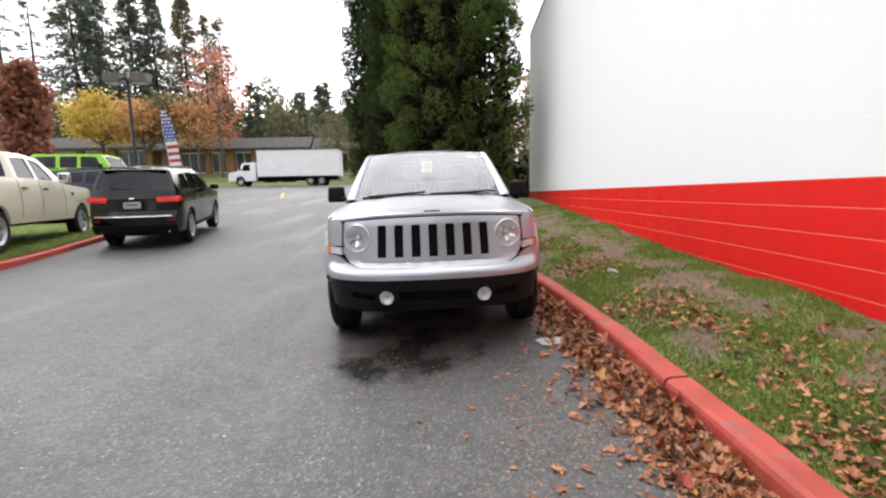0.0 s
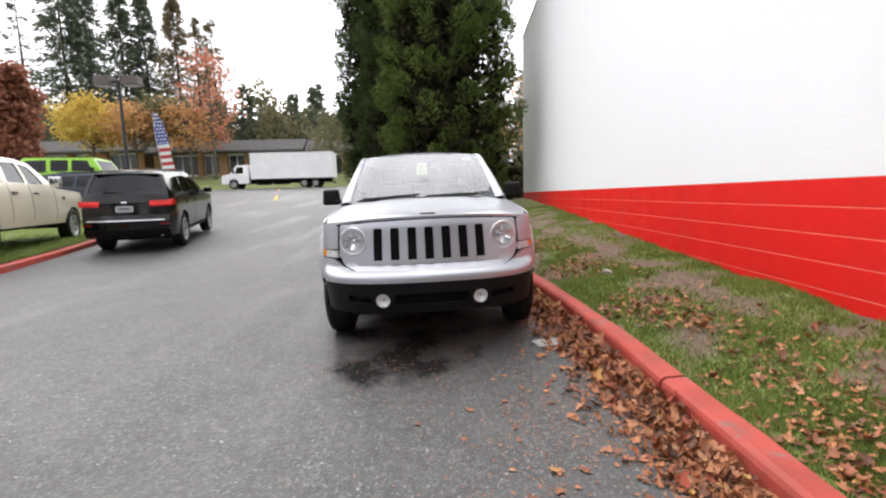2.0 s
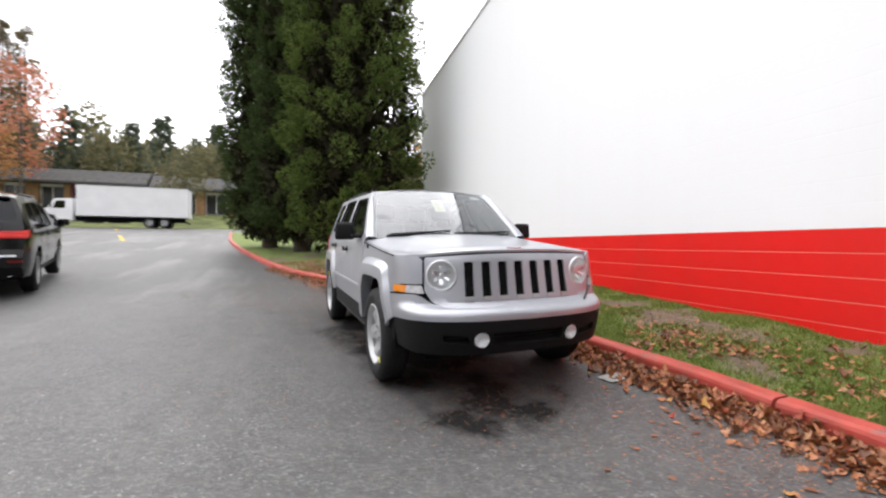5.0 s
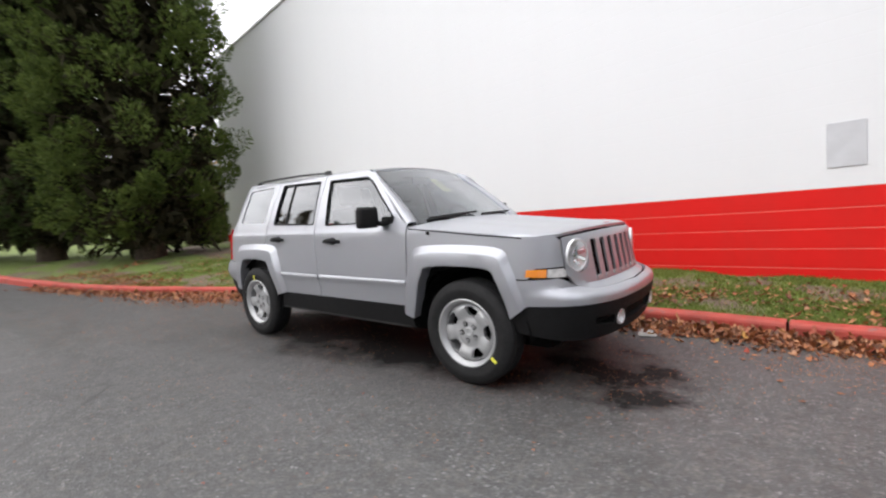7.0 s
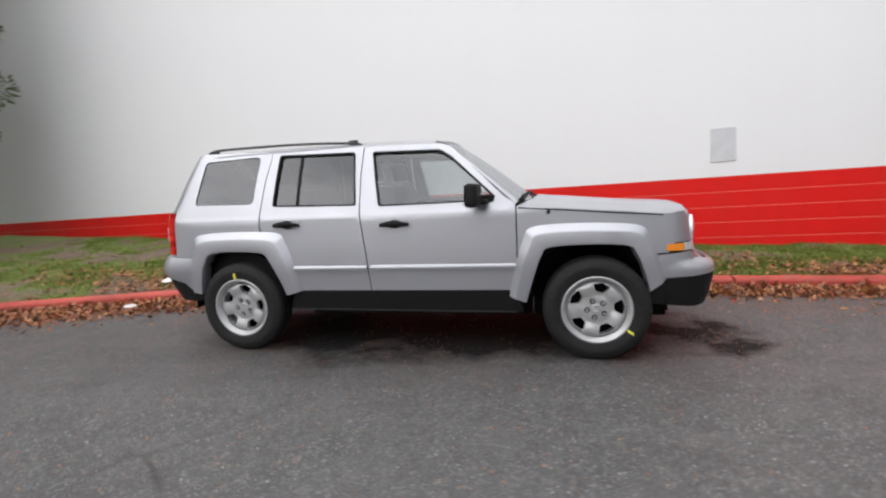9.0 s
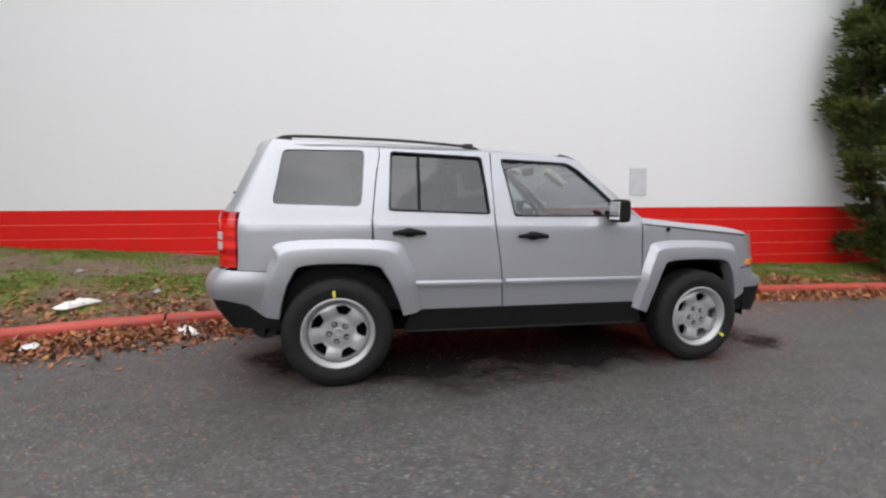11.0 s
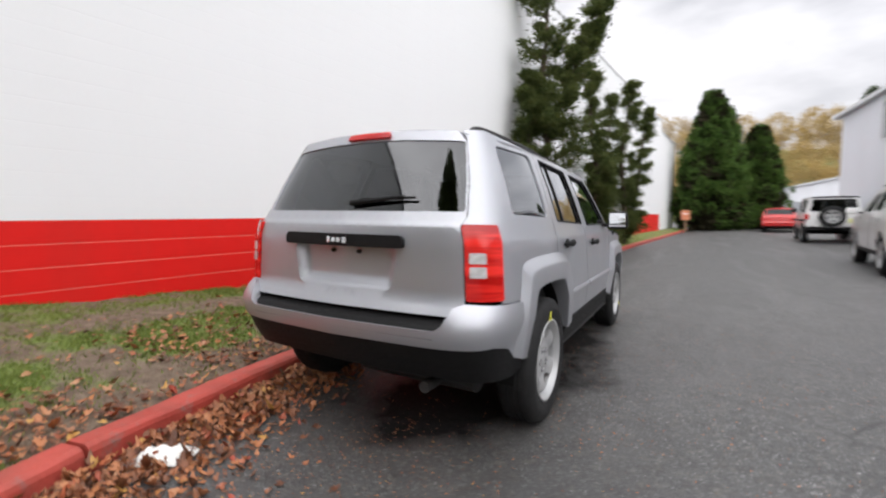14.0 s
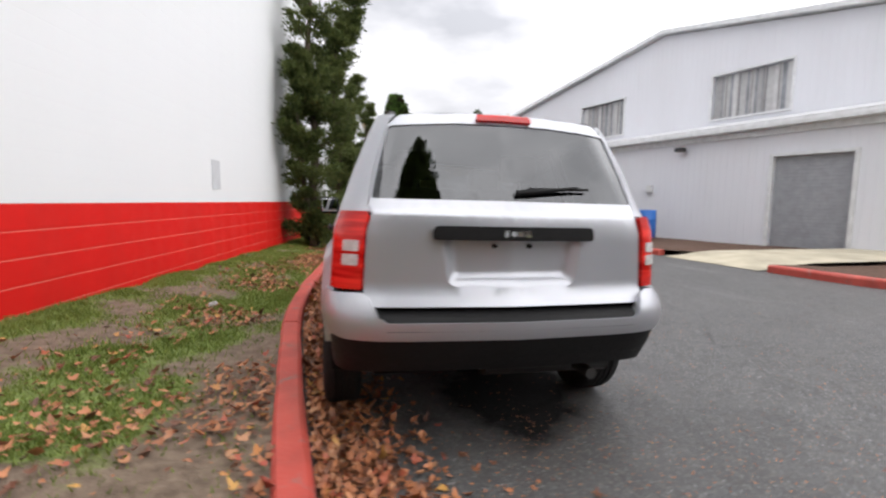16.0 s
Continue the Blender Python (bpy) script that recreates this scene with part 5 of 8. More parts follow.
for i in range(28):
    a = 2 * math.pi * i / 28
    for k in range(6):
        b = 2 * math.pi * k / 6
        r = 0.18 + 0.014 * math.cos(b)
        v.append((0.35 + math.cos(a) * r, 1.73 + math.sin(a) * r * 0.42 + 0.014 * math.sin(b) * 0.9, 1.035 + math.sin(a) * r * 0.9))
f = [(i * 6 + k, ((i + 1) % 28) * 6 + k, ((i + 1) % 28) * 6 + (k + 1) % 6, i * 6 + (k + 1) % 6) for i in range(28) for k in range(6)]
part("wheel_rim", mesh_of("wheel_rim", v, f, M["trim"], True), None, hub)
mirror_in = part("inside_mirror", box_bm(-0.11, 0.11, 1.93, 1.95, 1.41, 1.475, 0.01), M["trim"], suv)
tag = part("price_tag", panel_mesh("price_tag", [(-0.09, 0.54), (0.07, 0.54), (0.08, 0.80), (-0.08, 0.80)], lambda x, v, off: screen(x, v, off - 0.02), (), 0.1, 0.002), M["yellow_paper"], suv, "pale yellow paper tag behind the windscreen")
for k in range(4):
    part("print_bar", panel_mesh("print_bar", [(-0.06, 0.57 + k * 0.05), (0.05, 0.57 + k * 0.05), (0.05, 0.59 + k * 0.05), (-0.06, 0.59 + k * 0.05)], lambda x, v, off: screen(x, v, off - 0.017), (), 0.1, 0.001), M["seat_cloth"], tag)
part("window_sticker", panel_mesh("window_sticker", [(0.70, 0.86), (0.88, 0.86), (0.88, 0.93), (0.70, 0.93)], lambda x, v, off: screen(x, v, off - 0.012), (), 0.1, 0.002), M["paper"], suv, "white paper sticker")

# ---- the warehouse across the lane ----
M["siding"] = None


def siding():
    n = Nodes("white_metal_siding", (0.64, 0.65, 0.69), 0.45)
    at = n.where()
    sep = n.node("SeparateXYZ", Vector=at)
    rib = n.node("TexWave", Vector=at, Scale=1.6)
    rib.bands_direction, rib.wave_profile = "Y", "SIN"
    n.set("Base Color", n.mix(n.ramp(n.noise(0.9, 6, 0.6, at=at, stretch=(1, 1, 0.25)), (0.4, 0.0), (0.8, 0.35)), (0.64, 0.65, 0.69), (0.52, 0.52, 0.54)))
    n.bump(n.ramp(rib.outputs[0], (0.80, 0.0), (0.95, 1.0)), 0.35, 0.02)
    return n.mat


M["siding"] = siding()
M["roll_door"] = plain("grey_roll_door", (0.30, 0.31, 0.33), 0.5, 0.2)
M["dusty_glass"] = plain("dusty_window", (0.25, 0.26, 0.28), 0.25, 0.0, vary=0.4, scale=1.5)
M["grey_trim"] = plain("pale_metal_trim", (0.62, 0.63, 0.64), 0.5, 0.2)

ware = tagged(new("warehouse"), "white metal warehouse with a low gable and lean-to", "warehouse")
ware.matrix_basis = pose(-9.68, -3.83, 0.09, 0, 0, 16.86)
BACK = -1.6
WINS = [(-11.0, -8.7, 4.0, 5.4), (-6.0, -3.7, 4.0, 5.4), (-0.1, 2.2, 4.0, 5.4)]
gable = [(-13.4, -0.4), (14.0, -0.4), (14.0, 4.4), (-2.0, 7.3), (-13.4, 5.30)]
holes = [[(a, c), (b, c), (b, d), (a, d)] for a, b, c, d in WINS] + [[(-6.6, 0.0), (-4.6, 0.0), (-4.6, 3.25), (-6.6, 3.25)]]
part("gable_wall", panel_mesh("gable_wall", gable, lambda u, z, off: (BACK + off, u, z), holes, 1.2, 0.25), M["siding"], ware)
part("roof", mesh_of("roof", [(x, u, z) for x in (BACK + 0.25, BACK - 14) for u, z in ((-13.7, 5.28), (-2.0, 7.34), (14.2, 4.42), (14.2, 4.55), (-2.0, 7.48), (-13.7, 5.42))], [(0, 1, 7, 6), (1, 2, 8, 7), (2, 3, 9, 8), (3, 4, 10, 9), (4, 5, 11, 10), (5, 0, 6, 11), (0, 5, 4, 1), (1, 4, 3, 2), (6, 7, 10, 11), (7, 8, 9, 10)]), M["grey_trim"], ware, "pale grey metal roof")
part("end_wall", box_bm(BACK - 14, BACK - 0.02, -13.4, -13.2, -0.4, 5.25), M["siding"], ware)
for a, b, c, d in WINS:
    fr = part("window", box_bm(BACK - 0.16, BACK - 0.13, a, b, c, d), M["dusty_glass"], ware, "dusty wide window with vertical streaks")
    for y0, y1, z0, z1 in ((a - 0.06, b + 0.06, d, d + 0.07), (a - 0.06, b + 0.06, c - 0.07, c), (a - 0.07, a, c, d), (b, b + 0.07, c, d)):
        part("window_frame", box_bm(BACK - 0.05, BACK + 0.05, y0, y1, z0, z1, 0.008, 1), M["grey_trim"], fr)
    n = 6
    for k in range(1, n):
        y = a + (b - a) * k / n
        part("mullion", box_bm(BACK - 0.13, BACK - 0.06, y - 0.015, y + 0.015, c, d), plain("weathered_mullion", (0.34, 0.33, 0.33), 0.7), fr)
    for k in range(9):
        y = a + (b - a) * (k + 0.3 + 0.4 * random.random()) / 9
        w_ = 0.05 + 0.07 * random.random()
        part("blind_slat", box_bm(BACK - 0.125, BACK - 0.115, y - w_, y + w_, c + 0.03, d - 0.03), plain("hanging_blind", tuple([0.30 + 0.25 * random.random()] * 3), 0.8), fr)


def roll_door(parent, x, a, b, h):
    d = part("roll_door", box_bm(x - 0.14, x - 0.11, a, b, 0, h), M["roll_door"], parent, "grey metal roll-up door")
    n = int(h / 0.09)
    for k in range(n):
        z = h * k / n
        part("door_slat", box_bm(x - 0.112, x - 0.098, a, b, z + 0.004, z + h / n - 0.006, 0.004, 1), M["roll_door"], d)
    part("door_frame", box_bm(x - 0.03, x + 0.04, a - 0.10, a, 0, h + 0.08, 0.006, 1), M["grey_trim"], d)
    part("door_frame", box_bm(x - 0.03, x + 0.04, b, b + 0.10, 0, h + 0.08, 0.006, 1), M["grey_trim"], d)
    part("door_frame", box_bm(x - 0.03, x + 0.04, a, b, h, h + 0.08, 0.006, 1), M["grey_trim"], d)


roll_door(ware, BACK, -6.6, -4.6, 3.25)
lean = [(-4.2, -0.4), (14.0, -0.4), (14.0, 3.25), (-4.2, 3.25)]
part("lean_to_wall", panel_mesh("lean_to_wall", lean, lambda u, z, off: (off, u, z), [[(2.68, 0.0), (4.38, 0.0), (4.38, 2.46), (2.68, 2.46)]], 1.2, 0.2), M["siding"], ware)
part("lean_to_end", box_bm(BACK, -0.02, -4.2, -4.02, -0.4, 3.4), M["siding"], ware)
roll_door(ware, 0.0, 2.68, 4.38, 2.46)
part("lean_to_roof", mesh_of("lean_to_roof", [(x, u, z) for u in (-4.4, 14.1) for x, z in ((0.28, 3.34), (BACK + 0.02, 3.72), (BACK + 0.02, 3.80), (0.28, 3.42))], [(0, 1, 5, 4), (1, 2, 6, 5), (2, 3, 7, 6), (3, 0, 4, 7), (0, 3, 2, 1), (4, 5, 6, 7)]), M["grey_trim"], ware, "pale metal lean-to roof")
part("gutter", box_bm(0.06, 0.30, -4.4, 14.1, 3.22, 3.36, 0.03), M["grey_trim"], ware)
part("fascia", box_bm(0.012, 0.06, -4.3, 14.0, 3.05, 3.24, 0.006, 1), M["grey_trim"], ware)
part("downpipe", box_bm(0.02, 0.09, -4.12, -4.02, 0, 3.2, 0.012), M["grey_trim"], ware)
for x, u, z in ((0.0, 0.1, 2.86), (BACK, -8.2, 3.05)):
    wl = part("wall_lamp", box_bm(x + 0.10, x + 0.36, u - 0.13, u + 0.13, z - 0.05, z + 0.08, 0.03), M["dark_steel"], ware, "dark wall-mounted floodlight")
    part("lamp_bracket", box_bm(x, x + 0.13, u - 0.04, u + 0.04, z - 0.03, z + 0.05, 0.01), M["dark_steel"], wl)
    part("lamp_lens", box_bm(x + 0.13, x + 0.33, u - 0.10, u + 0.10, z - 0.062, z - 0.048), M["white_lens"], wl)
part("meter_box", box_bm(0.0, 0.14, -1.15, -0.95, 1.55, 1.80, 0.015), M["grey_trim"], ware)

# ---- annex past the end of the red band, the far shed ----
annex = tagged(new("annex"), "plain white block-built annex past the red band", "building")
annex.matrix_basis = pose(wall_x(-24.0), -24.0, 0, 0, 0, yaw)
part("wall", box_bm(0.05, 10, -6.8, -0.02, -0.3, 6.6), M["white_wall"], annex)
part("coping", box_bm(0.0, 10.05, -6.85, -0.02, 6.6, 6.7, 0.01), M["grey_trim"], annex)
shed = thing("far_shed", pose(-17.5, -62, -0.05, 0, 0, -10), "low white shed with a shallow gable, far off", "building")
part("wall", mesh_of("wall", [(x, y, z) for y in (-6, 6) for x, z in ((-9, -0.3), (9, -0.3), (9, 3.3), (0, 5.2), (-9, 3.3))], [(0, 1, 2, 3, 4), (9, 8, 7, 6, 5), (0, 5, 6, 1), (1, 6, 7, 2), (4, 9, 5, 0)]), M["siding"], shed)
part("roof", mesh_of("roof", [(x, y, z) for y in (-6.3, 6.3) for x, z in ((-9.3, 3.25), (0, 5.22), (9.3, 3.25), (9.3, 3.4), (0, 5.4), (-9.3, 3.4))], [(0, 1, 7, 6), (1, 2, 8, 7), (2, 3, 9, 8), (3, 4, 10, 9), (4, 5, 11, 10), (5, 0, 6, 11), (0, 5, 4, 1), (1, 4, 3, 2), (6, 7, 10, 11), (7, 8, 9, 10)]), M["grey_trim"], shed)
part("shed_door", box_bm(1.5, 4.5, 6.0, 6.06, -0.3, 2.6), M["roll_door"], shed)

# ---- the low row of units beyond the cross street ----
M["shingle"] = plain("grey_shingles", (0.085, 0.082, 0.08), 0.9, vary=0.3, scale=3, bump=0.6)
M["tan_brick"] = plain("tan_brick_wall", (0.34, 0.20, 0.10), 0.9, vary=0.3, scale=5, bump=0.4)
M["cream"] = plain("cream_render", (0.52, 0.46, 0.38), 0.9, vary=0.15, scale=2)
M["pink_paint"] = plain("magenta_paint", (0.45, 0.05, 0.22), 0.7)
M["shop_glass"] = plain("dark_shop_glass", (0.03, 0.032, 0.035), 0.12)
M["white_paint"] = plain("white_paint", (0.78, 0.78, 0.77), 0.5, vary=0.08)


def unit_row(m, length, label, fronts):
    """A one-storey row: brick piers, recessed fronts, a deep shingled roof edge."""
    r = thing("shop_row", m, label, "building", "low rows of units")
    part("wall", box_bm(0, length, 0.4, 9, -1.2, 2.7), M["cream"], r)
    part("roof", mesh_of("roof", [(x, y, z) for x in (-0.6, length + 0.6) for y, z in ((-1.4, 2.35), (-1.4, 2.55), (0.6, 3.75), (9.5, 4.3), (9.5, 2.4))], [(0, 1, 6, 5), (1, 2, 7, 6), (2, 3, 8, 7), (3, 4, 9, 8), (4, 0, 5, 9), (0, 4, 3, 2, 1), (5, 6, 7, 8, 9)]), M["shingle"], r, "dark grey shingled roof")
    x = 0.0
    for kind, w in fronts:
        if kind == "pier":
            part("pier", box_bm(x, x + w, -0.25, 0.42, -1.2, 2.5), M["tan_brick"], r, "tan brick pier")
        else:
            f = part("shop_window", box_bm(x + 0.1, x + w - 0.1, 0.30, 0.385, 0.2 if kind != "door" else -0.4, 2.1), M["shop_glass"], r, "dark shop window")
            n = max(2, int(w / 1.2))
            for k in range(n + 1):
                xx = x + 0.1 + (w - 0.2) * k / n
                part("window_bar", box_bm(xx - 0.05, xx + 0.05, 0.24, 0.31, -0.4, 2.15), M["pink_paint"] if kind == "pink" else M["white_paint"], f)
            part("window_head", box_bm(x, x + w, 0.22, 0.32, 2.1, 2.35), M["pink_paint"] if kind == "pink" else M["white_paint"], f)
            part("stall_riser", box_bm(x, x + w, 0.26, 0.39, -1.2, 0.2), M["white_paint"] if kind == "white" else M["cream"], f)
        x += w
    return r


mix_a = [("pier", 1.6), ("shop", 3.4), ("pier", 0.8), ("door", 2.0), ("pier", 2.6), ("shop", 4.2), ("pier", 0.8)]
mix_b = [("pier", 2.4), ("white", 3.6), ("pier", 0.7), ("door", 2.2), ("pier", 1.2), ("shop", 2.4), ("pier", 0.6), ("pink", 4.4), ("pier", 2.0)]
unit_row(pose(-84, 66.5, 5.3, 0, 0, -1.5) @ Matrix.Diagonal((1, 1, 1.32, 1)), 46, "long low row of units under dark shingles", mix_a * 3)
unit_row(pose(-36.5, 65.3, 4.85, 0, 0, -1.5) @ Matrix.Diagonal((1, 1, 1.32, 1)), 20.5, "low row of units with white and magenta fronts", mix_b)
unit_row(pose(-14.5, 64.3, 4.55, 0, 0, -1.5) @ Matrix.Diagonal((1, 1, 1.32, 1)), 24, "low row of units with brick piers", [("white", 4.2), ("pier", 1.0), ("white", 2.6), ("pier", 2.6)] + mix_a[:5])

# ---- vehicles parked round about ----
def hull_car(name, m, label, category, outline, half, shape, windows, axles, wheel_r, paint, bow=(0.10, 0.03), tyre_w=0.24, glass_mat=None, sill=None, group="", rim_holes=5):
    """A car from its side outline: (y, z, what) runs from the front sill over the roof to the rear sill;
    'what' is the surface that leads on from that point (body, glass or trim)."""
    root = thing(name, m, label, category, group)
    glass_mat = glass_mat or M["glass_far"]
    L = max(p[0] for p in outline)

    def wide(y, z):
        end = min(y, L - y)
        return half * level(z, shape) * (1 - 0.10 * max(0.0, 1 - end / 0.55) ** 2)

    def side_place(sgn, base=0.0):
        return lambda y, z, off: (sgn * (wide(y * sgn, z) + base + off), y * sgn, z)

    z0 = sill or min(outline[0][1], outline[-1][1])
    ring = [(y, z) for y, z, _ in outline]
    floor = []
    for yc in reversed(axles):
        r = wheel_r + 0.075
        zc = wheel_r
        base = math.asin(max(-1, min(1, (z0 - zc) / r)))
        floor += [(yc + math.cos(a) * r, zc + math.sin(a) * r) for a in np.linspace(base, math.pi - base, 14)]
    poly = ring + floor
    for sgn in (1, -1):
        body = part("body_side", panel_mesh("body_side", [(sgn * y, z) for y, z in poly], side_place(sgn), [[(sgn * y, z) for y, z in rounded(w, 0.05)] for w in windows], 0.14, 0.05, paint), None, root)
        for w in windows:
            cy, cz = sum(p[0] for p in w) / len(w), sum(p[1] for p in w) / len(w)
            pane = rounded([(cy + (y - cy) * 1.03, cz + (z - cz) * 1.04) for y, z in w], 0.05)
            part("side_glass", panel_mesh("side_glass", [(sgn * y, z) for y, z in pane], side_place(sgn, -0.015), (), 0.2, 0.004), glass_mat, body, "dark side glass")
    for (y0, za, what), (y1, zb, _) in zip(outline, outline[1:]):
        d = Vector((y1 - y0, zb - za))
        n = Vector((-d.y, d.x)).normalized()
        flat = abs(n.x) / (abs(n.x) + abs(n.y))
        b = bow[0] * flat + bow[1] * (1 - flat)
        if what == "glass":
            b *= 0.8

        def across(u, v, off, y0=y0, za=za, y1=y1, zb=zb, n=n, b=b):
            y, z = y0 + (y1 - y0) * v, za + (zb - za) * v
            k = b * (1 - u * u) + off
            return (u * wide(y, z), y + n.x * k, z + n.y * k)

        frame_ = [(-1, 0), (1, 0), (1, 1), (-1, 1)]
        if what == "glass":
            hole = rounded([(-0.90, 0.06), (0.90, 0.06), (0.90, 0.94), (-0.90, 0.94)], 0.06)
            part("screen_surround", panel_mesh("screen_surround", frame_, across, [hole], 0.16, 0.03, paint), None, root)
            part("screen_glass", panel_mesh("screen_glass", [(-0.92, 0.03), (0.92, 0.03), (0.92, 0.97), (-0.92, 0.97)], lambda u, v, off: across(u, v, off - 0.012), (), 0.2, 0.004), glass_mat, root, "dark screen glass")
        else:
            part("body_panel", panel_mesh("body_panel", frame_, across, (), 0.2, 0.02, M["trim"] if what == "trim" else paint), None, root)
    part("underbody", box_bm(-half * 0.82, half * 0.82, 0.3, L - 0.3, z0 - 0.06, z0 + 0.10, 0.03), M["void"], root)
    # plain black block added in place of a shaded interior
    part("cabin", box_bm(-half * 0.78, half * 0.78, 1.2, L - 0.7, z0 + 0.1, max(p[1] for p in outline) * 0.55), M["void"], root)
    for yc in axles:
        part("axle", rod_bm((-half * 0.8, yc, wheel_r), (half * 0.8, yc, wheel_r), 0.05, 0.05, 8), M["void"], root)
        for sgn in (1, -1):
            part("wheel_well", box_bm(min(sgn * half * 0.5, sgn * half * 0.80), max(sgn * half * 0.5, sgn * half * 0.80), yc - wheel_r - 0.06, yc + wheel_r + 0.06, z0, wheel_r * 2 + 0.07, 0.04), M["void"], root)
            wheel(root, pose(sgn * (half - tyre_w * 0.55), yc, wheel_r, 20 * yc, 0, 0 if sgn > 0 else 180), wheel_r, tyre_w, wheel_r * 0.66, None, "black tyre on a silver rim", holes=rim_holes)
    root["half"] = half

    def side_strip(nm, sgn, poly_, mat, lab="", base=0.006, step=0.1):
        part(nm, panel_mesh(nm, [(sgn * y, z) for y, z in poly_], side_place(sgn, base), (), step, 0.02), mat, root, lab)

    def tail_strip(nm, x0, x1, za, zb, mat, lab="", base=0.02, front=False):
        """A piece set on the tail (or nose) between two heights."""
        def on(x, z, off):
            ys = [(z_, y_) for y_, z_, _ in (outline if not front else outline)]
            seq = [(y_, z_) for y_, z_, _ in outline]
            seq = seq[len(seq) // 2:] if not front else seq[:len(seq) // 2][::-1]
            y = float(np.interp(-z, [-q[1] for q in seq], [q[0] for q in seq]))
            u = x / wide(y, z)
            k = bow[0] * (1 - u * u) + base + off
            return (x, y + (k if not front else -k), z)
        pts = rounded([(x0, za), (x1, za), (x1, zb), (x0, zb)], min(0.03, abs(zb - za) * 0.3))
        if front:
            return part(nm, panel_mesh(nm, pts, on, (), 0.08, 0.05), mat, root, lab)
        return part(nm, panel_mesh(nm, [(-x, z) for x, z in pts], lambda x, z, off: on(-x, z, off), (), 0.08, 0.05), mat, root, lab)

    return root, side_strip, tail_strip


M["black_paint"] = car_paint("black_car_paint", (0.004, 0.004, 0.0045), 0.0, 0.10, 0.0)
M["plate_grey"] = plain("grey_plate_metal", (0.34, 0.35, 0.36), 0.5)
M["dark_red"] = Nodes("dark_red_reflector", (0.16, 0.008, 0.008), 0.25).mat
M["white_car"] = car_paint("white_car_paint", (0.74, 0.74, 0.74), 0.0, 0.32)
M["beige_car"] = car_paint("cream_car_paint", (0.76, 0.71, 0.55), 0.0, 0.32)
M["lime_car"] = car_paint("lime_car_paint", (0.30, 0.62, 0.03), 0.0, 0.32)
M["blue_car"] = car_paint("navy_car_paint", (0.012, 0.016, 0.035), 0.3, 0.3)
M["red_car"] = car_paint("red_car_paint", (0.50, 0.02, 0.02), 0.1, 0.3)
SUV_LINE = [(0.12, 0.33, "trim"), (0.0, 0.50, "body"), (0.03, 0.78, "body"), (0.10, 0.98, "body"), (0.55, 1.07, "body"), (1.30, 1.13, "glass"), (2.08, 1.64, "body"), (2.5, 1.72, "body"), (3.3, 1.74, "body"), (4.12, 1.69, "body"), (4.42, 1.645, "glass"), (4.66, 1.22, "body"), (4.74, 1.02, "body"), (4.77, 0.80, "body"), (4.82, 0.66, "body"), (4.82, 0.48, "trim"), (4.70, 0.34, "trim")]
SUV_SHAPE = [(0.3, 0.93), (0.55, 0.985), (0.8, 1.0), (1.05, 0.985), (1.16, 0.955), (1.4, 0.87), (1.6, 0.775), (1.66, 0.735), (1.75, 0.66)]
SUV_WIN = [[(1.78, 1.185), (2.20, 1.535), (2.66, 1.60), (2.64, 1.195)], [(2.72, 1.20), (2.74, 1.605), (3.42, 1.60), (3.50, 1.215)], [(3.58, 1.225), (3.50, 1.595), (4.02, 1.555), (4.24, 1.29)]]


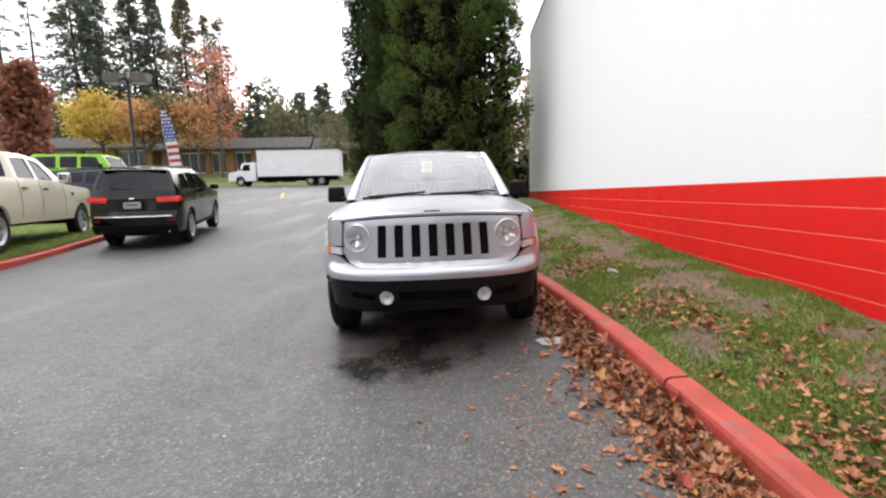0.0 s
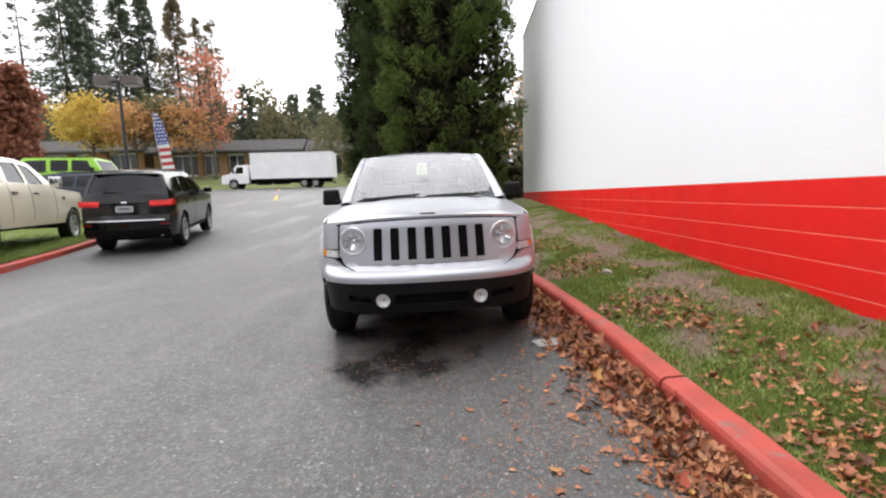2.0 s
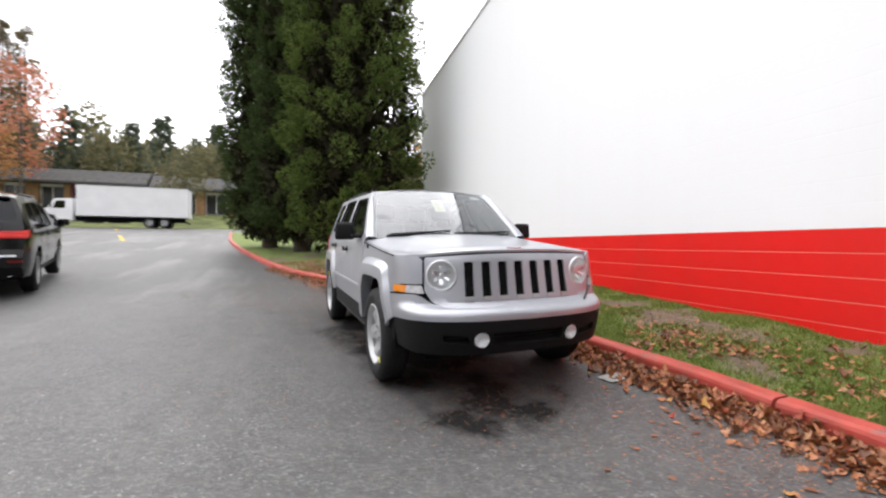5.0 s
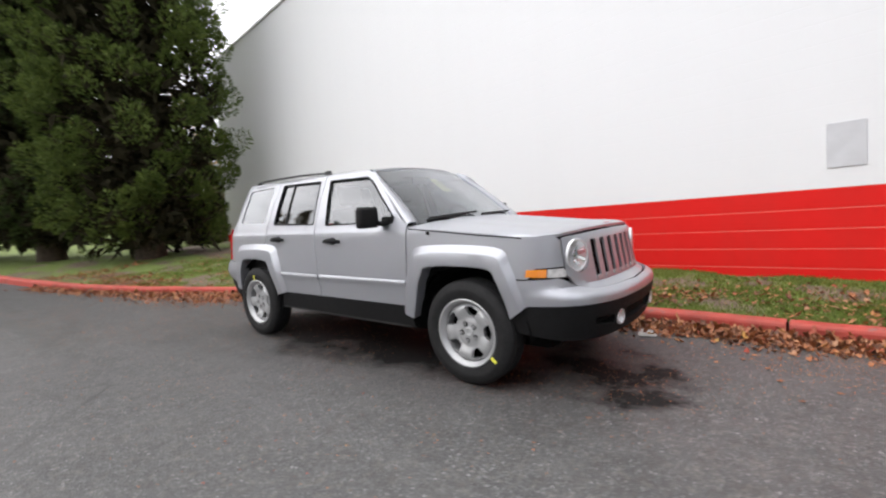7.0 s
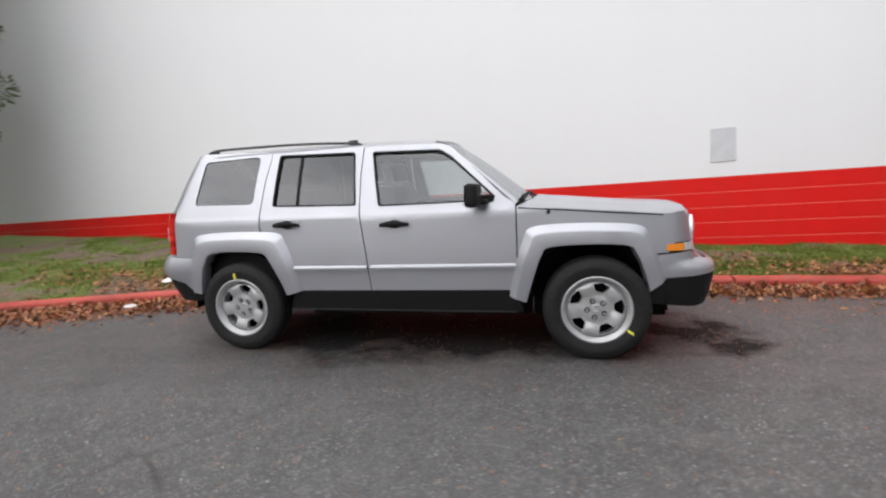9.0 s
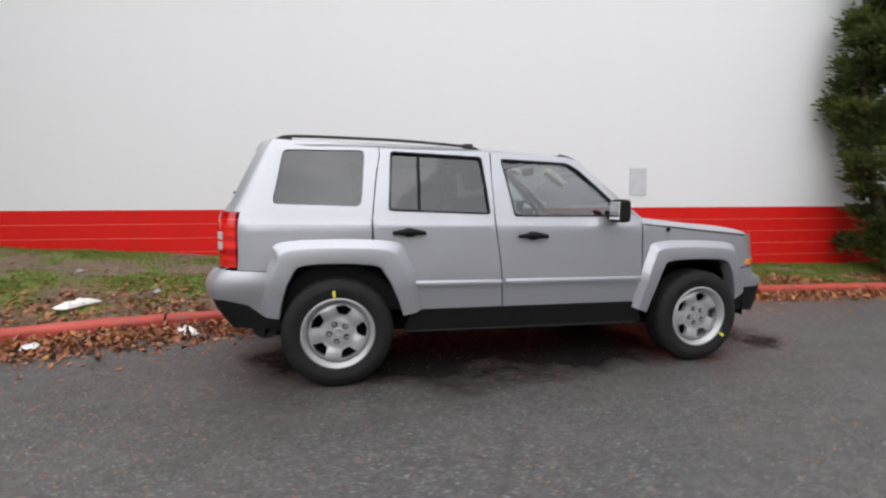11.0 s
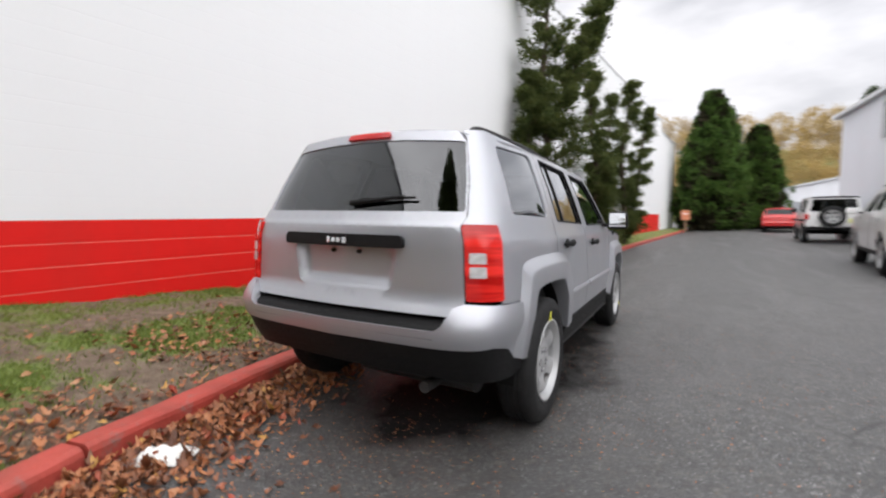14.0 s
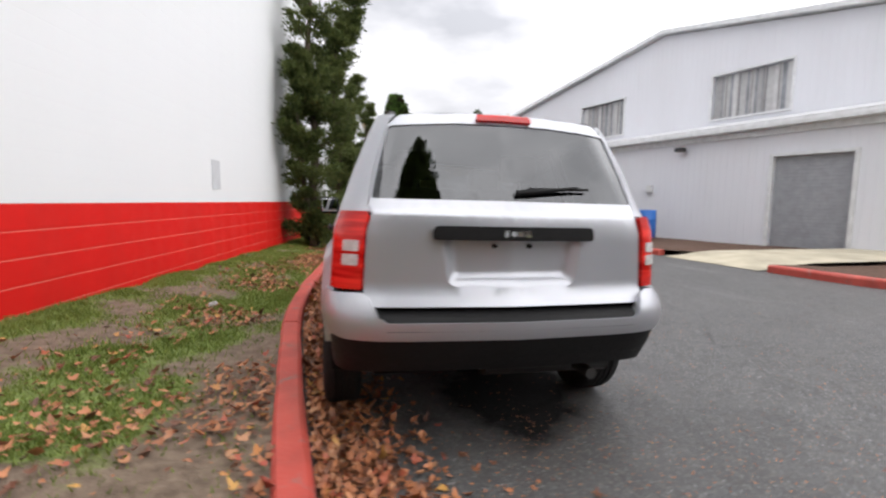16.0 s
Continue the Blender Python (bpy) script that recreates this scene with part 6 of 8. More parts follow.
def big_suv(m, label, paint):
    root, side, tail = hull_car("suv", m, label, "car", SUV_LINE, 0.885, SUV_SHAPE, SUV_WIN, (0.92, 3.835), 0.375, paint, bow=(0.13, 0.035), group="parked cars", rim_holes=5)
    for sgn in (1, -1):
        side("tail_light", sgn, [(4.42, 1.00), (4.72, 0.99), (4.72, 1.11), (4.50, 1.12)], M["red_lens"], "red wrap-round tail light", 0.008)
        side("sill_trim", sgn, [(1.38, 0.335), (3.36, 0.335), (3.36, 0.42), (1.38, 0.42)], M["trim"], "", 0.012)
        for ya in (1.42, 2.69, 3.47):
            side("door_seam", sgn, [(ya, 0.44), (ya + 0.010, 0.44), (ya + 0.010, 1.15), (ya, 1.15)], M["void"], "", 0.0015)
        for ya in (2.38, 3.22):
            side("door_handle", sgn, [(ya, 0.985), (ya + 0.20, 0.985), (ya + 0.20, 1.015), (ya, 1.015)], paint, "", 0.03)
        tail("tail_light", sgn * 0.86 if sgn < 0 else 0.46, -0.46 if sgn < 0 else 0.86, 0.985, 1.10, M["red_lens"], "red tail light", 0.03)
        tail("rear_reflector", sgn * 0.80 if sgn < 0 else 0.62, -0.62 if sgn < 0 else 0.80, 0.595, 0.63, M["dark_red"], "", 0.02)
        bm = box_bm(-0.10, 0.10, -0.06, 0.06, -0.07, 0.07, 0.03, 3)
        bmesh.ops.transform(bm, matrix=pose(sgn * 1.04, 1.72, 1.22), verts=bm.verts[:])
        mir = part("wing_mirror", bm, paint, root, smooth=True)
        part("mirror_arm", box_bm(min(sgn * 0.86, sgn * 0.98), max(sgn * 0.86, sgn * 0.98), 1.68, 1.76, 1.16, 1.20, 0.01), M["trim"], mir)
        part("roof_rail", rod_bm((sgn * 0.62, 2.3, 1.735), (sgn * 0.62, 4.0, 1.725), 0.015, 0.015, 8), M["dark_steel"], root)
        part("exhaust_tip", rod_bm((sgn * 0.62, 4.6, 0.40), (sgn * 0.62, 4.80, 0.40), 0.045, 0.05, 12), M["chrome"], root)
    tail("chrome_strip", -0.72, 0.72, 0.690, 0.715, M["chrome"], "chrome tailgate strip", 0.02)
    tail("plate", -0.16, 0.16, 0.87, 1.00, M["plate_grey"], "number plate with plain bars", 0.012)
    tail("plate_bar", -0.11, 0.11, 0.925, 0.955, M["seat_cloth"], "", 0.016)
    tail("bumper_trim", -0.80, 0.80, 0.36, 0.52, M["trim"], "black lower bumper", 0.03)
    tail("badge_bar", -0.05, 0.05, 1.06, 1.085, M["chrome"], "small chrome badge bar", 0.02)
    part("roof_spoiler", box_bm(-0.60, 0.60, 4.30, 4.52, 1.63, 1.67, 0.02), paint, root)
    part("rear_wiper", rod_bm((0.02, 4.75, 1.26), (0.42, 4.72, 1.28), 0.012, 0.008, 6), M["trim"], root)
    return root


def stand(x, y, nose_deg, length, z=None):
    """The pose of a car whose tail centre is at x, y and whose nose points nose_deg clockwise from +y."""
    a = radians(nose_deg)
    nx, ny = x + math.sin(a) * length, y + math.cos(a) * length
    zz = (road_z(x, y) + road_z(nx, ny)) / 2 if z is None else z
    rise = math.degrees(math.atan2(road_z(nx, ny) - road_z(x, y), length)) if z is None else 0
    return Matrix.Translation((nx, ny, zz + (math.sin(radians(rise)) * length / 2 if z is None else 0))) @ Matrix.Rotation(radians(180 - nose_deg), 4, "Z") @ Matrix.Rotation(radians(-rise), 4, "X")


big_suv(stand(-6.05, 9.30, -14, 4.82) @ Matrix.Diagonal((0.97, 0.97, 1.0, 1)), "black suv with red tail lights stopped by the kerb", M["black_paint"])
big_suv(stand(-5.42, -1.45, 187, 4.82), "white suv with red tail lights parked before the warehouse", M["white_car"])

# cream pickup on the lawn
PICK_LINE = [(0.10, 0.50, "trim"), (0.0, 0.66, "body"), (0.03, 1.00, "body"), (0.10, 1.20, "body"), (0.55, 1.27, "body"), (1.75, 1.33, "glass"), (2.50, 1.86, "body"), (3.0, 1.93, "body"), (3.75, 1.91, "glass"), (3.94, 1.37, "trim"), (5.72, 1.37, "body"), (5.80, 1.30, "body"), (5.80, 0.72, "trim"), (5.72, 0.55, "trim")]
PICK_SHAPE = [(0.4, 0.95), (0.8, 1.0), (1.2, 0.985), (1.35, 0.95), (1.6, 0.87), (1.85, 0.78), (1.95, 0.70)]
root, side, tail = hull_car("pickup_truck", stand(-7.83, 6.38, -19, 5.8, road_z(-8.8, 10) + 0.04) @ Matrix.Diagonal((1, 1, 0.94, 1)), "cream crew-cab pickup truck standing on the lawn", "pickup truck", PICK_LINE, 1.0, PICK_SHAPE, [[(2.26, 1.40), (2.60, 1.77), (2.98, 1.83), (2.98, 1.40)], [(3.08, 1.40), (3.08, 1.83), (3.68, 1.80), (3.78, 1.40)]], (1.0, 4.75), 0.405, M["beige_car"], bow=(0.10, 0.03), group="parked cars")
for sgn in (1, -1):
    for ya in (1.92, 3.02, 3.86):
        side("door_seam", sgn, [(ya, 0.62), (ya + 0.012, 0.62), (ya + 0.012, 1.38), (ya, 1.38)], M["void"], "", 0.0015)
    for ya in (2.76, 3.62):
        side("door_handle", sgn, [(ya, 1.17), (ya + 0.18, 1.17), (ya + 0.18, 1.21), (ya, 1.21)], M["dark_steel"], "black door handle", 0.025)
    side("badge_bar", sgn, [(1.42, 1.06), (1.56, 1.06), (1.56, 1.14), (1.42, 1.14)], M["dark_steel"], "dark badge bars", 0.006)
    side("headlight", sgn, [(0.06, 0.98), (0.34, 1.0), (0.34, 1.20), (0.10, 1.17)], M["white_lens"], "clear headlight", 0.004)
    side("wheel_lip", sgn, [(0.40, 0.98), (1.6, 0.98), (1.6, 1.0), (0.40, 1.0)], M["beige_car"], "", 0.012)
    bm = box_bm(-0.10, 0.10, -0.06, 0.06, -0.12, 0.12, 0.03, 3)
    bmesh.ops.transform(bm, matrix=pose(sgn * 1.12, 2.22, 1.46), verts=bm.verts[:])
    part("wing_mirror", bm, M["chrome"], root, "chrome wing mirror", smooth=True)

# white box truck on the cross street
bt = thing("box_truck", pose(-20.6, 49.6, road_z(-20.6, 49.6) + 0.02, 0, 0, -90), "white box truck with a plain cargo body on the cross street", "truck")
M["truck_white"] = plain("white_truck_paint", (0.78, 0.78, 0.79), 0.4, vary=0.05, scale=1.0)
CAB = [(0.0, 0.55), (0.0, 1.10), (0.10, 1.45), (1.05, 1.62), (1.45, 2.35), (1.62, 2.48), (2.85, 2.52), (2.85, 0.55), (1.75, 0.55), (1.62, 0.95), (1.25, 1.12), (0.88, 0.95), (0.75, 0.55)]
for sgn in (1, -1):
    cab = part("cab_side", panel_mesh("cab_side", [(sgn * y, z) for y, z in CAB], lambda y, z, off, sgn=sgn: (sgn * (1.05 - 0.10 * max(0, z - 1.5) + off), sgn * y, z), [[(sgn * y, z) for y, z in rounded([(1.42, 1.62), (1.66, 2.28), (2.30, 2.30), (2.30, 1.62)], 0.05)]], 0.3, 0.04), M["truck_white"], bt)
    part("side_glass", box_bm(min(sgn * 0.94, sgn * 0.97), max(sgn * 0.94, sgn * 0.97), 1.45, 2.28, 1.63, 2.28, 0.01), M["glass_far"], cab, "dark cab window")
    part("wing_mirror", box_bm(min(sgn * 1.12, sgn * 1.28), max(sgn * 1.12, sgn * 1.28), 1.30, 1.38, 1.62, 2.05, 0.02), M["trim"], cab, "black tall mirror")
for (y0, z0), (y1, z1) in zip(CAB[:7], CAB[1:7]):
    h0, h1 = 1.05 - 0.10 * max(0, z0 - 1.5), 1.05 - 0.10 * max(0, z1 - 1.5)
    glassy = (y0, y1) == (1.05, 1.45)
    part("screen_glass" if glassy else "cab_panel", panel_mesh("cab_panel", [(-1, 0), (1, 0), (1, 1), (-1, 1)], lambda u, v, off, y0=y0, y1=y1, z0=z0, z1=z1, h0=h0, h1=h1: (u * (h0 + (h1 - h0) * v), y0 + (y1 - y0) * v, z0 + (z1 - z0) * v + off), (), 0.3, 0.02), M["glass_far"] if glassy else M["truck_white"], bt)
part("cab_back", box_bm(-0.98, 0.98, 2.80, 2.85, 0.60, 2.50), M["truck_white"], bt)
cargo = part("cargo_box", box_bm(-1.24, 1.24, 3.15, 11.75, 0.98, 3.72, 0.03), M["truck_white"], bt, "plain white cargo box")
for z in (0.99, 3.64):
    part("edge_rail", box_bm(-1.26, 1.26, 3.13, 11.77, z, z + 0.09, 0.01), M["grey_trim"], cargo)
part("chassis", box_bm(-0.45, 0.45, 0.6, 11.4, 0.55, 0.95, 0.02), M["void"], bt)
part("fuel_tank", box_bm(-1.05, -0.50, 3.2, 4.6, 0.42, 0.88, 0.06), M["dark_steel"], bt)
part("tool_box", box_bm(-1.10, -0.50, 5.0, 6.6, 0.45, 0.90, 0.03), M["void"], bt)
part("rear_guard", box_bm(-1.15, 1.15, 11.5, 11.62, 0.45, 0.62, 0.02), M["dark_steel"], bt)
for yc in (1.25, 8.6, 9.8):
    for sgn in (1, -1):
        wheel(bt, pose(sgn * 0.92, yc, 0.47, 20 * yc, 0, 0 if sgn > 0 else 180), 0.47, 0.28, 0.29, None, "black tyre on a white rim")

# boxy four-door off-road cars
BOX_LINE = [(0.15, 0.52, "trim"), (0.0, 0.58, "trim"), (0.0, 0.72, "body"), (0.10, 1.06, "body"), (0.22, 1.12, "body"), (1.32, 1.19, "glass"), (1.62, 1.74, "body"), (1.72, 1.80, "trim"), (4.12, 1.80, "trim"), (4.20, 1.74, "glass"), (4.24, 1.20, "body"), (4.25, 0.62, "trim"), (4.12, 0.52, "trim")]
BOX_SHAPE = [(0.4, 0.9), (0.6, 0.94), (1.15, 0.94), (1.25, 0.92), (1.8, 0.80)]


def boxy(m, label, paint):
    root, side, tail = hull_car("off_road_car", m, label, "car", BOX_LINE, 0.94, BOX_SHAPE, [[(1.66, 1.24), (1.86, 1.68), (2.42, 1.70), (2.42, 1.24)], [(2.54, 1.24), (2.54, 1.70), (3.16, 1.70), (3.16, 1.24)], [(3.30, 1.24), (3.30, 1.70), (4.06, 1.69), (4.08, 1.24)]], (0.78, 3.72), 0.40, paint, bow=(0.03, 0.02), group="parked cars")
    for sgn in (1, -1):
        for yc in (0.78, 3.72):
            bm = box_bm(min(sgn * 0.84, sgn * 1.0), max(sgn * 0.84, sgn * 1.0), yc - 0.52, yc + 0.52, 0.86, 0.93, 0.03)
            part("fender_flare", bm, M["trim"], root, "black fender flare")
        side("hardtop_side", sgn, [(3.20, 1.20), (4.20, 1.20), (4.18, 1.23), (3.20, 1.23)], M["trim"], "", 0.004)
        for ya in (1.50, 2.48, 3.24):
            side("door_seam", sgn, [(ya, 0.58), (ya + 0.012, 0.58), (ya + 0.012, 1.2), (ya, 1.2)], M["void"], "", 0.0015)
        part("tail_light", box_bm(sgn * 0.80 - 0.06, sgn * 0.80 + 0.06, 4.24, 4.31, 0.93, 1.14, 0.01), M["red_lens"], root, "red square tail light")
        part("rear_bumper", box_bm(sgn * 0.55 - 0.30, sgn * 0.55 + 0.30, 4.26, 4.42, 0.52, 0.66, 0.03), M["trim"], root)
        bm = box_bm(-0.09, 0.09, -0.05, 0.05, -0.09, 0.09, 0.03, 3)
        bmesh.ops.transform(bm, matrix=pose(sgn * 1.02, 1.62, 1.30), verts=bm.verts[:])
        part("wing_mirror", bm, M["trim"], root, smooth=True)
    tail("plate", -0.72, -0.44, 0.80, 0.95, M["yellow_paper"], "yellowish number plate with plain bars", 0.03)
    sp = wheel(root, pose(0.05, 4.42, 1.04, 0, 0, 90), 0.40, 0.24, 0.25, None, "spare wheel on the tail", name="spare_wheel", holes=5)
    part("spare_carrier", box_bm(-0.05, 0.15, 4.24, 4.36, 0.95, 1.12, 0.01), M["trim"], root)
    return root


boxy(stand(-6.35, -13.3, 186, 4.2), "white off-road car with black hardtop and spare wheel", M["white_car"])
boxy(stand(-16.0, 19.6, 80, 4.2, road_z(-14, 20) + 0.55), "lime green off-road car with dark windows", M["lime_car"])
big_suv(stand(-13.2, 16.2, 70, 4.82), "dark navy suv parked behind the others", M["blue_car"])
root, side, tail = hull_car("hatchback", stand(-6.3, -24.5, 190, 4.82), "red car parked far down the lane", "car", [(y, z * 0.86, w) for y, z, w in SUV_LINE], 0.88, [(z * 0.86, k) for z, k in SUV_SHAPE], [[(y, z * 0.86) for y, z in w] for w in SUV_WIN], (0.92, 3.835), 0.32, M["red_car"], group="parked cars")
for sgn in (1, -1):
    side("tail_light", sgn, [(4.45, 0.82), (4.72, 0.82), (4.72, 0.94), (4.50, 0.95)], M["red_lens"], "red tail light", 0.008)


# ---- trees ----
RNG = np.random.default_rng(7)


def fast_mesh(name, verts, faces, material):
    """A mesh from arrays: verts (n, 3), faces (m, k) of one size."""
    me = bpy.data.meshes.new(name)
    verts, faces = np.asarray(verts, np.float32), np.asarray(faces, np.int32)
    m, k = faces.shape
    me.vertices.add(len(verts))
    me.vertices.foreach_set("co", verts.ravel())
    me.loops.add(m * k)
    me.loops.foreach_set("vertex_index", faces.ravel())
    me.polygons.add(m)
    me.polygons.foreach_set("loop_start", np.arange(0, m * k, k, dtype=np.int32))
    me.update(calc_edges=True)
    me.validate()
    me.materials.append(material)
    return me


def facing(d):
    """Turns whose x axis points along d, rolled at random."""
    d = d / np.maximum(np.linalg.norm(d, axis=1), 1e-6)[:, None]
    up = RNG.normal(size=d.shape)
    s = np.cross(d, up)
    s /= np.maximum(np.linalg.norm(s, axis=1), 1e-6)[:, None]
    return np.stack([d, s, np.cross(d, s)], -1)


def leaf_cloud(name, places, ways, size, material, aspect=0.4, fold=0.15, spread=0.6):
    """Four-cornered leaves at places, each pointing roughly along its way."""
    n = len(places)
    if np.isscalar(size):
        size = size * RNG.uniform(0.6, 1.3, n)
    t = facing(np.asarray(ways) + RNG.normal(size=(n, 3)) * spread)
    shape = np.array([[0, 0, 0], [0.45, aspect * 0.5, fold * 0.5], [1, 0, 0], [0.45, -aspect * 0.5, fold * 0.5]])
    v = np.einsum("nij,kj->nki", t, shape) * np.asarray(size)[:, None, None] + np.asarray(places)[:, None, :]
    return fast_mesh(name, v.reshape(-1, 3), np.arange(n * 4).reshape(n, 4), material)


def limb_mesh(name, lines, material, sides=7):
    """Tapered limbs: each line a list of (point, radius)."""
    verts, faces = [], []
    for line in lines:
        base = len(verts)
        for i, (p, r) in enumerate(line):
            p = Vector(p)
            a, b = Vector(line[max(i - 1, 0)][0]), Vector(line[min(i + 1, len(line) - 1)][0])
            q = (b - a).to_track_quat("Z", "Y")
            for k in range(sides):
                ang = 2 * math.pi * k / sides
                verts.append(p + q @ Vector((math.cos(ang) * r, math.sin(ang) * r, 0)))
        for i in range(len(line) - 1):
            for k in range(sides):
                n = (k + 1) % sides
                faces.append((base + i * sides + k, base + i * sides + n, base + (i + 1) * sides + n, base + (i + 1) * sides + k))
    return mesh_of(name, verts, faces, material, True)


M["bark"] = plain("rough_bark", (0.075, 0.055, 0.04), 0.95, vary=0.45, scale=9, bump=1.0)
M["pale_bark"] = plain("grey_bark", (0.14, 0.12, 0.10), 0.95, vary=0.35, scale=9, bump=0.8)


def foliage(name, dark, mid, light, patch=0.8, through_share=0.35):
    """Leaves that scatter light back and let some of it through."""
    n = Nodes(name, mid, 0.6, Specular_IOR_Level=0.12)
    a = n.ramp(n.island(), (0.0, dark), (0.5, mid), (1.0, light))
    colour = n.mix(n.ramp(n.noise(patch, 3), (0.35, 0.0), (0.65, 0.6)), a, light)
    n.set("Base Color", colour)
    thin = n.node("BsdfTranslucent", Color=colour)
    m = n.node("MixShader", Fac=through_share)
    n.t.links.new(n.b.outputs[0], m.inputs[1])
    n.t.links.new(thin.outputs[0], m.inputs[2])
    n.t.links.new(m.outputs[0], n.t.nodes["Material Output"].inputs[0])
    return n.mat


# near-black leaf colour that puts shade inside the crowns
M["inner_filler"] = plain("dark_inner_filler", (0.030, 0.028, 0.016), 0.95, vary=0.4, scale=3, Specular_IOR_Level=0.05)
M["sequoia_dark"] = foliage("dark_evergreen_sprays", (0.020, 0.034, 0.012), (0.040, 0.061, 0.020), (0.070, 0.100, 0.030), 1.3)
M["sequoia"] = foliage("dense_evergreen_sprays", (0.035, 0.054, 0.014), (0.069, 0.104, 0.025), (0.138, 0.182, 0.044), 1.3)
M["juniper"] = foliage("dark_juniper_sprays", (0.034, 0.054, 0.020), (0.066, 0.096, 0.030), (0.145, 0.165, 0.055), 1.8)
M["thuja"] = foliage("thuja_sprays", (0.028, 0.060, 0.014), (0.052, 0.105, 0.022), (0.10, 0.165, 0.038), 0.9)
# fir green is lifted and greyed to carry the haze of distance
M["fir"] = foliage("hazed_fir_needles", (0.085, 0.105, 0.075), (0.115, 0.14, 0.10), (0.16, 0.185, 0.13), 0.15)
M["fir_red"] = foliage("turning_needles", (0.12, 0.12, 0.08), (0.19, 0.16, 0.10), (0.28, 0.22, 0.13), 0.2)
M["yellow_leaf"] = foliage("yellow_autumn_leaves", (0.46, 0.31, 0.06), (0.60, 0.43, 0.09), (0.68, 0.54, 0.15), 0.5)
M["orange_leaf"] = foliage("orange_autumn_leaves", (0.44, 0.22, 0.09), (0.58, 0.31, 0.13), (0.64, 0.40, 0.18), 0.5)
M["red_leaf"] = foliage("red_autumn_leaves", (0.42, 0.13, 0.09), (0.56, 0.20, 0.14), (0.60, 0.31, 0.18), 0.4)
M["maroon_leaf"] = foliage("brown_red_autumn_leaves", (0.20, 0.075, 0.05), (0.30, 0.115, 0.075), (0.38, 0.18, 0.115), 0.6)
# olive is lightened too, with far haze in its colour
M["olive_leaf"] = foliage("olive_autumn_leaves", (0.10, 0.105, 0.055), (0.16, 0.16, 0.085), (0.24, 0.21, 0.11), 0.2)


def lump_tree(name, m, label, height, radius, material, lumps, per, leaf, bare=0.0, lump_r=(0.26, 0.5), group="", aspect=0.45, taper=None, trunk_r=0.3, droop=-0.1):
    """An evergreen: a trunk, boughs, and a skin of uneven clumps of small sprays on their ends."""
    root = thing(name, m, label, "tree", group)
    taper = taper or [(0, 0.80), (0.08, 0.95), (0.25, 1.0), (0.55, 0.93), (0.8, 0.68), (0.95, 0.28), (1.0, 0.05)]
    trunk = [((0, 0, -0.3), trunk_r * 1.25), ((0, 0, 0.5), trunk_r), ((0.03, 0.02, height * 0.5), trunk_r * 0.55), ((0, 0, height * 0.97), 0.03)]
    limbs, pl, wy = [], [], []
    for _ in range(lumps):
        h = bare + (height - bare) * RNG.uniform(0, 1) ** 0.92
        k = h / height
        r = radius * level(k, taper) * RNG.uniform(0.66, 0.98)
        a = RNG.uniform(0, 2 * math.pi)
        c = np.array([math.cos(a) * r, math.sin(a) * r, h])
        s = RNG.uniform(*lump_r) * (0.55 + 0.45 * level(k, taper))
        if RNG.uniform() < 0.35:
            limbs.append([((0, 0, max(0.2, h - r * 0.12)), 0.045), ((c[0] * 0.55, c[1] * 0.55, h - r * 0.02), 0.028), (tuple(c), 0.008)])
        # a plume: fat at its middle, drawn out to an upturned tip
        axis = np.array([math.cos(a), math.sin(a), RNG.uniform(0.5, 1.3) + droop]) + RNG.normal(size=3) * 0.25
        axis /= np.linalg.norm(axis)
        t = RNG.uniform(0, 1, per) ** 0.8
        d = RNG.normal(size=(per, 3))
        d -= (d @ axis)[:, None] * axis
        d /= np.linalg.norm(d, axis=1)[:, None]
        girth = s * 0.62 * np.sin(math.pi * (0.12 + 0.83 * t)) ** 0.8
        pl.append(c - axis * s * 0.5 + axis * (t * s * 1.7)[:, None] + d * (girth * RNG.uniform(0.45, 1.0, per))[:, None])
        wy.append(d * 0.75 + axis * 0.8)
    part("trunk", limb_mesh("trunk", [trunk] + limbs, M["bark"]), None, root, "rough brown trunk and boughs")
    # dark filler leaves added so gaps between clumps read as shaded
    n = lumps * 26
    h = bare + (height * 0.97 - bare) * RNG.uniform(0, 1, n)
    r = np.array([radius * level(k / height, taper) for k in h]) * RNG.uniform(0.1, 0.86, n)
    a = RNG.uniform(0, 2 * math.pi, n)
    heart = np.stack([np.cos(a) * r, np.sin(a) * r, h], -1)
    filler = leaf_cloud("inner_foliage", heart, RNG.normal(size=(n, 3)) + np.array([0, 0, 0.4]), leaf * RNG.uniform(2.6, 4.2, n), M["inner_filler"], aspect, 0.2, 0.45)
    part("inner_foliage", filler, None, root, "dark leaf filler standing for the crown's inner shade")
    part("crown", leaf_cloud("crown", np.concatenate(pl), np.concatenate(wy), leaf * RNG.uniform(0.6, 1.3, lumps * per), material, aspect, 0.2, 0.45), None, root)
    return root


def lz(x, y, d=0.0):
    return lawn_z(x, y) + d


lump_tree("evergreen_tree", pose(1.10, 15.5, lz(1.1, 15.5)), "tall dense evergreen with clumped bright green sprays", 15.5, 2.15, M["sequoia"], 520, 230, 0.115, bare=0.3, lump_r=(0.34, 0.66), aspect=0.34, group="evergreens on the lawn", trunk_r=0.34)
lump_tree("evergreen_tree", pose(-0.35, 18.9, lz(-0.35, 18.9)), "tall dense evergreen with dark green sprays", 16.0, 1.78, M["sequoia_dark"], 480, 180, 0.125, bare=0.5, lump_r=(0.34, 0.64), aspect=0.34, group="evergreens on the lawn", trunk_r=0.32)
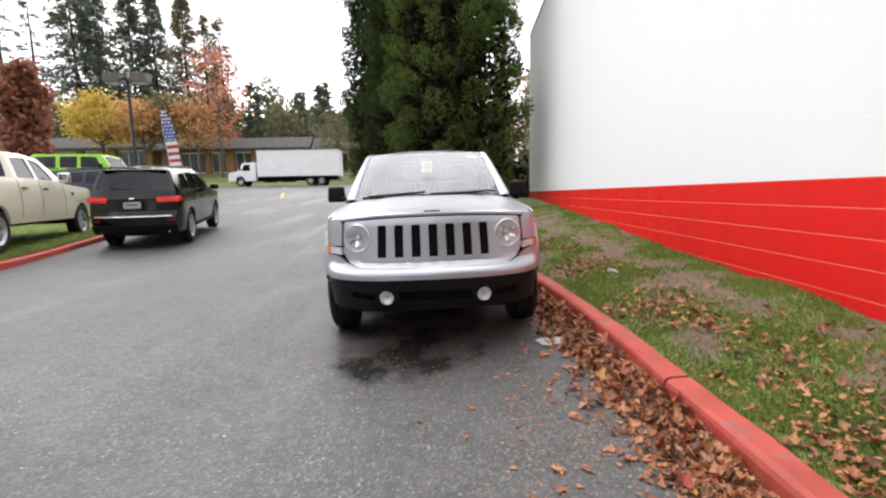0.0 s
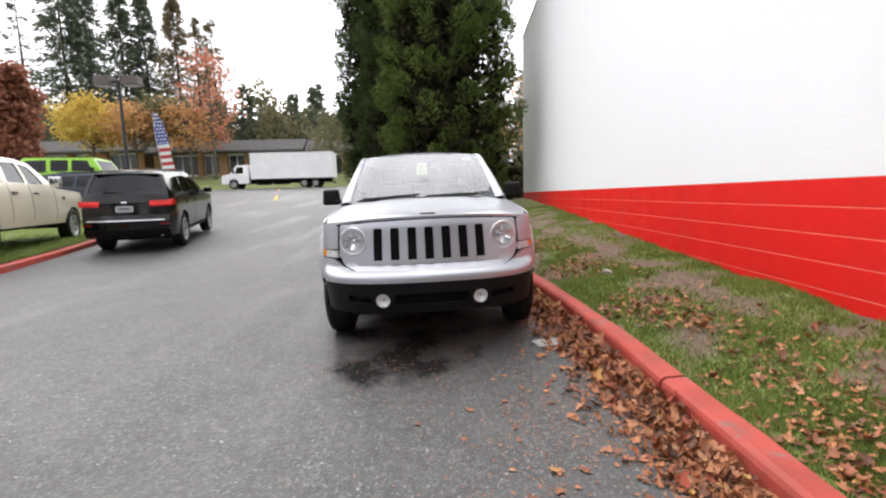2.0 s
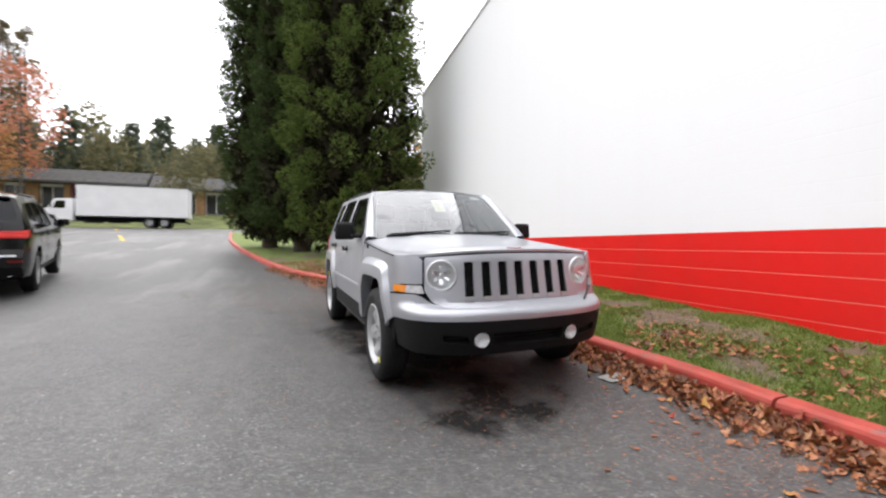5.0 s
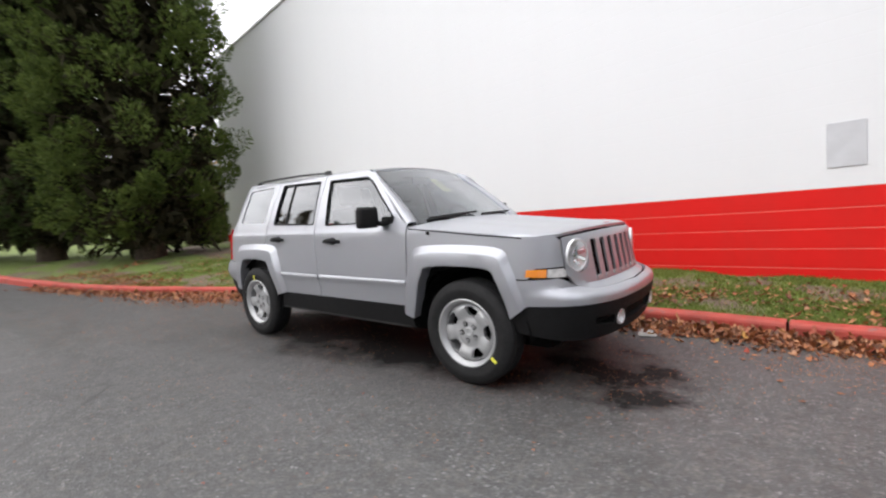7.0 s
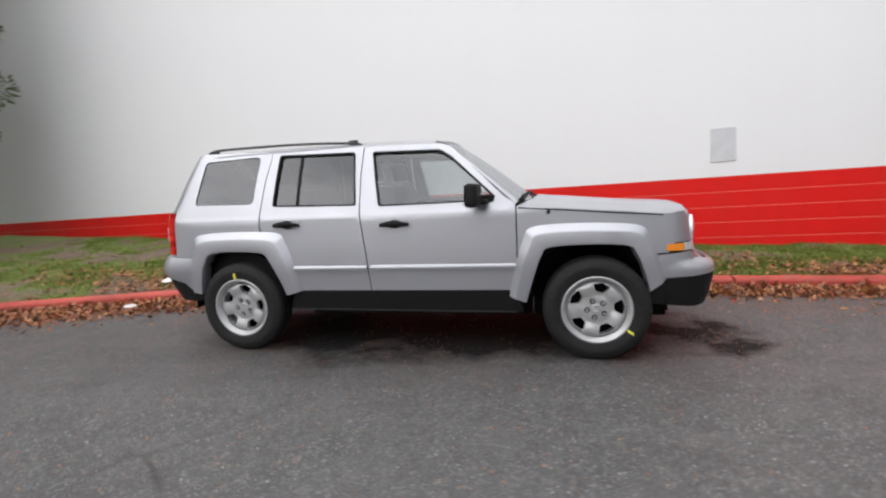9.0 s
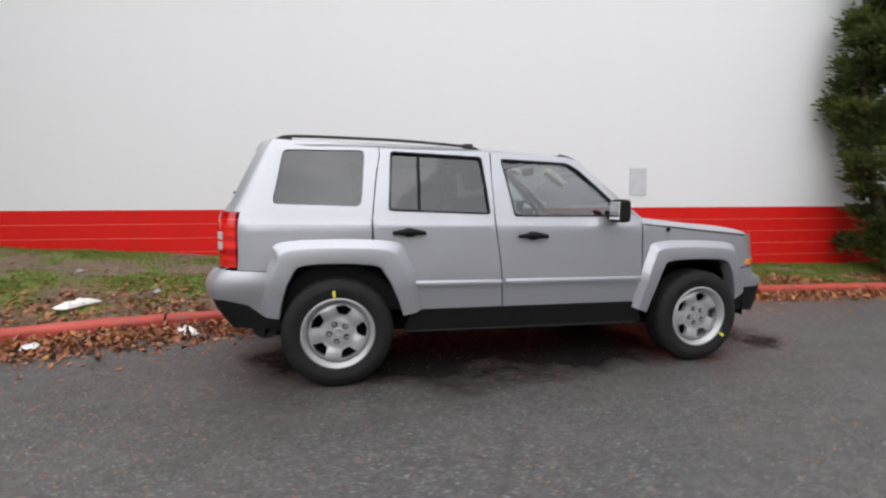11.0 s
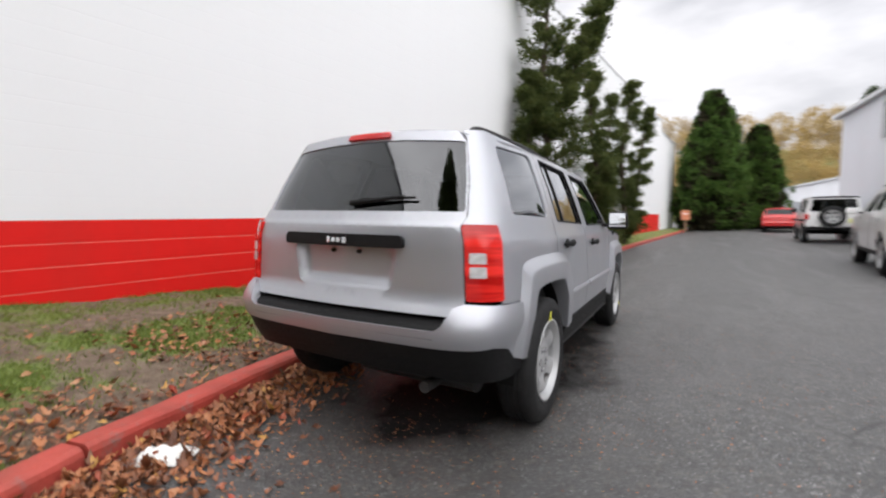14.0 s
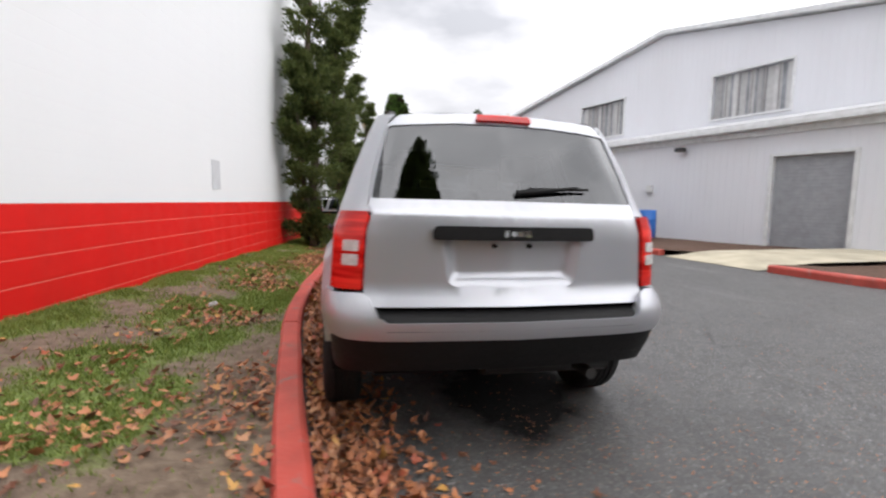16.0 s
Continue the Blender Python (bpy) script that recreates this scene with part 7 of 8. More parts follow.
lump_tree("evergreen_tree", pose(-1.55, 21.5, lz(-1.55, 21.5)), "tall dense evergreen with dark green sprays", 16.5, 1.82, M["sequoia_dark"], 480, 180, 0.125, bare=0.5, lump_r=(0.34, 0.64), aspect=0.34, group="evergreens on the lawn", trunk_r=0.32)
CONE = [(0, 0.92), (0.10, 1.0), (0.3, 0.92), (0.6, 0.62), (0.85, 0.28), (1.0, 0.03)]
lump_tree("thuja_tree", pose(-2.9, -30, road_z(-2.9, -30)), "broad cone-shaped thuja, dense and dark green", 9.9, 2.5, M["thuja"], 420, 80, 0.22, bare=0.2, group="thuja cones", taper=CONE, lump_r=(0.5, 0.8), trunk_r=0.3)
lump_tree("thuja_tree", pose(-6.0, -32.3, road_z(-6, -32)), "smaller cone-shaped thuja, dense and dark green", 7.4, 1.8, M["thuja"], 300, 70, 0.22, bare=0.2, group="thuja cones", taper=CONE, lump_r=(0.45, 0.7), trunk_r=0.25)


def twisted_tree(m, label, leaders, per=34, leaf=0.095):
    """A juniper of several crooked leaders with ragged tufts along them and gaps between."""
    root = thing("juniper_tree", m, label, "tree", "junipers along the wall")
    lines, pl, wy = [], [], []
    for pts, r0, wide in leaders:
        path = curve_through(pts, 6)
        n = len(path)
        lines.append([(tuple(p), r0 * (1 - i / n) + 0.012) for i, p in enumerate(path)])
        for i, p in enumerate(path):
            k = i / (n - 1)
            if p.z < 0.12:
                continue
            for _ in range(2):
                w = wide * level(k, [(0, 0.9), (0.15, 1.0), (0.45, 0.85), (0.8, 0.55), (1, 0.18)]) * RNG.uniform(0.35, 1.15)
                a = RNG.uniform(0, 2 * math.pi)
                up = RNG.uniform(0.05, 0.8) if p.z > 1.3 else RNG.uniform(-0.2, 0.3)
                way = np.array([math.cos(a), math.sin(a), up])
                o = np.array(p)
                tip = o + way * w + np.array([0, 0, 0.15 * w])
                lines.append([(tuple(o), 0.020), (tuple((o + tip) / 2 - (0, 0, 0.06 * w)), 0.012), (tuple(tip), 0.004)])
                # two or three tufts along the bough, the last one drawn out to a point
                for t0, fat in ((RNG.uniform(0.25, 0.5), 0.135), (RNG.uniform(0.6, 0.8), 0.12), (1.0, 0.085)):
                    m_ = int(1.7 * per * RNG.uniform(0.5, 1.0))
                    fat *= RNG.uniform(0.6, 1.15) * (0.55 + 0.45 * min(1, w * 1.6))
                    c = o + (tip - o) * t0 - np.array([0, 0, 0.2 * w * t0 * (1 - t0)])
                    d = RNG.normal(size=(m_, 3)) * fat * np.array([1, 1, 0.62])
                    pl.append(c + d + np.abs(RNG.normal(size=(m_, 1))) * way * fat * 0.9)
                    wy.append(d / fat * 0.6 + way * 0.7 + np.array([0, 0, 0.45]))
        end, before = np.array(path[-1]), np.array(path[-4])
        t = RNG.uniform(0, 1, per * 3)
        pl.append(before + (end - before) * (1.15 * t)[:, None] + RNG.normal(size=(per * 3, 3)) * (0.11 * (1.1 - t))[:, None])
        wy.append(np.tile((end - before) / np.linalg.norm(end - before) * 1.2, (per * 3, 1)))
    part("trunk", limb_mesh("trunk", lines, M["bark"], 6), None, root, "crooked brown stems")
    part("crown", leaf_cloud("crown", np.concatenate(pl), np.concatenate(wy), leaf, M["juniper"], 0.34, 0.2, 0.45), None, root)
    return root


twisted_tree(pose(1.62, -2.20, lz(1.62, -2.20)), "ragged upright juniper leaning along the wall", [
    ([(0, 0, -0.2), (0.05, 0.02, 1.2), (-0.05, 0.0, 2.6), (0.10, 0.05, 4.2), (0.0, 0.0, 5.8), (0.1, 0.0, 7.4)], 0.13, 0.92),
    ([(0.05, 0, 3.0), (-0.25, -0.3, 3.9), (-0.6, -0.7, 4.9), (-0.95, -1.0, 5.8), (-1.15, -1.15, 6.6)], 0.07, 0.42),
    ([(0, 0, 0.2), (0.2, 0.3, 1.5), (0.3, 0.45, 3.0), (0.25, 0.35, 4.4)], 0.07, 0.5)], per=120)
twisted_tree(pose(1.08, -6.7, lz(1.08, -6.7)), "ragged juniper with two crooked leaders in a fork", [
    ([(0, 0, -0.2), (0.1, 0.2, 1.2), (0.05, 0.45, 2.6), (0.2, 0.75, 4.0), (0.15, 0.7, 5.4)], 0.11, 0.42),
    ([(0, 0, 0.2), (-0.1, -0.2, 1.6), (-0.1, -0.3, 3.0), (-0.35, -0.35, 4.9)], 0.09, 0.45),
    ([(0, 0, 0.0), (0.0, 0.1, 0.8), (-0.05, 0.05, 1.9), (-0.05, 0.0, 2.8)], 0.06, 0.72)], per=110)
twisted_tree(pose(0.72, -10.0, lz(0.72, -10.0)), "ragged juniper with spiky side branches", [
    ([(0, 0, -0.2), (0.0, 0.0, 1.6), (0.1, 0.2, 3.4), (-0.1, 0.0, 5.0), (-0.2, 0.0, 6.1)], 0.12, 0.55),
    ([(0, 0, 0.3), (-0.4, -0.5, 2.0), (-0.5, -0.7, 3.6), (-0.8, -1.0, 5.2)], 0.09, 0.40),
    ([(0, 0, 0.0), (0.0, 0.0, 0.9), (-0.1, -0.1, 2.2)], 0.06, 0.8)], per=110)


def broadleaf(name, m, label, height, crown_w, crown_h, material, leaves, size, bare=0.28, group="", trunk_r=0.14, columnar=False):
    root = thing(name, m, label, "tree", group)
    lines = [[((0, 0, -0.4), trunk_r * 1.2), ((0, 0, height * bare), trunk_r), ((0.05, 0, height * 0.7), trunk_r * 0.45), ((0, 0, height * 0.96), 0.02)]]
    tips = []
    for _ in range(46):
        k = RNG.uniform(0, 1)
        h0 = height * (bare * 0.85 + (0.9 - bare) * k)
        a = RNG.uniform(0, 2 * math.pi)
        reach = crown_w * (0.55 + 0.45 * math.sin(math.pi * min(1, 0.15 + k * 0.85))) * RNG.uniform(0.45, 1.0) * (0.6 if columnar else 1)
        up = reach * (1.6 if columnar else 0.55)
        e = np.array([math.cos(a) * reach, math.sin(a) * reach, min(height * 0.99, h0 + up)])
        mid = np.array([e[0] * 0.45, e[1] * 0.45, h0 + up * 0.35])
        lines.append([((0, 0, h0), trunk_r * 0.4 * (1 - k) + 0.02), (tuple(mid), 0.03), (tuple(e), 0.008)])
        tips += [e, (e + mid) / 2, mid * 0.4 + e * 0.6]
    part("trunk", limb_mesh("trunk", lines, M["pale_bark"], 6), None, root, "grey trunk and limbs")
    c = np.array(tips)[RNG.integers(0, len(tips), leaves)]
    p = c + RNG.normal(size=(leaves, 3)) * np.array([1, 1, 0.8]) * crown_w * 0.14
    p[:, 2] = np.maximum(p[:, 2], height * bare * 0.75)
    part("crown", leaf_cloud("crown", p, RNG.normal(size=(leaves, 3)), size, material, 0.8, 0.2, 0.3), None, root)
    return root


gz = road_z
broadleaf("copper_tree", pose(-18.9, 22.5, gz(-18.9, 22.5)), "narrow tree with brown-red autumn leaves", 6.9, 1.55, 6, M["maroon_leaf"], 9000, 0.22, bare=0.16, columnar=True, trunk_r=0.13)
broadleaf("yellow_maple", pose(-39.6, 58, gz(-39.6, 58)), "spreading maple in yellow leaf", 10.5, 4.6, 7, M["yellow_leaf"], 5000, 0.36, bare=0.40, group="autumn trees")
broadleaf("orange_maple", pose(-34.6, 58, gz(-34.6, 58)), "maple in thin orange leaf", 10.0, 3.8, 7, M["orange_leaf"], 2200, 0.36, bare=0.42, group="autumn trees")
broadleaf("red_maple", pose(-26.0, 60, gz(-26.0, 60)), "tall thinly leaved maple in red and orange", 17.0, 4.2, 12, M["red_leaf"], 1700, 0.36, group="autumn trees", trunk_r=0.2)
broadleaf("orange_maple", pose(-28.5, 59, gz(-28.5, 59)), "maple with thin orange leaf", 9.5, 4.2, 7, M["orange_leaf"], 1500, 0.36, bare=0.42, group="autumn trees")
broadleaf("olive_tree", pose(-10.6, 57.5, gz(-10.6, 57.5)), "round tree in dull olive leaf", 8.6, 3.4, 6, M["olive_leaf"], 1500, 0.32, group="autumn trees")
broadleaf("olive_tree", pose(-32.5, 61, gz(-32.5, 61)), "round tree in dull olive leaf", 10.5, 4.4, 6, M["olive_leaf"], 3000, 0.42, bare=0.40, group="autumn trees")
broadleaf("bare_tree", pose(7.6, 31, gz(7.6, 31)), "nearly bare autumn tree with a few orange leaves", 9.0, 3.0, 6, M["orange_leaf"], 500, 0.25, trunk_r=0.12)


def fir_sprays(height, width, rows, per, gaps=0.0):
    """Places and ways of the sprays of one fir, in layered drooping branches."""
    pl, wy = [], []
    for i in range(rows):
        k = (i + RNG.uniform()) / rows
        if RNG.uniform() < gaps:
            continue
        h = height * (0.16 + 0.84 * k)
        r = width * (1 - k) ** 0.75 * RNG.uniform(0.55, 1.1) + 0.25
        a = RNG.uniform(0, 2 * math.pi)
        t = RNG.uniform(0.15, 1, per)
        pl.append(np.stack([math.cos(a) * r * t + RNG.normal(size=per) * 0.25, math.sin(a) * r * t + RNG.normal(size=per) * 0.25, h - r * 0.28 * t + RNG.normal(size=per) * 0.22], -1))
        wy.append(np.tile([math.cos(a), math.sin(a), -0.3], (per, 1)))
    return np.concatenate(pl), np.concatenate(wy)


def fir(m, height, width, rows, per, material, label, leaf=0.62, gaps=0.05):
    root = thing("fir_tree", m, label, "tree", "tall firs behind the units")
    part("trunk", limb_mesh("trunk", [[((0, 0, -1), 0.45), ((0, 0, height * 0.5), 0.26), ((0, 0, height), 0.03)]], M["bark"], 7), None, root, "straight dark trunk")
    p, w_ = fir_sprays(height, width, rows, per, gaps)
    part("crown", leaf_cloud("crown", p, w_, leaf, material, 0.42, 0.12, 0.35), None, root)


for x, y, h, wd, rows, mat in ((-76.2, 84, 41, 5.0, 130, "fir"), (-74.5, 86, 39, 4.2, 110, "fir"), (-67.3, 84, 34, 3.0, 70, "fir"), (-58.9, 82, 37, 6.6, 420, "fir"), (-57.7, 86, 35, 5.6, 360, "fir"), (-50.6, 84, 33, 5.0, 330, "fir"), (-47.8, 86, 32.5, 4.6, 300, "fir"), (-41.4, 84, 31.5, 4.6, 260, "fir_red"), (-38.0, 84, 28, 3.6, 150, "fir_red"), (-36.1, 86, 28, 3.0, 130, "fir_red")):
    fir(pose(x, y, gz(x, y) - 0.3), h, wd * 1.2, int(rows * (1.25 if rows > 200 else 0.7)), 30, M[mat], "tall fir with drooping layered branches, paled as by haze" if mat == "fir" else "thin tall conifer turning brown", gaps=0.25)


def far_wood(name, label, spots, material, leaf):
    """Many far trees as one mass of foliage."""
    pl, wy = [], []
    for x, y, z, h, w_, n, pointed in spots:
        if pointed:
            p, q = fir_sprays(h, w_, n, 8)
        else:
            d = RNG.normal(size=(n * 7, 3))
            d /= np.linalg.norm(d, axis=1)[:, None]
            p = d * RNG.uniform(0.6, 1, (n * 7, 1)) * np.array([w_, w_, h * 0.48]) + np.array([0, 0, h * 0.5])
            p += RNG.normal(size=p.shape) * 0.4
            q = d
        pl.append(p + np.array([x, y, z]))
        wy.append(q)
    ob = new(name, leaf_cloud(name, np.concatenate(pl), np.concatenate(wy), leaf, material, 0.6, 0.1, 0.5))
    return tagged(ob, label, "woodland", kind="stuff")


wood = [(x + RNG.uniform(-2, 2), y, gz(0, y), RNG.uniform(13, 18) + (4 if k % 3 == 0 else 0), RNG.uniform(2.6, 4.0), 110, k % 2 == 0) for k, (x, y) in enumerate([(-150 + 1.45 * i, 92 + 7 * (i % 5)) for i in range(136)])]
wood += [(-84 + 1.55 * i + RNG.uniform(-1, 1), 122 + 5 * (i % 3), gz(0, 122), RNG.uniform(15, 21), RNG.uniform(2.8, 4.0), 110, i % 3 > 0) for i in range(62)]
far_wood("far_woods", "mixed green woodland far behind the units, paled as by haze", [s for s in wood if s[6]], M["fir"], 1.0)
far_wood("far_autumn_woods", "mixed olive and brown woodland far behind the units, paled as by haze", [s for s in wood if not s[6]], M["olive_leaf"], 1.0)
hill = [(-70 + 6 * (k % 15) + RNG.uniform(-2, 2), -112 - 9 * (k // 15), 2 + 5.5 * (k // 15), RNG.uniform(9, 13), RNG.uniform(3, 4.5), 330, k % 5 == 0) for k in range(60)]
# leaf colours made paler in place of haze before the hill
far_wood("hillside_woods", "wooded hillside in yellow and brown leaf, lightened as by haze", [s for s in hill if not s[6]], foliage("hazed_hillside_leaves", (0.28, 0.22, 0.13), (0.38, 0.29, 0.16), (0.50, 0.36, 0.13), 0.06), 0.45)
far_wood("hillside_firs", "firs among the hillside wood, paled as by haze", [s for s in hill if s[6]], M["fir"], 1.1)
hl = new("hillside", sheet("hillside", steps((-260, 160, 40)), steps((-260, -95, 30)), lambda x, y: -0.4 + 22 * (min(1, max(0, (-100 - y) / 70))) ** 1.3, M["far_grass"]))
tagged(hl, "wooded hillside rising behind the shed", "hillside", kind="structure")

# ---- small things ----
plate = thing("wall_plate", pose(wall_x(1.645) - 0.004, 1.645, 1.63, 0, 0, yaw), "pale grey painted cover plate on the white wall", "cover plate")
part("sheet_metal", box_bm(-0.008, 0.002, -0.145, 0.145, -0.215, 0.215, 0.003, 1), plain("pale_grey_plate", (0.58, 0.59, 0.61), 0.5, vary=0.06), plate)
for dy in (-0.125, 0.125):
    for dz in (-0.195, 0.195):
        part("screw", rod_bm((-0.011, dy, dz), (-0.006, dy, dz), 0.006, 0.006, 8), M["grey_trim"], plate)

for x, y, mat, lab in ((-7.55, -4.45, "trim", "black plastic drum beside the warehouse"), (-7.98, -4.12, "trim", "black plastic drum beside the warehouse"), (-8.52, -3.80, "blue_drum", "blue plastic drum beside the warehouse")):
    if mat == "blue_drum":
        M[mat] = plain("blue_drum_plastic", (0.02, 0.13, 0.45), 0.4, vary=0.15)
    d = thing("drum", pose(x, y, road_z(x, y) + 0.11), lab, "drum", "drums by the warehouse")
    v, f = lathe([(0.0, 0.0), (0.0, 0.275), (0.02, 0.29), (0.28, 0.29), (0.30, 0.30), (0.32, 0.29), (0.56, 0.29), (0.58, 0.30), (0.60, 0.29), (0.85, 0.285), (0.88, 0.275), (0.88, 0.262), (0.865, 0.255), (0.865, 0.0)], 28, "z")
    part("shell", mesh_of("shell", v, f, M[mat], True), None, d)
    for a in (0.6, 3.6):
        part("bung", rod_bm((math.cos(a) * 0.18, math.sin(a) * 0.18, 0.862), (math.cos(a) * 0.18, math.sin(a) * 0.18, 0.885), 0.035, 0.03, 10), M[mat], d)

lp = thing("lot_lamp", pose(-17.6, 28.4, road_z(-17.6, 28.4)), "tall dark lot lamp with two box heads", "lamp post")
part("pole", rod_bm((0, 0, -0.2), (0, 0, 7.2), 0.10, 0.08, 12), M["dark_steel"], lp)
part("base", rod_bm((0, 0, -0.2), (0, 0, 0.7), 0.28, 0.28, 16), M["concrete"], lp)
for sgn in (1, -1):
    hd = part("lamp_head", box_bm(min(sgn * 0.35, sgn * 1.25), max(sgn * 0.35, sgn * 1.25), -0.35, 0.35, 6.95, 7.50, 0.04), plain("bronze_metal", (0.10, 0.085, 0.08), 0.5, 0.3), lp, "bronze box lamp head")
    part("lamp_glass", box_bm(min(sgn * 0.42, sgn * 1.18), max(sgn * 0.42, sgn * 1.18), -0.28, 0.28, 6.93, 6.955), M["white_lens"], hd)
    part("arm", box_bm(min(sgn * 0.05, sgn * 0.38), max(sgn * 0.05, sgn * 0.38), -0.04, 0.04, 7.15, 7.25), M["dark_steel"], hd)

M["flag_blue"] = plain("flag_blue_cloth", (0.10, 0.12, 0.34), 0.8)
M["flag_red"] = plain("flag_red_cloth", (0.50, 0.05, 0.06), 0.8)
M["flag_white"] = plain("flag_white_cloth", (0.80, 0.80, 0.82), 0.8, vary=0.05)
fl = thing("feather_flag", pose(-12.35, 22.9, road_z(-12.35, 22.9), 0, -6, 20), "feather banner with white dots on blue above red and white stripes", "banner flag")
part("pole", limb_mesh("pole", [[((0, 0, -0.1), 0.022), ((0, 0, 3.5), 0.016), ((0.06, 0, 4.35), 0.012), ((0.30, 0, 4.62), 0.008)]], M["grey_trim"], 8), None, fl)
part("foot", box_bm(-0.35, 0.35, -0.35, 0.35, 0.0, 0.04, 0.01), M["dark_steel"], fl)


def cloth_x(z):
    return 0.05 + 0.50 * level(z, [(0.9, 0.92), (3.4, 0.92), (4.1, 0.80), (4.6, 0.35)])


n_b = 22
for k in range(n_b):
    z0, z1 = 0.9 + 3.7 * k / n_b, 0.9 + 3.7 * (k + 1) / n_b
    mat = M["flag_blue"] if k > 12 else (M["flag_red"] if k % 2 else M["flag_white"])
    lo = 0.02 + 0.05 * max(0, z0 - 3.5) ** 2
    v = [(x, 0.03 * math.sin(z * 3 + x * 4), z) for z, hi in ((z0, cloth_x(z0)), (z1, cloth_x(z1))) for x in np.linspace(lo, hi, 5)]
    v2 = [(x, y + 0.004, z) for x, y, z in v]
    f = [(i, i + 1, i + 6, i + 5) for i in range(4)] + [(10 + i + 5, 10 + i + 6, 10 + i + 1, 10 + i) for i in range(4)]
    b = part("cloth_band", mesh_of("cloth_band", v + v2, f), mat, fl)
    if k > 12:
        for q in range(3):
            x = lo + (cloth_x(z0) - lo) * (q + 0.4 + 0.5 * (k % 2)) / 3.4
            part("dot", box_bm(x - 0.035, x + 0.035, -0.05, 0.05, (z0 + z1) / 2 - 0.035, (z0 + z1) / 2 + 0.035, 0.02), M["flag_white"], b)

post = thing("notice_post", pose(-1.35, -27.0, road_z(-1.35, -27)), "short wooden post with a small orange notice", "sign post")
part("post", box_bm(-0.06, 0.06, -0.06, 0.06, -0.2, 1.2, 0.01), plain("weathered_wood", (0.30, 0.20, 0.12), 0.85), post)
part("notice", box_bm(-0.28, 0.28, 0.061, 0.08, 0.85, 1.55, 0.01), plain("orange_notice", (0.60, 0.22, 0.12), 0.6), post, "orange notice board")
part("notice_bar", box_bm(-0.18, 0.18, 0.081, 0.086, 1.25, 1.33), M["paper"], post)

for k, (x0, y0, x1, y1) in enumerate(((-8.3, 26.4, -10.2, 33.0), (-12.6, 41.5, -13.8, 45.5))):
    d = Vector((x1 - x0, y1 - y0)).normalized()
    s = Vector((d.y, -d.x)) * 0.09
    v = []
    for i in range(9):
        p = Vector((x0, y0)) + (Vector((x1, y1)) - Vector((x0, y0))) * i / 8
        for q in (p - s, p + s):
            v.append((q.x, q.y, road_z(q.x, q.y) + 0.012))
    ob = new("lane_line_%d" % (k + 1), mesh_of("lane_line", v, [(2 * i, 2 * i + 1, 2 * i + 3, 2 * i + 2) for i in range(8)], plain("yellow_road_paint", (0.55, 0.36, 0.05), 0.7)))
    tagged(ob, "worn yellow lane line on the asphalt", "lane line", kind="structure")


def crumpled(name, x, y, z, w, d, h, seed, mat, label, turn=0):
    n = 14
    v = []
    for j in range(n + 1):
        for i in range(n + 1):
            u, t = i / n - 0.5, j / n - 0.5
            r = max(abs(u), abs(t)) * 2
            hh = h * max(0.0, (1 - r ** 3)) * (0.45 + 0.9 * abs(noise.noise((u * 5 + seed, t * 5, seed)))) + 0.003
            edge = 1 - 0.22 * abs(noise.noise((math.atan2(t, u) * 1.5, seed, 2)))
            v.append((u * w * edge, t * d * edge, hh))
    f = [(j * (n + 1) + i, j * (n + 1) + i + 1, (j + 1) * (n + 1) + i + 1, (j + 1) * (n + 1) + i) for j in range(n) for i in range(n)]
    m2 = len(v)
    v += [(a, b, c - 0.004) for a, b, c in v]
    f += [tuple(m2 + k for k in reversed(q)) for q in f]
    ob = new(name, mesh_of(name, v, f, mat, False))
    ob.matrix_basis = pose(x, y, z, 0, 0, turn)
    return tagged(ob, label, "litter", "litter by the kerb")


crumpled("crumpled_paper", 0.56, 7.63, road_z(0.56, 7.63) + 0.012, 0.26, 0.14, 0.06, 3, M["paper"], "crumpled white paper lying among leaves in the gutter", 30)
crumpled("crumpled_paper", 1.12, 8.72, lz(1.12, 8.72) + 0.012, 0.16, 0.40, 0.06, 5, M["paper"], "crumpled white paper lying on the grass verge", 70)
crumpled("crumpled_paper", 0.27, 8.62, road_z(0.27, 8.62) + 0.03, 0.12, 0.10, 0.04, 11, M["paper"], "small crumpled white paper among leaves in the gutter", 15)
crumpled("flat_paper", 0.86, 3.02, road_z(0.86, 3.02) + 0.006, 0.24, 0.15, 0.012, 8, plain("wet_grey_paper", (0.42, 0.42, 0.40), 0.5), "wet flattened grey paper on the asphalt", 10)
for x, y, s in ((1.97, 4.55, 0.07), (1.5, 8.2, 0.05), (2.3, 9.3, 0.05)):
    bm = bmesh.new()
    bmesh.ops.create_icosphere(bm, subdivisions=2, radius=s)
    for v in bm.verts:
        v.co *= 0.8 + 0.5 * noise.noise(v.co * 14 + Vector((x, y, 0)))
        v.co.z *= 0.6
    ob = new("stone", finish(bm, "stone", M["concrete"]))
    ob.location = (x, y, lz(x, y) + s * 0.25)
    tagged(ob, "small grey stone on the grass verge", "stone", "stones on the verge")

# ---- shrubs past the end of the wall ----
for x, y, h, r in ((4.3, 19.6, 1.5, 0.85), (5.3, 21.2, 2.0, 1.1), (3.6, 22.8, 1.2, 0.8)):
    lump_tree("shrub", pose(x, y, lz(x, y) - 0.05), "low olive-brown shrub past the end of the wall", h, r, M["olive_leaf"], 60, 90, 0.09, bare=0.05, lump_r=(0.18, 0.32), group="shrubs past the wall", trunk_r=0.04, taper=[(0, 0.8), (0.4, 1.0), (0.8, 0.7), (1.0, 0.2)])

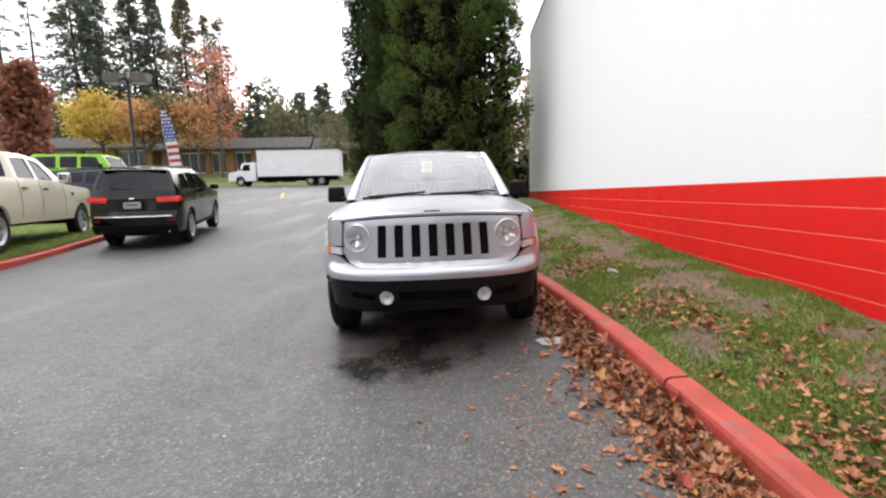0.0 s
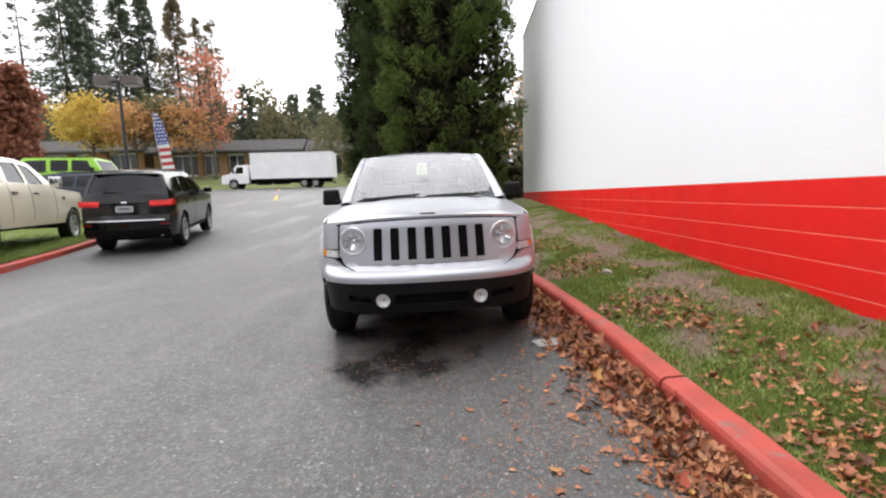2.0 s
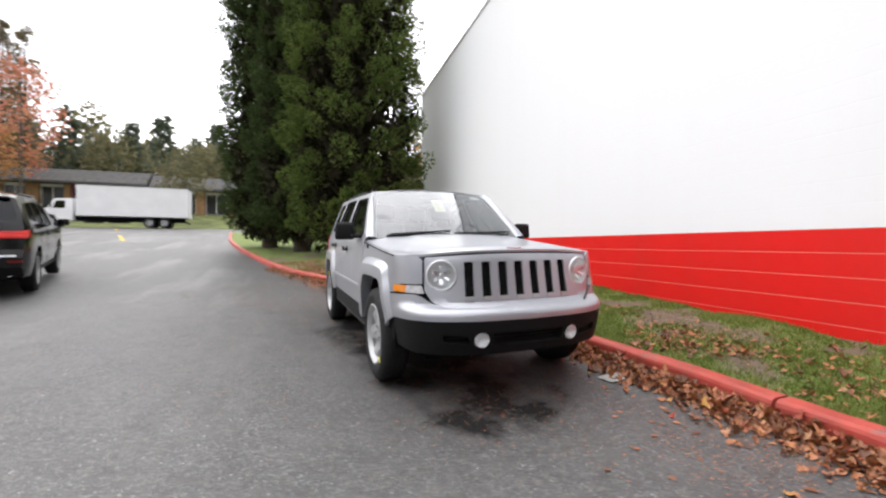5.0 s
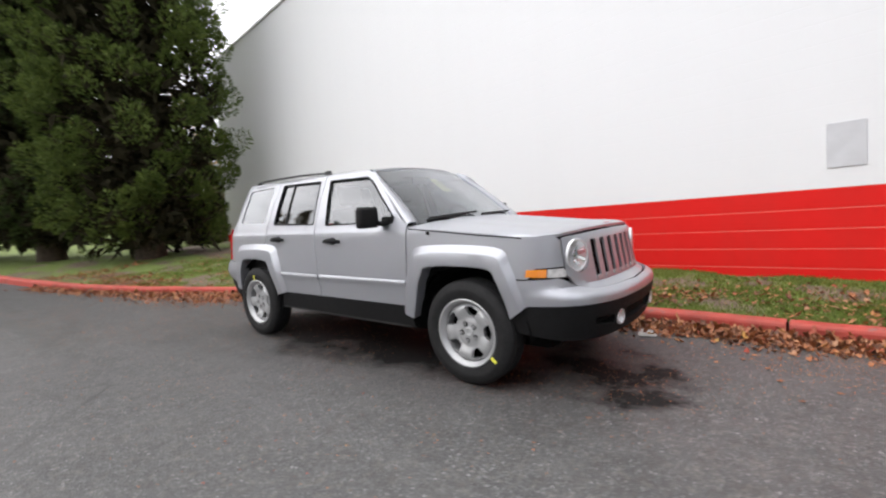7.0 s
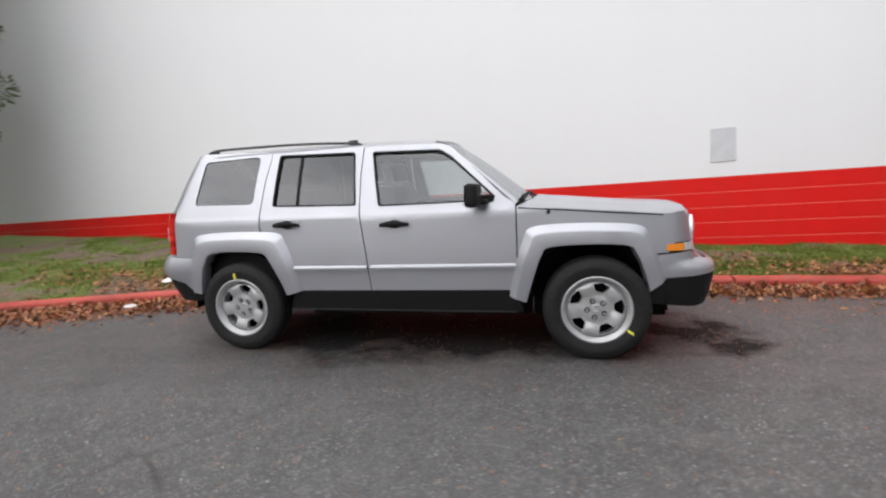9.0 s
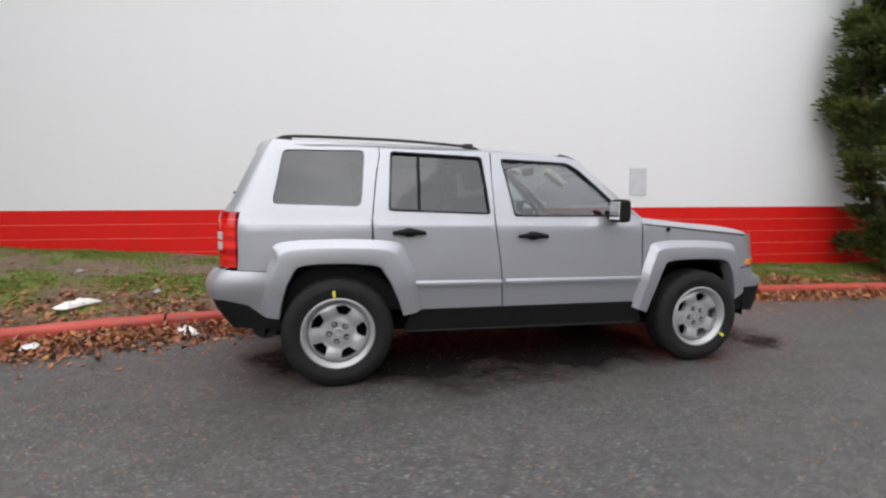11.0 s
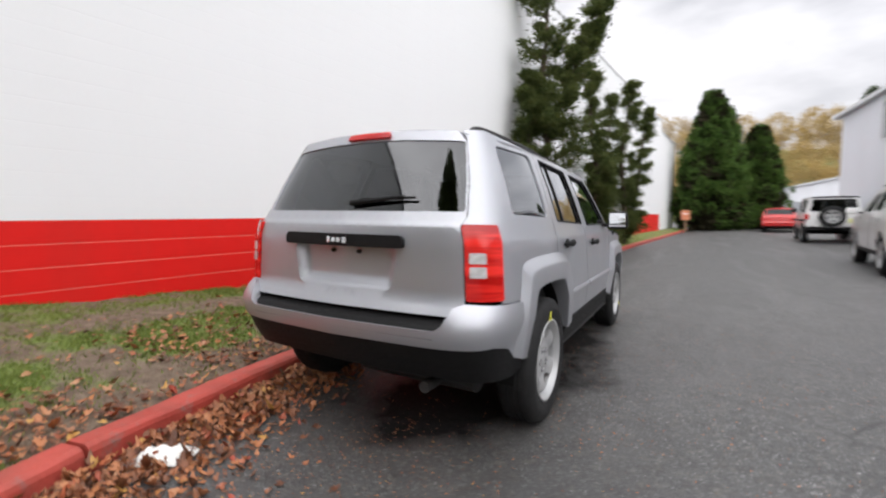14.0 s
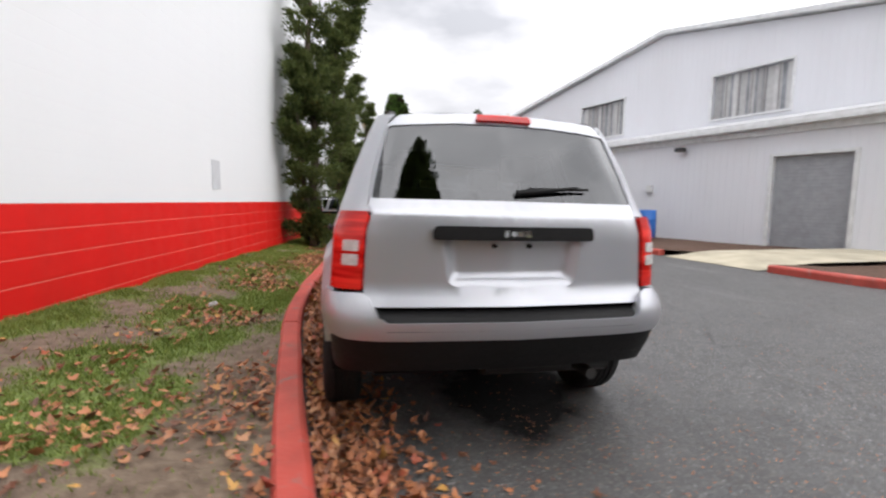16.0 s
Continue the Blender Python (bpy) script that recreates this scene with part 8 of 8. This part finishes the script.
# ---- fallen leaves and grass ----
LEAF = np.array([[0, 0], [0.10, 0.16], [0.42, 0.12], [0.30, 0.26], [0.50, 0.50], [0.24, 0.48], [0.16, 0.80], [0.0, 1.0], [-0.16, 0.80], [-0.24, 0.48], [-0.50, 0.50], [-0.30, 0.26], [-0.42, 0.12], [-0.10, 0.16]]) - np.array([0, 0.4])


def fallen_material():
    n = Nodes("fallen_leaves", rough=0.55)
    i = n.island()
    n.set("Base Color", n.ramp(i, (0.0, (0.09, 0.036, 0.02)), (0.22, (0.20, 0.078, 0.038)), (0.48, (0.36, 0.135, 0.055)), (0.70, (0.45, 0.180, 0.075)), (0.84, (0.42, 0.22, 0.115)), (0.92, (0.34, 0.055, 0.030)), (0.98, (0.50, 0.27, 0.07))))
    n.bump(n.noise(90, 4), 0.3, 0.004)
    return n.mat


M["fallen"] = fallen_material()


def leaf_litter(name, label, places, sizes, tilt, heap=0.0):
    """Lobed leaves lying flat, a little curled."""
    n = len(places)
    k = len(LEAF)
    ang = RNG.uniform(0, 2 * math.pi, n)
    tx, ty = RNG.normal(size=n) * tilt, RNG.normal(size=n) * tilt
    curl = RNG.uniform(-0.6, 1.3, n)
    c, s = np.cos(ang), np.sin(ang)
    px = LEAF[:, 0][None] * sizes[:, None] * RNG.uniform(0.7, 1.05, (n, 1))
    py = LEAF[:, 1][None] * sizes[:, None]
    x = px * c[:, None] - py * s[:, None]
    y = px * s[:, None] + py * c[:, None]
    z = x * tx[:, None] + y * ty[:, None] + curl[:, None] * (px ** 2 + py ** 2) / sizes[:, None] * 0.9
    z -= z.min(1)[:, None]
    v = np.stack([x + places[:, 0:1], y + places[:, 1:2], z + places[:, 2:3]], -1)
    mid = np.stack([places[:, 0], places[:, 1], places[:, 2] + RNG.uniform(0.0, 0.004, n)], -1)
    verts = np.concatenate([v, mid[:, None, :]], 1).reshape(-1, 3)
    base = (np.arange(n) * (k + 1))[:, None, None]
    tri = np.array([[i, (i + 1) % k, k] for i in range(k)])[None]
    ob = new(name, fast_mesh(name, verts, (base + tri).reshape(-1, 3), M["fallen"]))
    return tagged(ob, label, "fallen leaves", kind="stuff")


def gutter_weight(y):
    return level(y, [(-6, 0.08), (-2, 0.15), (-0.5, 0.8), (1.0, 1.0), (3.6, 1.0), (4.2, 0.55), (6.0, 0.6), (7.0, 0.9), (9.5, 1.0), (10.5, 0.5), (12.5, 0.35), (16, 0.15)])


pts = []
while len(pts) < 21000:
    y = RNG.uniform(-6, 14)
    if RNG.uniform() > gutter_weight(y):
        continue
    w_ = level(y, [(-6, 0.08), (0, 0.13), (2, 0.16), (4, 0.15), (7, 0.22), (9, 0.34), (12, 0.15)])
    d = abs(RNG.normal()) * w_
    x = kerb_x(y) - 0.02 - d
    pile = 0.055 * max(0, 1 - d / (w_ * 1.3)) * RNG.uniform(0, 1)
    pts.append((x, y, road_z(x, y) + 0.006 + pile))
pts = np.array(pts)
leaf_litter("gutter_leaves", "drift of brown and orange fallen leaves in the gutter", pts, 0.014 + 0.046 * RNG.uniform(0, 1, len(pts)) ** 1.9, 0.5)
pts = []
while len(pts) < 520:
    y, x = RNG.uniform(-4, 12), 1.2 - abs(RNG.normal()) * 0.95 - 0.1
    x = kerb_x(y) - abs(RNG.normal()) * 0.5 - 0.1
    if RNG.uniform() < gutter_weight(y) and not (3.0 < y < 7.0 and x < 0.5):
        pts.append((x, y, road_z(x, y) + 0.005))
pts = np.array(pts)
leaf_litter("road_leaves", "scattered brown and red fallen leaves on the asphalt", pts, RNG.uniform(0.018, 0.06, len(pts)), 0.05)
pts = []
while len(pts) < 12000:
    y = RNG.uniform(-3, 11)
    x = kerb_x(y) - abs(RNG.normal()) * level(y, [(-3, 0.4), (2, 0.6), (4, 1.8), (6, 2.2), (11, 1.8)])
    if RNG.uniform() < gutter_weight(y) * (1.0 if noise.noise((x * 1.3, y * 1.3, 2)) > -0.05 else 0.3):
        pts.append((x, y, road_z(x, y) + 0.004))
pts = np.array(pts)
leaf_litter("leaf_crumbs", "small broken leaf crumbs scattered on the asphalt", pts, RNG.uniform(0.004, 0.016, len(pts)), 0.02)
pts = []
while len(pts) < 10500:
    y = RNG.uniform(-5, 15)
    e0, e1 = kerb_x(y) + 0.16, wall_x(y) - 0.05
    k = min(1, abs(RNG.normal()) * 0.27)
    x = e0 + (e1 - e0) * k
    thick = 0.20 + 0.9 * noise.noise((x * 1.1, y * 1.1, 5)) + level(y, [(-2, 0.0), (1, 0.35), (3, 0.3), (5, 0.1), (7.5, 0.3), (9, 0.5), (13, 0.1)]) - 0.35 * k
    if RNG.uniform() < thick:
        pts.append((x, y, lz(x, y) + 0.012 + RNG.uniform(0, 0.02)))
pts = np.array(pts)
leaf_litter("verge_leaves", "brown and orange fallen leaves on the verge", pts, 0.014 + 0.046 * RNG.uniform(0, 1, len(pts)) ** 1.8, 0.35)


def cover(x, y):
    """How far grass covers the verge there, from bare soil to full."""
    k = (x - kerb_x(y) - 0.15) / max(0.3, wall_x(y) - kerb_x(y) - 0.15)
    path = math.exp(-((k - 0.70) / 0.13) ** 2) * level(y, [(-4, 0.0), (1.0, 0.1), (4.0, 0.7), (6, 0.6), (8, 0.8), (13, 0.4)])
    edge = math.exp(-(k / 0.20) ** 2) * level(y, [(4.0, 0.0), (5.5, 0.9), (9.0, 0.9), (10.5, 0.2)])
    c = 0.66 + 0.8 * noise.noise((x * 1.7, y * 1.7, 9)) + 0.5 * noise.noise((x * 4.5, y * 4.5, 4)) - 0.95 * path - 0.9 * edge
    return min(1, max(0, c))


att = verge.data.attributes.new("cover", "FLOAT", "POINT")
att.data.foreach_set("value", [cover(v.co.x, v.co.y) if v.co.y < 18 else 0.8 for v in verge.data.vertices])
att = bpy.data.objects["lawn"].data.attributes.new("cover", "FLOAT", "POINT")
att.data.foreach_set("value", [0.95] * len(bpy.data.objects["lawn"].data.vertices))

spots = []
while len(spots) < 120000:
    y = RNG.uniform(-4, 13)
    x = RNG.uniform(kerb_x(y) + 0.14, wall_x(y))
    if RNG.uniform() < cover(x, y) ** 1.4:
        spots.append((x, y))
for _ in range(14000):
    y = RNG.uniform(-14, 20)
    spots.append((RNG.uniform(kerb_x(y) + 0.14, min(wall_x(y), kerb_x(y) + 3)), y))
M["blade"] = foliage("grass_blades", (0.085, 0.125, 0.025), (0.155, 0.21, 0.045), (0.25, 0.31, 0.085), 1.5)


def blades(name, label, xy, z, tall):
    """Thin leaning blades, three corners each."""
    n = len(xy)
    a = RNG.uniform(0, 2 * math.pi, n)
    h = RNG.uniform(*tall, n)
    w = RNG.uniform(0.003, 0.006, n)
    lean = RNG.normal(size=(n, 2)) * 0.5
    v0 = np.stack([xy[:, 0] - np.cos(a) * w, xy[:, 1] - np.sin(a) * w, z - 0.004], -1)
    v1 = np.stack([xy[:, 0] + np.cos(a) * w, xy[:, 1] + np.sin(a) * w, z - 0.004], -1)
    v2 = np.stack([xy[:, 0] + lean[:, 0] * h, xy[:, 1] + lean[:, 1] * h, z + h], -1)
    ob = new(name, fast_mesh(name, np.stack([v0, v1, v2], 1).reshape(-1, 3), np.arange(n * 3).reshape(n, 3), M["blade"]))
    tagged(ob, label, "grass", kind="stuff")


blades("grass", "short green grass blades on the verge", np.array(spots), np.array([lz(a, b) for a, b in spots]), (0.012, 0.044))
spots = []
for _ in range(26000):
    y = RNG.uniform(5.3, 15)
    spots.append((bed_x(y) - 0.14 - 4.5 * RNG.uniform() ** 1.6, y))
blades("lawn_grass", "green grass blades on the lawn across the lane", np.array(spots), np.array([road_z(a, b) + 0.12 - 0.08 * min(1, (bed_x(b) - 0.13 - a) / 1.5) + 0.03 * noise.noise((a, b, 0)) for a, b in spots]), (0.03, 0.07))
